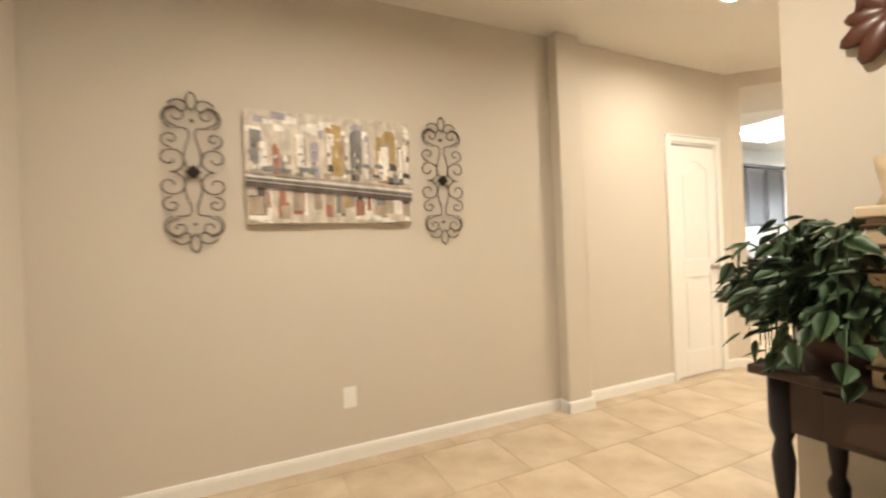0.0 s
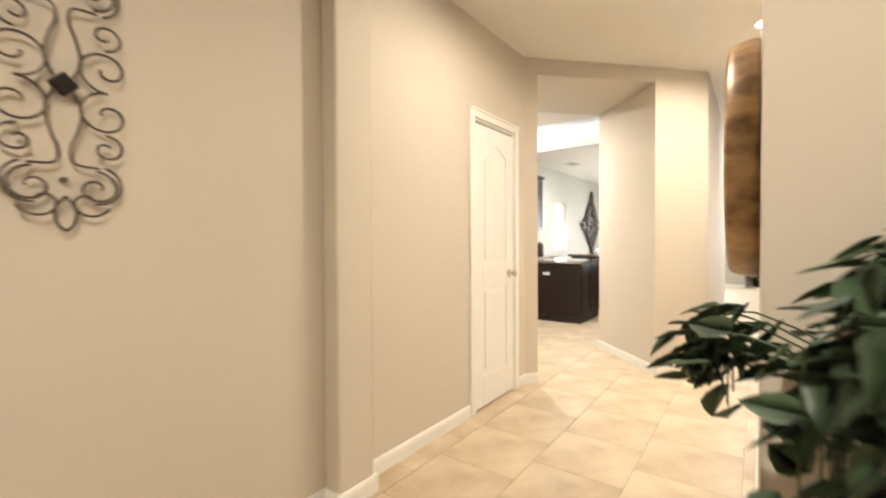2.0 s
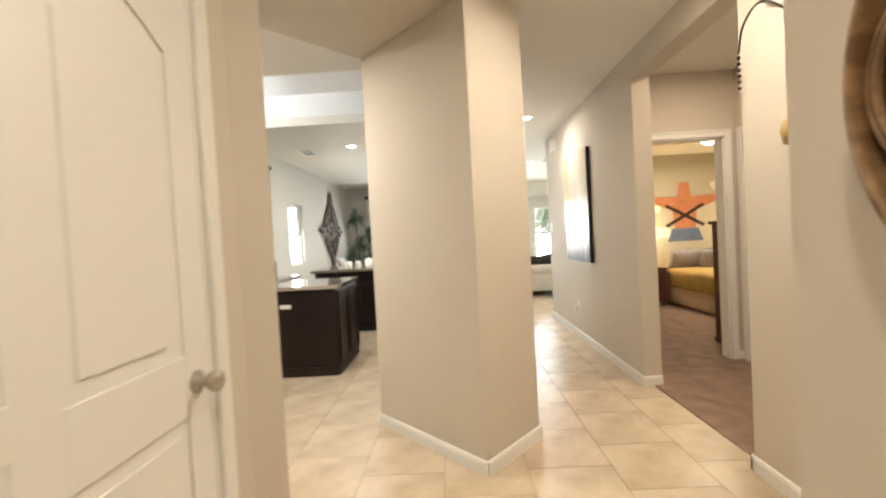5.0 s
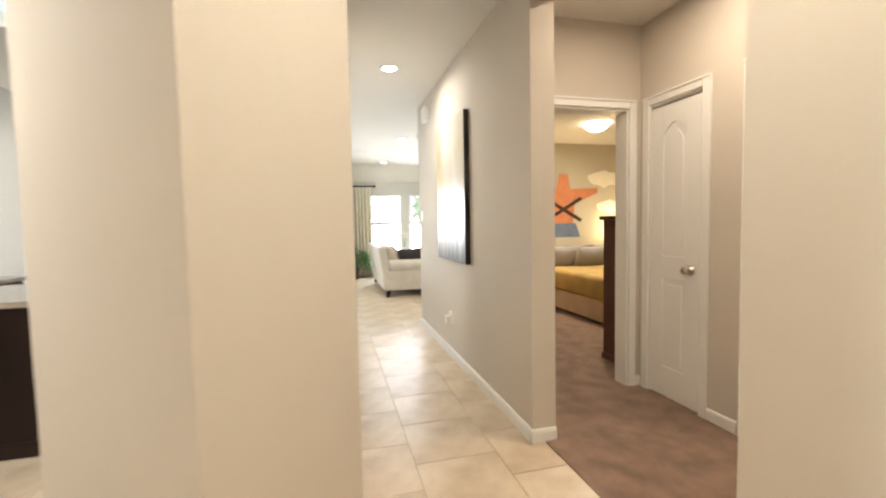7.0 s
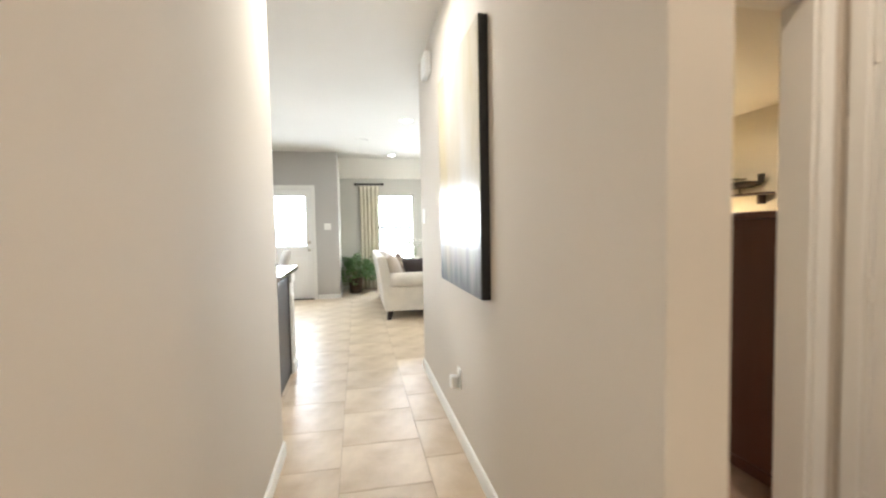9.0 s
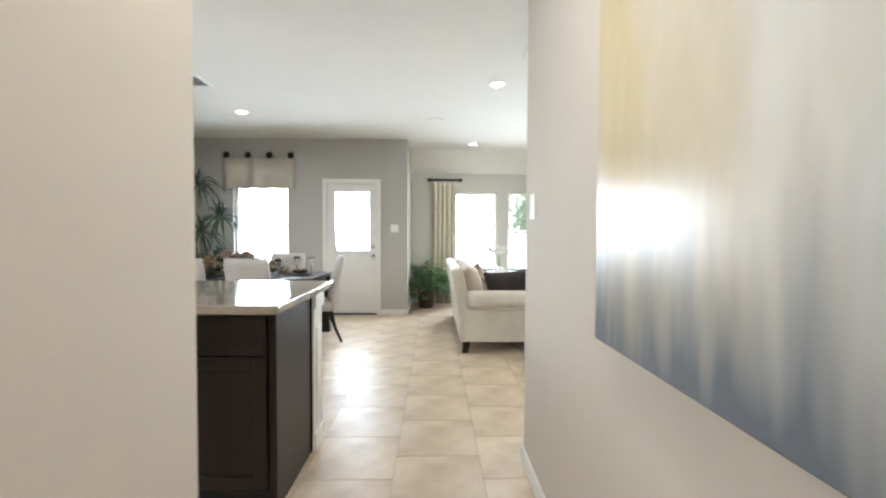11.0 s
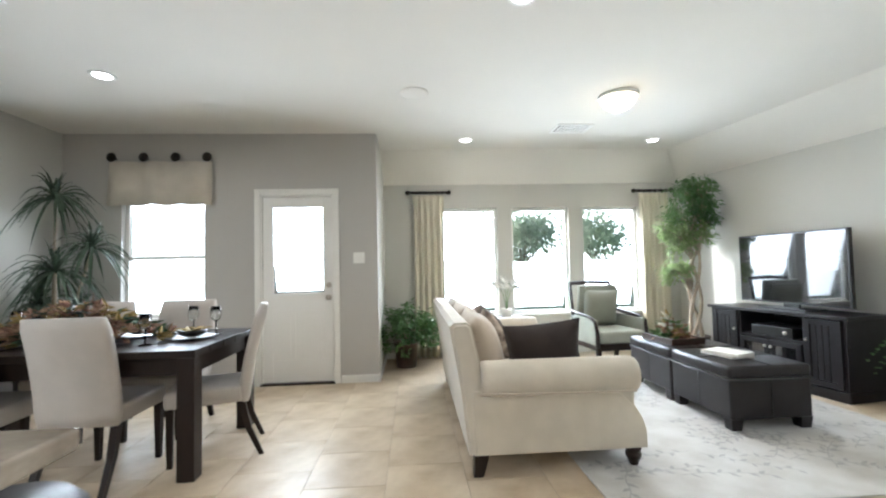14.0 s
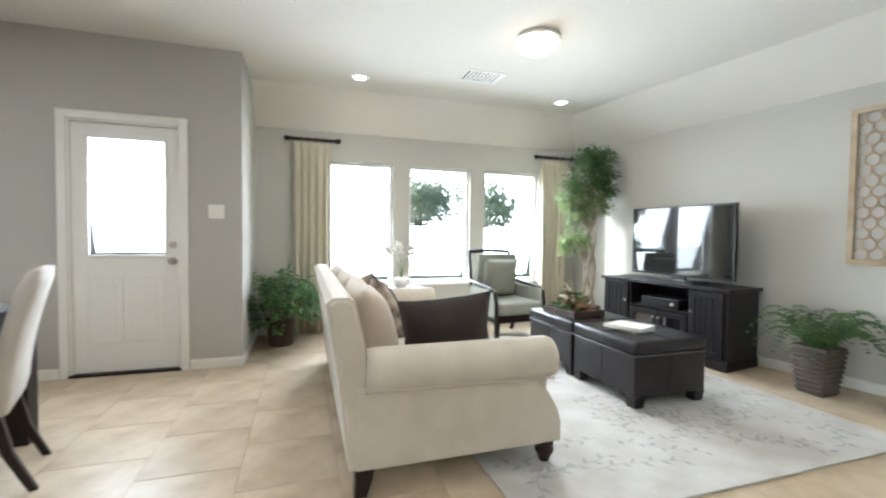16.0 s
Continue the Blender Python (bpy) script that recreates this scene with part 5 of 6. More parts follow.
for k in range(4):
    a = k * 1.6
    add_tube(bm, [(0, 0, 0.08), (0.04 * math.cos(a), 0.04 * math.sin(a), 0.28), (0.14 * math.cos(a), 0.14 * math.sin(a), 0.40)], 0.004, 5)
    for j in range(5):
        c = Vector((0.14 * math.cos(a) * rnd(0.4, 1.1), 0.14 * math.sin(a) * rnd(0.4, 1.1), 0.40 + rnd(-0.06, 0.05)))
        for q in range(5):
            b = q * 1.2566
            add_leaf(bl, c, (math.cos(b) * 0.8 - 0.4, math.sin(b), 0.5 * math.sin(b)), (-1, 0, 0.3), 0.05, 0.045)
part("stem", bm, M_leaf, orch)
part("bloom", bl, M_whitefl, orch)
st = thing("side_table", "dark round side table behind the sofa", "table", (14.9, 0.25, 0))
part("tabletop", add_lathe(bm_new(), [(0.001, 0.595), (0.21, 0.595), (0.22, 0.605), (0.22, 0.62), (0.001, 0.62)], 24), M_esp, st)
part("pedestal", add_lathe(bm_new(), [(0.15, 0), (0.15, 0.03), (0.04, 0.06), (0.03, 0.3), (0.05, 0.5), (0.08, 0.596)], 18), M_esp, st)


# ---- foyer wall: painting and iron scrolls ----
PIGMENTS = ((0.48, 0.43, 0.36), (0.30, 0.235, 0.17), (0.34, 0.23, 0.08), (0.055, 0.038, 0.032), (0.29, 0.255, 0.30), (0.66, 0.63, 0.58), (0.27, 0.10, 0.055), (0.15, 0.145, 0.14))
paint_cols = [mat("pigment", c, 0.55, 0.5, 34, 22, 0.8, second=tuple(min(1, v * 1.35 + 0.04) for v in c), stretch=(1, 1, 0.5)) for c in PIGMENTS]
pic = thing("city_painting", "abstract city skyline painting on a deep canvas", "painting", (1.08, 2.999, 1.36))
PW, PH = 0.91, 0.60
part("canvas", box(0, -0.045, 0, PW, 0, PH, 0.003), paint_cols[0], pic)
random.seed(81)
layers = []


def dab(x, z, w, h, q):
    """One upright brush mark, kept on the canvas."""
    layers.append((max(0.0, x), max(0.0, z), min(PW, x + w), min(PH, z + h), q))


for k in range(40):
    dab(rnd(0, 0.88), rnd(0.44, 0.57), rnd(0.02, 0.09), rnd(0.02, 0.06), random.choice((5, 5, 0, 4)))
# towers: start, width, top, colour
for x, w, top, q in ((0.015, 0.08, 0.47, 4), (0.06, 0.05, 0.42, 7), (0.13, 0.05, 0.41, 6), (0.17, 0.06, 0.37, 1), (0.24, 0.07, 0.505, 2), (0.25, 0.055, 0.46, 3), (0.33, 0.05, 0.44, 4), (0.41, 0.10, 0.525, 2), (0.50, 0.03, 0.53, 1), (0.55, 0.07, 0.51, 3), (0.63, 0.05, 0.50, 4), (0.70, 0.12, 0.55, 2), (0.71, 0.09, 0.45, 1), (0.83, 0.035, 0.45, 3), (0.87, 0.04, 0.50, 2)):
    for j in range(5):
        ww = w * rnd(0.35, 0.8)
        dab(x + rnd(0, w - ww), 0.23 + rnd(0, 0.05), ww, (top - 0.25) * rnd(0.72, 1.04), q if j < 3 else random.choice((q, 1, 7, 5)))
    for j in range(5):
        dab(x + rnd(0, w * 0.7), rnd(0.28, top - 0.03), rnd(0.006, 0.022), rnd(0.008, 0.03), random.choice((5, 0, 3, 7)))
for k in range(30):
    dab(rnd(0, 0.86), rnd(0.22, 0.32), rnd(0.03, 0.07), rnd(0.012, 0.045), random.choice((7, 1, 3, 0)))
# reflections under the bridge
for x, w, q in ((0.0, 0.10, 3), (0.10, 0.03, 5), (0.14, 0.08, 6), (0.22, 0.09, 3), (0.23, 0.06, 6), (0.32, 0.08, 0), (0.40, 0.05, 1), (0.46, 0.05, 7), (0.50, 0.07, 2), (0.57, 0.05, 3), (0.62, 0.05, 5), (0.68, 0.08, 7), (0.74, 0.06, 0), (0.80, 0.05, 5), (0.85, 0.05, 3)):
    for j in range(4):
        ww = w * rnd(0.4, 0.95)
        dab(x + rnd(0, w - ww), rnd(0.02, 0.09), ww, rnd(0.06, 0.13), q if j < 3 else random.choice((5, 6, 1)))
for k in range(16):
    dab(rnd(0, 0.82), rnd(0.0, 0.02), rnd(0.04, 0.11), rnd(0.012, 0.03), random.choice((5, 0, 5)))
for k, (a, b, c, d, q) in enumerate(layers):
    bm = bm_new()
    v = [bm.verts.new((x, -0.0455 - 0.00004 * k, z)) for x, z in ((a, b + rnd(-0.004, 0.008)), (c, b + rnd(-0.004, 0.008)), (min(PW, c + rnd(-0.008, 0.006)), min(d, PH)), (a, min(d + rnd(-0.012, 0.012), PH)))]
    bm.faces.new(v)
    part("brush_patch", bm, paint_cols[q], pic)
for k, (z0, z1, q, h) in enumerate(((0.195, 0.125, 3, 0.050), (0.236, 0.165, 7, 0.016), (0.246, 0.178, 5, 0.008), (0.262, 0.196, 1, 0.010), (0.224, 0.150, 0, 0.005))):
    bm = bm_new()
    v = [bm.verts.new((x, -0.062 - 0.0004 * k, z)) for x, z in ((0, z0), (PW, z1), (PW, z1 + h), (0, z0 + h))]
    bm.faces.new(v)
    part("bridge_stroke", bm, paint_cols[q], pic)


def curve(pts, n=6):
    """A smooth line through the given points."""
    P = [Vector(p) for p in pts]
    P = [P[0] * 2 - P[1]] + P + [P[-1] * 2 - P[-2]]
    res = []
    for i in range(1, len(P) - 2):
        a, b, c, d = P[i - 1], P[i], P[i + 1], P[i + 2]
        for k in range(n):
            t = k / n
            res.append(0.5 * ((2 * b) + (c - a) * t + (2 * a - 5 * b + 4 * c - d) * t * t + (3 * b - a - 3 * c + d) * t ** 3))
    return res + [P[-2]]


def spiral(cx, cz, r0, r1, a0, turns, n=22):
    return [(cx + (r0 + (r1 - r0) * i / n) * math.cos(a0 + turns * 6.283 * i / n), 0, cz + (r0 + (r1 - r0) * i / n) * math.sin(a0 + turns * 6.283 * i / n)) for i in range(n + 1)]


def wall_scroll(x):
    root = thing("wall_scroll", "dark wrought-iron scroll ornament on the foyer wall", "wall decor", (x, 2.975, 1.623), group="iron scrolls")
    base = [
        spiral(0.088, 0.064, 0.066, 0.012, -1.57, -1.25),
        spiral(0.062, 0.275, 0.050, 0.010, -1.57, 1.3),
        [(0.02, 0, 0.02), (0.035, 0, 0.07), (0.025, 0, 0.13), (0.012, 0, 0.17), (0.02, 0, 0.21), (0.07, 0, 0.217)],
        spiral(0.085, 0.160, 0.040, 0.008, -1.57, 1.15, 18),
        spiral(0.060, 0.27, 0.060, 0.048, -1.2, 0.45, 12),
        spiral(0.045, 0.315, 0.045, 0.010, 0.3, 0.9, 14),
        [(0.0, 0, 0.30), (0.02, 0, 0.335), (0.016, 0, 0.375), (0.0, 0, 0.395)],
    ]
    for sx in (-1, 1):
        for sz in (-1, 1):
            for c in base:
                part("scroll_bar", add_tube(bm_new(), curve([(sx * q[0] * 1.12, q[1], sz * q[2] * 1.02) for q in c], 2 if len(c) > 10 else 5), 0.0038, 5), M_scroll, root)
    part("rosette", add_box(bm_new(), -0.026, -0.012, -0.026, 0.026, 0.008, 0.026, 0.006, m=pose(0, 0, 0, 0, 45, 0)), M_iron, root)
    for sz in (-1, 1):
        part("wall_stud", box(-0.006, 0, sz * 0.26 - 0.006, 0.006, 0.026, sz * 0.26 + 0.006), M_scroll, root)
    return root


sc = wall_scroll(2.218)
copy_thing(sc, pose(0.845, 2.975, 1.623))

# ---- foyer console table against the wall end ----
ct = thing("console_table", "dark brown console table with turned legs and a drawer", "table", (2.47, 0.06, 0))
CTL, CTW, CTH = 1.27, 0.40, 0.80
part("tabletop", box(-0.02, 0, CTH - 0.03, CTW, CTL, CTH, 0.008), M_brown, ct)
part("apron", box(0.03, 0.05, CTH - 0.19, 0.055, CTL - 0.05, CTH - 0.03), M_brown, ct)
part("apron", box(0.03, CTL - 0.075, CTH - 0.19, CTW - 0.02, CTL - 0.05, CTH - 0.03), M_brown, ct)
part("apron", box(0.03, 0.05, CTH - 0.19, CTW - 0.02, 0.075, CTH - 0.03), M_brown, ct)
for k in range(2):
    dr = part("drawer", box(0.018, 0.14 + k * 0.52, CTH - 0.17, 0.03, 0.58 + k * 0.52, CTH - 0.05, 0.004), M_brown, ct)
    part("pull", add_tube(bm_new(), [(0.018, 0.31 + k * 0.52, CTH - 0.11), (0.0, 0.32 + k * 0.52, CTH - 0.115), (0.0, 0.40 + k * 0.52, CTH - 0.115), (0.018, 0.41 + k * 0.52, CTH - 0.11)], 0.005, 6), M_iron, dr, "dark iron bail pull")
leg_prof = [(0.020, 0), (0.026, 0.03), (0.018, 0.06), (0.022, 0.10), (0.027, 0.25), (0.018, 0.30), (0.030, 0.33), (0.030, 0.36), (0.018, 0.39), (0.024, 0.43), (0.031, 0.52), (0.020, 0.575), (0.030, 0.60), (0.034, 0.615), (0.034, 0.775)]
for x, y in ((0.045, 0.06), (0.045, CTL - 0.06), (CTW - 0.05, 0.06), (CTW - 0.05, CTL - 0.06)):
    part("leg", add_lathe(bm_new(), leg_prof, 16, Matrix.Translation((x, y, 0))), M_blackwood, ct, "turned dark leg")
part("lower_shelf", box(0.03, 0.04, 0.12, CTW - 0.03, CTL - 0.04, 0.14, 0.004), M_brown, ct)

random.seed(91)
pl = thing("trailing_plant", "trailing dark green heart-leaf plant in a low bowl", "plant", (2.64, 1.13, CTH))
part("bowl", add_lathe(bm_new(), [(0.08, 0), (0.13, 0.05), (0.14, 0.11), (0.125, 0.11), (0.11, 0.05), (0.001, 0.04)], 20), M_pot, pl)
stm, lfm = bm_new(), bm_new()
for k in range(170):
    a = rnd(0, 6.283)
    reach, lift = rnd(0.06, 0.30), rnd(0.05, 0.33)
    drop = rnd(-0.02, 0.42) if reach > 0.2 else 0
    if math.cos(a) < -0.25 and math.sin(a) < 0.5:
        drop = min(drop, 0.20)
    if k % 14 == 0:
        a, reach, lift, drop = rnd(1.0, 1.5), rnd(0.34, 0.43), rnd(0.08, 0.18), rnd(0.0, 0.10)
    elif math.cos(a) > 0.2:
        reach = min(reach, 0.28 / max(0.3, math.cos(a)) * 0.8)
    pts = []
    for j in range(8):
        u = j / 7
        pts.append(Vector((math.cos(a) * reach * math.sin(min(1.0, u * 1.25) * 1.57), math.sin(a) * reach * math.sin(min(1.0, u * 1.25) * 1.57), 0.10 + lift * math.sin(u * 2.4) - drop * max(0, u - 0.45) ** 1.2 * 1.4)))
    for p in pts:
        if -0.19 < p.x and p.z < 0.02 and p.y < 0.14:
            p.z = 0.02 + rnd(0, 0.05)
    add_tube(stm, pts, 0.0025, 4, 0.0015)
    for j in range(2, 8):
        p = pts[j] + Vector((rnd(-0.02, 0.02), rnd(-0.02, 0.02), rnd(0, 0.02)))
        add_leaf(lfm, p, (math.cos(a) + rnd(-0.8, 0.8), math.sin(a) + rnd(-0.8, 0.8), rnd(-1.0, 0.2)), (math.cos(a) * 0.7 + rnd(-0.5, 0.5), math.sin(a) * 0.7 + rnd(-0.5, 0.5), 1), rnd(0.055, 0.085), rnd(0.042, 0.062), 0.25)
part("vine", stm, M_leafd, pl)
part("foliage", lfm, M_leafd, pl)

can = thing("candle_lantern", "cream wooden lantern post tied with cord", "decor", (2.52, 0.99, CTH))
part("post", add_box(bm_new(), -0.055, -0.055, 0, 0.055, 0.055, 0.42, 0.008), M_candle, can)
part("cap", box(-0.07, -0.07, 0.42, 0.07, 0.07, 0.45, 0.006), M_candle, can)
part("neck", add_lathe(bm_new(), [(0.05, 0.45), (0.035, 0.48), (0.045, 0.53), (0.05, 0.57), (0.001, 0.57)], 16), M_candle, can)
for z in (0.05, 0.11, 0.17, 0.23, 0.29, 0.35, 0.40):
    part("cord", add_tube(bm_new(), [(-0.058, -0.058, z), (0.058, -0.058, z), (0.058, 0.058, z), (-0.058, 0.058, z), (-0.058, -0.058, z)], 0.006, 6), M_brown, can)

orn = thing("carved_wall_ornament", "dark carved wooden scroll ornament on the wall", "wall decor", (2.88, 0.86, 1.94))
for sy in (-1, 1):
    for c in (spiral(0.10, 0.0, 0.10, 0.02, 3.14, -1.2), spiral(0.20, 0.16, 0.09, 0.02, 4.2, 1.2), [(0, 0, -0.1), (0.12, 0, -0.16), (0.24, 0, -0.10), (0.31, 0, -0.14)], [(0.05, 0, 0.1), (0.12, 0, 0.2), (0.30, 0, 0.26)], [(0.20, 0, -0.02), (0.30, 0, 0.02), (0.33, 0, -0.05)]):
        part("carved_scroll", add_tube(bm_new(), curve([(0, sy * q[0], q[2]) for q in c], 3), 0.032, 8, 0.014), M_cherry, orn)
    for b, l in ((-95, 0.11), (-60, 0.13), (-25, 0.12), (10, 0.10), (50, 0.11)):
        q = pose(0, sy * 0.25, -0.08) @ pose(0, 0, 0, b if sy > 0 else 180 - b, 0, 0)
        part("acanthus_leaf", add_ball(bm_new(), (0, l * 0.62, 0), l, 0.16, 0.62, 0.30, m=q), M_cherry, orn)
part("boss", add_ball(bm_new(), (0, 0, 0.05), 0.06, 0.4, 1, 1), M_cherry, orn)

# ---- round mirror on the wall end ----
mir = thing("round_mirror", "round mirror in a deep gilt wooden frame with quatrefoil tracery", "mirror", (4.12, MIR_Y + 0.002, 1.515))
turn_y = pose(0, 0, 0, -90, 0, 0)
bm = bm_new()
ring = []
prof = [(0.440, 0.0), (0.476, 0.0), (0.484, 0.012), (0.483, 0.040), (0.477, 0.072), (0.469, 0.094), (0.463, 0.100), (0.460, 0.097), (0.457, 0.103), (0.450, 0.104), (0.445, 0.097), (0.442, 0.085), (0.440, 0.02)]
for i in range(72):
    a = 2 * math.pi * i / 72
    ring.append([bm.verts.new(turn_y @ Vector((r * math.cos(a), r * math.sin(a), z))) for r, z in prof])
for i in range(72):
    p, q = ring[i], ring[(i + 1) % 72]
    for j in range(len(prof)):
        bm.faces.new((p[j], p[(j + 1) % len(prof)], q[(j + 1) % len(prof)], q[j])).smooth = True
bmesh.ops.recalc_face_normals(bm, faces=bm.faces[:])
part("frame", bm, M_bronze, mir, "worn gilt wooden frame")
mg = add_prism(bm_new(), [(0.442 * math.cos(i * math.pi / 24), 0.442 * math.sin(i * math.pi / 24)) for i in range(48)], 0.050, 0.058)
mg.transform(turn_y)
part("glass", mg, M_mirror, mir, "clear mirror glass")
for k in range(4):
    m4 = turn_y @ pose(0, 0, 0, 0, 0, 90 * k)
    lobe = part("tracery_lobe", bm_new(), M_bronze, mir, "curved gilt tracery bar")
    bm = bm_new()
    for rr, hh, tt in ((0.192, 0.070, 0.010), (0.184, 0.078, 0.007), (0.200, 0.076, 0.006)):
        arc = []
        for i in range(29):
            b = -1.80 + 3.60 * i / 28
            arc.append(m4 @ Vector((0.239 + rr * math.cos(b), rr * math.sin(b), hh)))
        add_tube(bm, arc, tt, 7)
    bm.to_mesh(lobe.data)
    bm.free()
    for sy in (-1, 1):
        curl = [m4 @ Vector((x, sy * y, z)) for x, y, z in ((0.190, 0.210, 0.074), (0.172, 0.206, 0.077), (0.160, 0.192, 0.079), (0.162, 0.176, 0.077), (0.176, 0.172, 0.074))]
        part("scroll_end", add_tube(bm_new(), curve(curl, 3), 0.012, 7, 0.010), M_bronze, lobe)
        part("scroll_button", add_ball(bm_new(), tuple(m4 @ Vector((0.170, sy * 0.188, 0.082))), 0.018, 1, 0.7, 1), M_brown, lobe)

bd = thing("beaded_hanging", "hanging strand of dark beads with a gold charm", "wall decor", (5.62, HALL_S, 0))
part("hook", add_tube(bm_new(), curve([(-0.028, 0.005, 2.08), (0.0, 0.02, 2.18), (0.14, 0.03, 2.29), (0.26, 0.03, 2.24), (0.30, 0.03, 2.12)]), 0.005, 6), M_iron, bd, "curved iron hook")
for k in range(6):
    part("bead", add_ball(bm_new(), (0.30, 0.03, 2.10 - k * 0.03), 0.010, sub=1), M_iron, bd)
for k in range(38):
    z = 2.06 - k * 0.03
    part("bead", add_ball(bm_new(), (-0.028 + 0.008 * math.sin(k * 0.7), 0.022, z), 0.006 if k % 3 else 0.009, sub=1), M_iron, bd)
part("charm", add_lathe(bm_new(), [(0.001, -0.065), (0.03, -0.05), (0.04, 0.0), (0.028, 0.045), (0.001, 0.06)], 14, Matrix.Translation((-0.03, 0.045, 1.66))), M_gold, bd, "gold charm")

# ---- hall art ----
ha = thing("hall_canvas", "large pale glossy canvas with dark edges on the hall wall", "painting", (8.33, HALL_S, 0.94))
part("edge_frame", box(0, 0, 0, 0.91, 0.042, 1.24, 0.002), M_black, ha, "black canvas edge")
part("face", box(0.004, 0.042, 0.004, 0.906, 0.045, 1.236), M_painting, ha)

# ---- kitchen ----
def shaker(name, root, x0, x1, z0, z1, face, axis, out, knob=None):
    """A framed cabinet front on a face: axis x means the face runs along x."""
    def b(bm, u0, u1, w0, w1, d0, d1):
        lo, hi = sorted((face + out * d0, face + out * d1))
        return add_box(bm, u0, lo, w0, u1, hi, w1, 0.002, 1) if axis == "x" else add_box(bm, lo, u0, w0, hi, u1, w1, 0.002, 1)
    s = 0.055 if z1 - z0 > 0.2 else 0.03
    bm = bm_new()
    b(bm, x0, x0 + s, z0, z1, 0, 0.02)
    b(bm, x1 - s, x1, z0, z1, 0, 0.02)
    b(bm, x0 + s, x1 - s, z0, z0 + s, 0, 0.02)
    b(bm, x0 + s, x1 - s, z1 - s, z1, 0, 0.02)
    d = part(name, bm, M_esp, root)
    part("panel", b(bm_new(), x0 + s, x1 - s, z0 + s, z1 - s, 0, 0.010), M_esp, d)
    return d


isl = thing("kitchen_island", "dark espresso kitchen island with a granite top", "kitchen island", (7.92, 3.47, 0))
part("body", box(0, 0, 0.0, 0.86, 1.15, 0.858), M_esp, isl)
part("worktop", box(-0.03, -0.03, 0.858, 0.90, 1.18, 0.895, 0.006), M_granite, isl, "polished granite top")
shaker("door", isl, 0.03, 0.42, 0.10, 0.83, 0, "x", -1)
shaker("door", isl, 0.44, 0.83, 0.10, 0.83, 0, "x", -1)
part("toe_kick", box(-0.012, 0.02, 0, 0, 1.13, 0.09), M_esp, isl)
part("outlet_cover", box(-0.006, 0.45, 0.68, 0.0, 0.56, 0.72, 0.002), M_white, isl)

for k in range(4):
    y0 = 2.0 + 0.58 * k
    cb = thing("base_cabinet", "espresso base cabinet under the breakfast bar", "cabinet", (9.92, y0, 0), 0, "breakfast bar cabinets")
    part("body", box(0.02, 0.001, 0.09, 0.55, 0.579, 0.886), M_esp, cb)
    part("toe_kick", box(0.08, 0.001, 0, 0.55, 0.579, 0.09), M_black, cb)
    shaker("drawer", cb, 0.015, 0.565, 0.70, 0.87, 0.02, "y", -1)
    shaker("door", cb, 0.015, 0.565, 0.11, 0.69, 0.02, "y", -1)
ep = thing("end_panel", "dark espresso end panel of the breakfast bar", "cabinet panel", (9.92, 1.975, 0))
part("board", box(0, 0, 0, 0.55, 0.024, 0.886, 0.002), M_esp, ep)
part("edge_strip", box(0.53, -0.006, 0, 0.55, 0.0, 0.886, 0.002), M_esp, ep)
part("edge_strip", box(0.0, -0.006, 0, 0.03, 0.0, 0.886, 0.002), M_esp, ep)
hw = thing("half_wall", "white panelled half wall behind the breakfast bar", "half wall", (10.472, 1.975, 0))
part("core", box(0, 0, 0, 0.15, 2.35, 0.886), M_trim, hw)
part("corner_trim", box(-0.002, -0.016, 0.0, 0.165, 0.0, 0.886, 0.004), M_trim, hw)
part("panel_bead", box(0.03, -0.024, 0.14, 0.135, -0.016, 0.70, 0.006), M_trim, hw)
part("base_trim", box(-0.006, -0.030, 0.0, 0.17, 0.0, 0.10, 0.004), M_trim, hw)
part("top_trim", box(-0.006, -0.030, 0.81, 0.17, 0.0, 0.886, 0.004), M_trim, hw)
bar = thing("granite_bar_top", "polished brown and grey granite breakfast bar top", "worktop", (9.86, 1.94, 0.887))
part("slab", box(0, 0, 0, 1.0, 2.42, 0.042, 0.008, 3), M_granite, bar)


def bar_stool(x, y):
    root = thing("bar_stool", "black backless bar stool with a round padded seat", "stool", (x, y, 0), 0, "bar stools")
    part("seat", add_lathe(bm_new(), [(0.001, 0.58), (0.17, 0.58), (0.195, 0.60), (0.20, 0.63), (0.17, 0.66), (0.001, 0.672)], 26), M_leather, root, "glossy black padded seat")
    for k in range(4):
        a = math.pi / 4 + k * math.pi / 2
        part("leg", add_tube(bm_new(), [(0.20 * math.cos(a), 0.20 * math.sin(a), 0), (0.12 * math.cos(a), 0.12 * math.sin(a), 0.59)], 0.016, 8), M_blackwood, root)
    part("foot_ring", add_tube(bm_new(), [(0.175 * math.cos(i * math.pi / 12), 0.175 * math.sin(i * math.pi / 12), 0.2) for i in range(25)], 0.009, 6), M_blackwood, root)
    return root


bs = bar_stool(11.08, 2.32)
copy_thing(bs, pose(11.08, 3.0, 0))
copy_thing(bs, pose(11.08, 3.7, 0))

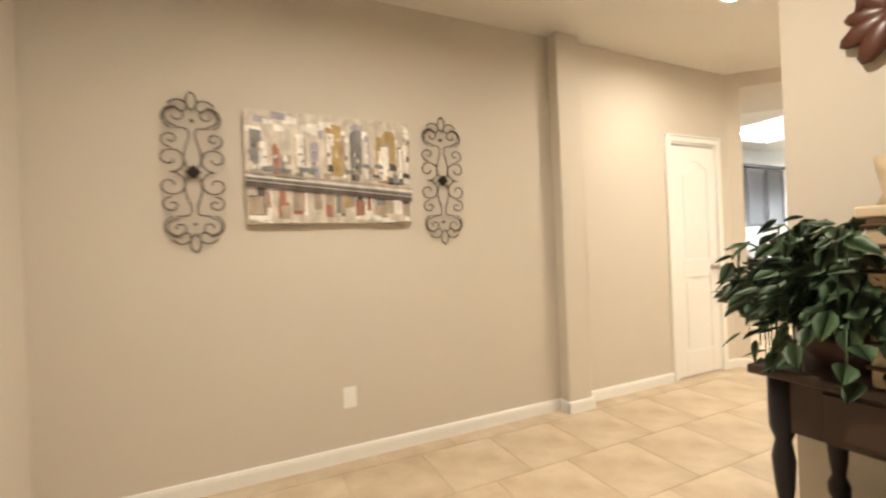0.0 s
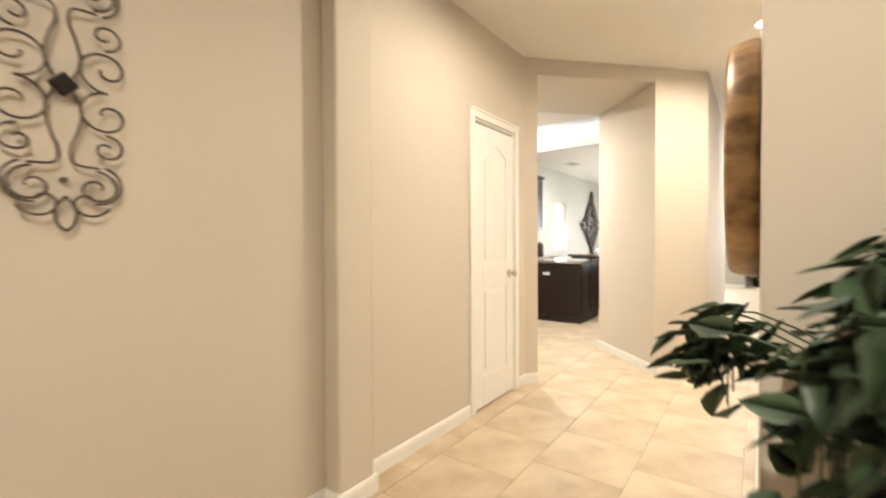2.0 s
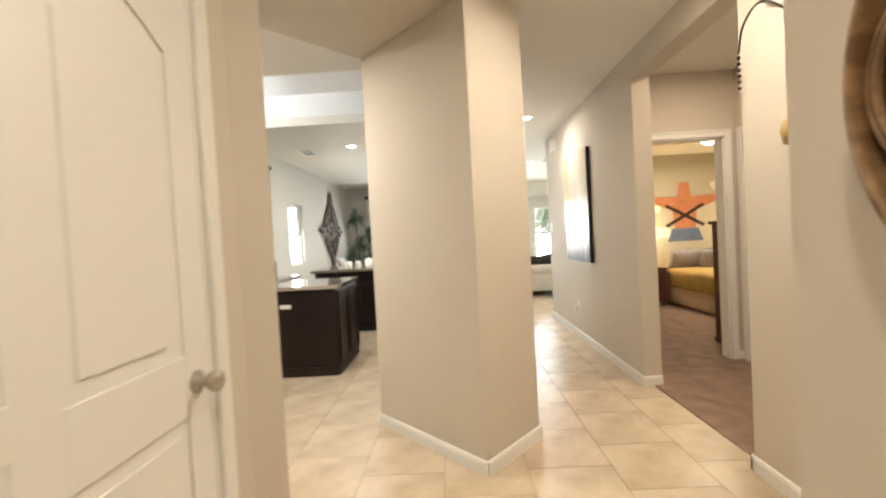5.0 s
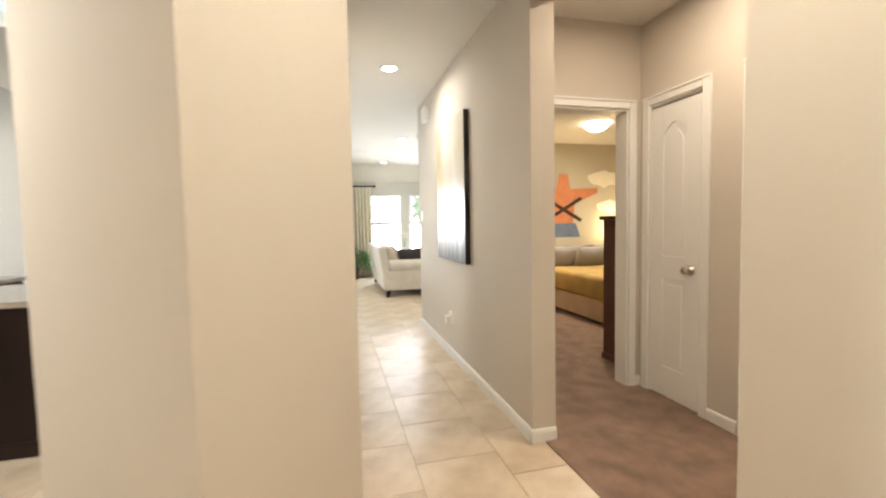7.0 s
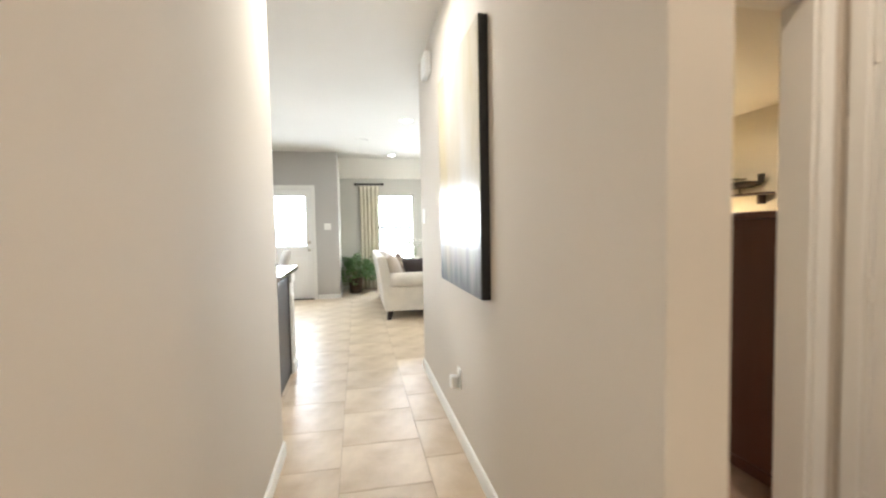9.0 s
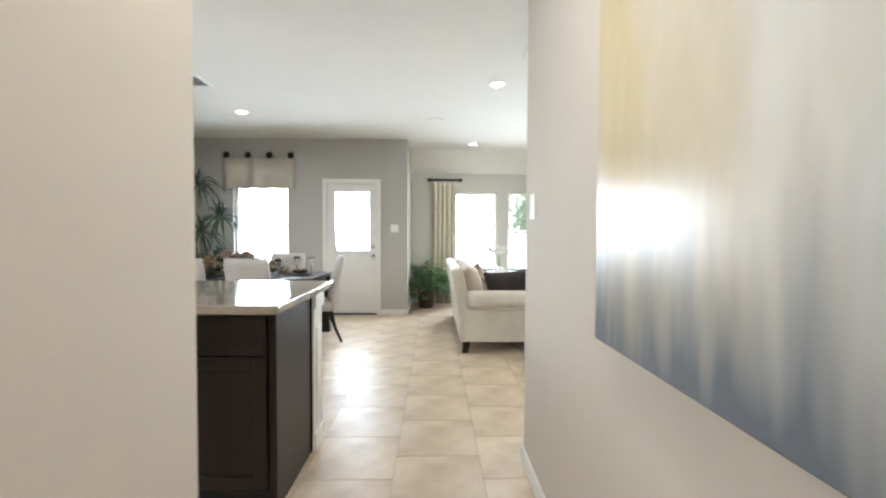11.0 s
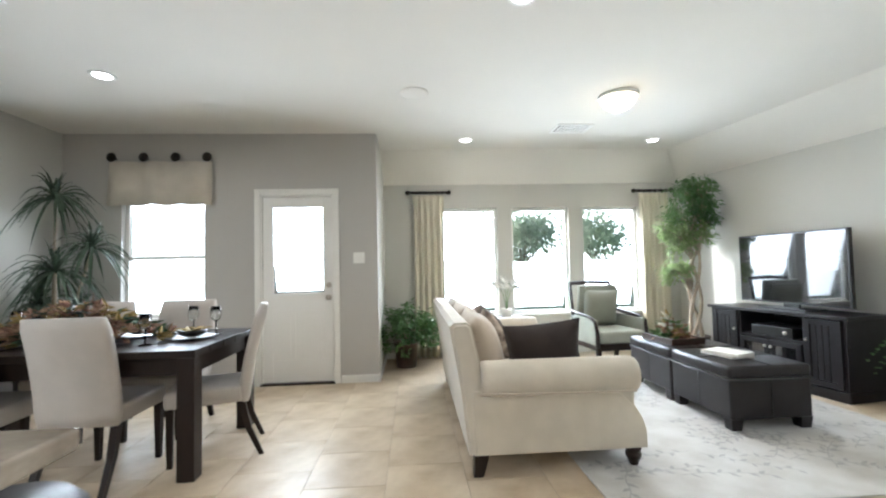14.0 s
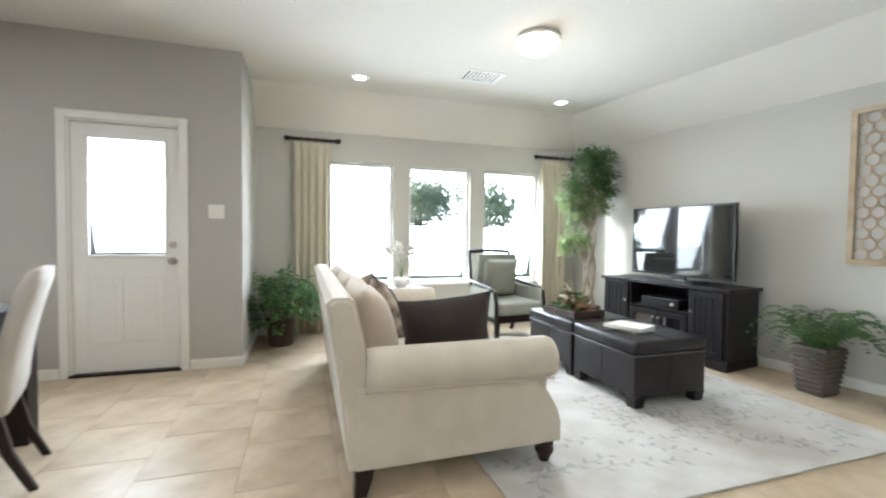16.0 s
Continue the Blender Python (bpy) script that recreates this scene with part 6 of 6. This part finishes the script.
for k in range(6):
    x0 = 6.18 + 0.52 * k
    if k == 2:
        rg = thing("kitchen_range", "black and steel range against the kitchen wall", "range", (x0, 4.30, 0))
        part("body", box(0.002, 0.03, 0, 0.518, 0.65, 0.90, 0.004), M_black, rg)
        part("oven_door", box(0.03, 0.0, 0.20, 0.49, 0.03, 0.74, 0.006), M_screen, rg)
        part("handle", add_tube(bm_new(), [(0.06, -0.03, 0.71), (0.46, -0.03, 0.71)], 0.01, 8), M_chrome, rg)
        mw = thing("microwave", "steel microwave above the range", "microwave", (x0, 4.56, 1.45))
        part("case", box(0.002, 0, 0, 0.518, 0.395, 0.40, 0.004), M_chrome, mw)
        part("window", box(0.03, -0.006, 0.06, 0.36, 0.0, 0.34, 0.003), M_screen, mw)
    else:
        cb = thing("base_cabinet", "espresso base cabinet along the kitchen wall", "cabinet", (x0, 4.34, 0), 0, "kitchen wall cabinets")
        part("body", box(0.001, 0.02, 0.09, 0.519, 0.615, 0.88), M_esp, cb)
        part("toe_kick", box(0.001, 0.08, 0, 0.519, 0.615, 0.09), M_black, cb)
        shaker("drawer", cb, 0.012, 0.508, 0.70, 0.865, 0.02, "x", -1)
        shaker("door", cb, 0.012, 0.508, 0.11, 0.69, 0.02, "x", -1)
    uc = thing("wall_cabinet", "espresso wall cabinet above the kitchen counter", "cabinet", (x0, 4.62, 1.38 if k != 2 else 1.86), 0, "kitchen wall cabinets above")
    h = 0.92 if k != 2 else 0.44
    part("body", box(0.001, 0.02, 0, 0.519, 0.335, h), M_esp, uc)
    shaker("door", uc, 0.012, 0.508, 0.012, h - 0.012, 0.02, "x", -1)
    part("crown", box(0.001, -0.03, h, 0.519, 0.335, h + 0.05, 0.006), M_esp, uc)
for a, b in ((6.18, 7.215), (7.745, 9.30)):
    wt = thing("kitchen_worktop", "polished granite worktop along the kitchen wall", "worktop", (a, 4.31, 0.882))
    part("slab", box(0, 0, 0, b - a, 0.645, 0.038, 0.006), M_granite, wt)
sp2 = thing("backsplash", "tan tiled backsplash above the worktop", "backsplash", (6.18, 4.942, 0.921))
tile_b = bpy.data.meshes.new("splash_tile")
tb = box(0.002, 0, 0.002, 0.148, 0.016, 0.073, 0.002, 1)
tb.to_mesh(tile_b)
tb.free()
tile_b.materials.append(M_backsplash)
for r in range(6):
    for k in range(21):
        ob = new("splash_tile", tile_b)
        ob.parent = sp2
        ob.location = (k * 0.15 - (0.075 if r % 2 else 0) + 0.04, 0, r * 0.075)

for k, (x, y, z, r, h, m, lab) in enumerate(((9.15, 4.62, 0.92, 0.07, 0.20, M_brown, "dark lidded canister on the kitchen worktop"), (8.98, 4.66, 0.92, 0.06, 0.28, M_brown, "tall dark lidded canister on the kitchen worktop"), (10.3, 3.9, 0.93, 0.045, 0.09, M_white, "white cup on the granite bar"), (10.25, 3.75, 0.93, 0.045, 0.09, M_white, "white cup on the granite bar"), (10.35, 3.6, 0.93, 0.05, 0.11, M_white, "white cup on the granite bar"))):
    j = thing("canister" if m is M_brown else "cup", lab, "canister" if m is M_brown else "cup", (x, y, z))
    bd2 = part("body", add_lathe(bm_new(), [(r * 0.85, 0), (r, h * 0.1), (r, h * 0.85), (r * 0.8, h), (r * 0.7, h), (0.001, h * 0.9)], 18), m, j)
    if m is M_brown:
        part("lid", add_lathe(bm_new(), [(r * 0.85, h), (r * 0.8, h + 0.02), (r * 0.2, h + 0.03), (r * 0.25, h + 0.05), (0.001, h + 0.055)], 18), m, j)
# glowing strips added out of view on the ledge to brighten the tray
cv = thing("cove_light", "added glowing strips, out of view, that brighten the ceiling tray", "cove light")
for a in ((TX0 + 0.02, TY0 + 0.1, TX0 + 0.05, TY1 - 0.1), (TX0 + 0.1, TY1 - 0.05, TX1 - 0.1, TY1 - 0.02)):
    part("strip", box(a[0], a[1], H + 0.101, a[2], a[3], H + 0.115), glow("tray_fill_glow", (0.93, 0.97, 1.0), 16.0), cv)

# ---- carved medallion on the dining wall ----
med = thing("wall_medallion", "large diamond-shaped carved dark wall medallion", "wall decor", (13.12, NORTH, 1.595))
med.scale = (1.03, 1, 1.07)
my = pose(0, 0, 0, 90, 0, 0)
bm = bm_new()
out = []
for i in range(128):
    a = 2 * math.pi * i / 128
    c, s = abs(math.cos(a)), abs(math.sin(a))
    r = 0.64 / (c + s) ** 0.86 * (1 + 0.045 * math.sin(a * 32))
    out.append((r * math.cos(a), r * math.sin(a)))
add_prism(bm, out, 0.006, 0.03)
bm.transform(my)
part("back_plate", bm, M_medal, med)


def med_disc(x, z, r):
    m = my @ Matrix.Translation((x, z, 0.03))
    d = part("rosette", add_lathe(bm_new(), [(r, 0), (r, 0.012), (r * 0.9, 0.022), (r * 0.78, 0.012), (r * 0.4, 0.014), (r * 0.22, 0.028), (0.001, 0.032)], 24, m), M_medal, med)
    pts = [m @ Vector((r * (0.82 - 0.7 * i / 20) * math.cos(i * 0.5 + x * 9), r * (0.82 - 0.7 * i / 20) * math.sin(i * 0.5 + x * 9), 0.022)) for i in range(21)]
    part("curl", add_tube(bm_new(), pts, r * 0.09, 6), M_medal, d)


for sx in (-1, 1):
    for sz in (-1, 1):
        for x, z, r in ((0.21, 0.21, 0.10), (0.36, 0.13, 0.10), (0.13, 0.36, 0.10), (0.33, 0.30, 0.055), (0.45, 0.18, 0.05), (0.19, 0.46, 0.05), (0.27, 0.38, 0.05), (0.40, 0.245, 0.04)):
            med_disc(sx * x, sz * z, r)
med_disc(0, 0, 0.15)
for k in range(8):
    a = k * math.pi / 4
    part("petal", add_ball(bm_new(), tuple(my @ Vector((0.085 * math.cos(a), 0.085 * math.sin(a), 0.05))), 0.022), M_medal, med)
for k in range(4):
    a = k * math.pi / 2
    q = my @ pose(0, 0, 0, 0, 0, math.degrees(a))
    bm = bm_new()
    add_tube(bm, [q @ Vector((u, 0, 0.05)) for u in (0.18, 0.34, 0.5)], 0.025, 8, 0.05)
    part("point_stem", bm, M_medal, med)
    bm = bm_new()
    add_ball(bm, (0.64, 0, 0.04), 1, 0.17, 0.062, 0.045, m=q)
    part("point_leaf", bm, M_medal, med)
    for s in (-1, 1):
        part("side_leaf", add_tube(bm_new(), [q @ Vector(p) for p in ((0.46, s * 0.03, 0.04), (0.56, s * 0.09, 0.045), (0.64, s * 0.115, 0.04), (0.67, s * 0.10, 0.035))], 0.035, 7, 0.012), M_medal, med)
    part("collar", add_tube(bm_new(), [q @ Vector((0.40, -0.06, 0.06)), q @ Vector((0.40, 0.06, 0.06))], 0.02, 7), M_medal, med)

# ---- framed panel on the television wall ----
px = 12.85
pa = thing("framed_fretwork", "pale framed fretwork wall panel", "wall decor", (px, S_A[1] - 0.1422 * (S_A[0] - px) + 0.004, 0.97), ang + 180)
FWD = 0.72
part("backing", box(0.03, -0.012, 0.03, FWD - 0.03, 0.0, 1.17), M_greyd, pa)
for a in ((0, 0, FWD, 0.04), (0, 1.16, FWD, 1.2), (0, 0.04, 0.04, 1.16), (FWD - 0.04, 0.04, FWD, 1.16)):
    part("frame", box(a[0], -0.035, a[1], a[2], 0.0, a[3], 0.004), M_candle, pa)
for r in range(14):
    for k in range(7):
        x, z = 0.08 + k * 0.092 + (0.046 if r % 2 else 0), 0.08 + r * 0.08
        if x < FWD - 0.06:
            part("fret_ring", add_tube(bm_new(), [(x + 0.046 * math.cos(i * math.pi / 5), -0.018, z + 0.046 * math.sin(i * math.pi / 5)) for i in range(11)], 0.006, 4), M_candle, pa)

# ---- bedroom ----
bed = thing("bed", "single bed with a gold cover and grey pillows", "bed", (9.20, -2.25, 0))
part("skirt", box(0.02, 0.02, 0.04, 1.93, 1.03, 0.34, 0.02), M_bedskirt, bed)
part("cover", box(0, 0, 0.30, 1.65, 1.06, 0.60, 0.06, 4), M_bed, bed, "rumpled gold bed cover", True)
part("mattress", box(1.5, 0.02, 0.34, 1.95, 1.03, 0.58, 0.05, 3), M_bedgrey, bed)
for k, (x, y, m, t) in enumerate(((1.74, 0.75, M_bedgrey, -60), (1.84, 0.45, M_blue, -68), (1.60, 0.35, M_bedgrey, -50))):
    ob = part("pillow", pillow(0.52, 0.36, 0.16), m, bed, "grey bed pillow" if m is M_bedgrey else "blue bed pillow", True)
    ob.matrix_basis = pose(x, y, 0.57, 0, 0, 90) @ pose(0, 0, 0, -24, 0, 0)
ns = thing("nightstand", "dark wooden nightstand beside the bed", "nightstand", (10.72, -1.12, 0))
part("body", box(0, 0, 0.08, 0.42, 0.44, 0.60, 0.004), M_cherry, ns)
part("top", box(-0.02, -0.02, 0.60, 0.44, 0.46, 0.625, 0.004), M_cherry, ns)
for z in (0.12, 0.36):
    dr = part("drawer", box(-0.014, 0.02, z, 0, 0.42, z + 0.21, 0.004), M_cherry, ns)
    part("knob", add_ball(bm_new(), (-0.026, 0.22, z + 0.1), 0.014), M_chrome, dr)
for x, y in ((0, 0), (0.37, 0), (0, 0.39), (0.37, 0.39)):
    part("leg", box(x, y, 0, x + 0.05, y + 0.05, 0.08), M_cherry, ns)


def table_lamp(x, y, z):
    root = thing("table_lamp", "lit table lamp with a warm drum shade", "lamp", (x, y, z), 0, "bedroom lamps")
    part("base", add_lathe(bm_new(), [(0.07, 0), (0.07, 0.02), (0.03, 0.04), (0.055, 0.12), (0.03, 0.2), (0.012, 0.26)], 18), M_iron, root)
    part("shade", add_lathe(bm_new(), [(0.13, 0.25), (0.10, 0.46), (0.097, 0.46), (0.127, 0.25)], 24), M_shade, root, "glowing cream shade")
    l = bpy.data.lights.new("lamp", "POINT")
    l.energy, l.color, l.shadow_soft_size = 9, (1.0, 0.74, 0.40), 0.05
    ob = new("lamp", l)
    ob.location = (x, y, z + 0.52)


table_lamp(10.93, -0.92, 0.626)
table_lamp(10.93, -2.62, 0.626)
ns2 = copy_thing(ns, pose(10.72, -2.85, 0))
drs = thing("tall_dresser", "tall cherry-brown dresser just inside the bedroom", "dresser", (7.95, -1.45, 0))
part("body", box(0, 0, 0.06, 0.50, 0.93, 1.28, 0.004), M_cherry, drs)
part("top", box(0, -0.02, 1.28, 0.53, 0.955, 1.315, 0.006), M_cherry, drs)
for k in range(5):
    dr = part("drawer", box(0.50, 0.03, 0.09 + 0.235 * k, 0.516, 0.90, 0.31 + 0.235 * k, 0.004), M_cherry, drs)
    for y in (0.25, 0.68):
        part("knob", add_ball(bm_new(), (0.53, y, 0.20 + 0.235 * k), 0.014), M_iron, dr)
part("plinth", box(0.0, -0.01, 0, 0.51, 0.94, 0.06, 0.004), M_cherry, drs)
mu = thing("cloud_mural", "wall mural of an orange plane among pale clouds", "mural", (11.176, -1.70, 0))


def flat_poly(name, pts, material, d, label=""):
    bm = bm_new()
    a = [bm.verts.new((-d, y, z)) for y, z in pts]
    b = [bm.verts.new((0.0, y, z)) for y, z in pts]
    bm.faces.new(a)
    for i in range(len(pts)):
        bm.faces.new((a[i], a[(i + 1) % len(pts)], b[(i + 1) % len(pts)], b[i]))
    bmesh.ops.recalc_face_normals(bm, faces=bm.faces[:])
    part(name, bm, material, mu, label)


flat_poly("plane_shape", [(-0.62, 1.72), (-0.2, 1.55), (-0.16, 1.05), (0.16, 1.05), (0.2, 1.55), (0.62, 1.72), (0.62, 1.80), (0.12, 1.78), (0.08, 2.02), (-0.08, 2.02), (-0.12, 1.78), (-0.62, 1.80)], M_orange, 0.006, "orange plane shape")
flat_poly("lower_shape", [(-0.30, 1.02), (0.30, 1.02), (0.22, 1.24), (-0.22, 1.24)], M_blue, 0.009)
flat_poly("propeller", [(-0.34, 1.30), (-0.30, 1.26), (0.34, 1.62), (0.30, 1.66)], M_brown, 0.012)
flat_poly("propeller", [(0.34, 1.30), (0.30, 1.26), (-0.34, 1.62), (-0.30, 1.66)], M_brown, 0.014)
for y, z, w in ((-0.75, 1.95, 0.30), (0.66, 1.62, 0.28), (-0.85, 1.50, 0.24), (0.85, 2.05, 0.20), (0.5, 1.18, 0.26)):
    flat_poly("cloud", [(y + w * math.cos(i * 0.3927) * (1 + 0.14 * math.sin(i * 2.1)), z + 0.42 * w * math.sin(i * 0.3927) * (1 + 0.2 * math.sin(i * 3.3))) for i in range(16)], M_cloud, 0.003)
sh = thing("wall_shelf", "small dark wall shelf with a model plane", "shelf", (10.30, -2.978, 1.56))
part("board", box(0, 0, 0, 0.7, 0.14, 0.025, 0.003), M_brown, sh)
part("bracket", box(0.10, 0, -0.10, 0.12, 0.10, 0.0), M_brown, sh)
part("bracket", box(0.58, 0, -0.10, 0.60, 0.10, 0.0), M_brown, sh)
mp2 = thing("model_plane", "dark metal model biplane on the wall shelf", "toy", (10.65, -2.90, 1.585))
part("fuselage", add_ball(bm_new(), (0, 0, 0.10), 1, 0.28, 0.032, 0.045), M_iron, mp2)
part("wing", box(-0.02, -0.06, 0.075, 0.10, 0.24, 0.083, 0.003), M_iron, mp2)
part("wing", box(-0.04, -0.06, 0.165, 0.10, 0.24, 0.173, 0.003), M_iron, mp2)
for y in (-0.03, 0.09, 0.21):
    part("strut", add_tube(bm_new(), [(0.0, y, 0.08), (-0.01, y, 0.17)], 0.005, 6), M_iron, mp2)
part("tail_fin", box(-0.30, -0.004, 0.10, -0.22, 0.004, 0.20, 0.003), M_iron, mp2)
part("propeller", box(0.275, -0.008, 0.02, 0.283, 0.008, 0.18, 0.003), M_brown, mp2)
part("stand", add_lathe(bm_new(), [(0.04, 0), (0.012, 0.01), (0.006, 0.07)], 10), M_iron, mp2)


# ---- floor tiles ----
T = 0.457
tile_bm = add_box(bm_new(), 0.0016, 0.0016, -0.012, T - 0.0016, T - 0.0016, 0.0)
tile_me = bpy.data.meshes.new("tile")
bmesh.ops.bevel(tile_bm, geom=[e for e in tile_bm.edges if all(v.co.z > -0.001 for v in e.verts)], offset=0.0015, segments=1, affect="EDGES")
tile_bm.to_mesh(tile_me)
tile_bm.free()
tile_me.materials.append(M_tile)
floor = thing("floor", "beige travertine-look floor tiles in running bond", "floor")
floor["kind"] = "structure"
rest_v, rest_f = [], []
count = 0
for j in range(-8, 12):
    for i in range(-2, 36):
        x, y = i * T + (0.5 * T if j % 2 else 0.0) - 0.1, j * T + 0.12
        if x > 15.9 or x < -0.05 or y > 4.9 or (x < 4.9 and y > 2.9) or (x < 10.2 and y + T < -2.2) or (5.3 < x < 10.2 and y < 0.3) or (3.0 < x < 5.0 and y + T < 1.2):
            continue
        near = count < 300 and 1.9 < x < 14.3 and 0.2 < y < 3.4 and not (y > 2.8 and x < 5.4)
        if near:
            ob = new("tile", tile_me)
            ob.location = (x, y, 0)
            ob.parent = floor
            count += 1
        else:
            k = len(rest_v)
            g = 0.0016
            rest_v += [(x + g, y + g, -0.012), (x + T - g, y + g, -0.012), (x + T - g, y + T - g, -0.012), (x + g, y + T - g, -0.012),
                       (x + g, y + g, 0), (x + T - g, y + g, 0), (x + T - g, y + T - g, 0), (x + g, y + T - g, 0)]
            rest_f += [tuple(k + q for q in f) for f in ((4, 5, 6, 7), (0, 1, 5, 4), (1, 2, 6, 5), (2, 3, 7, 6), (3, 0, 4, 7))]
me = bpy.data.meshes.new("tile_field")
me.from_pydata(rest_v, [], rest_f)
me.materials.append(M_tile2)
tf = new("tile_field", me)
tf.parent = floor
tf["kind"] = "stuff"
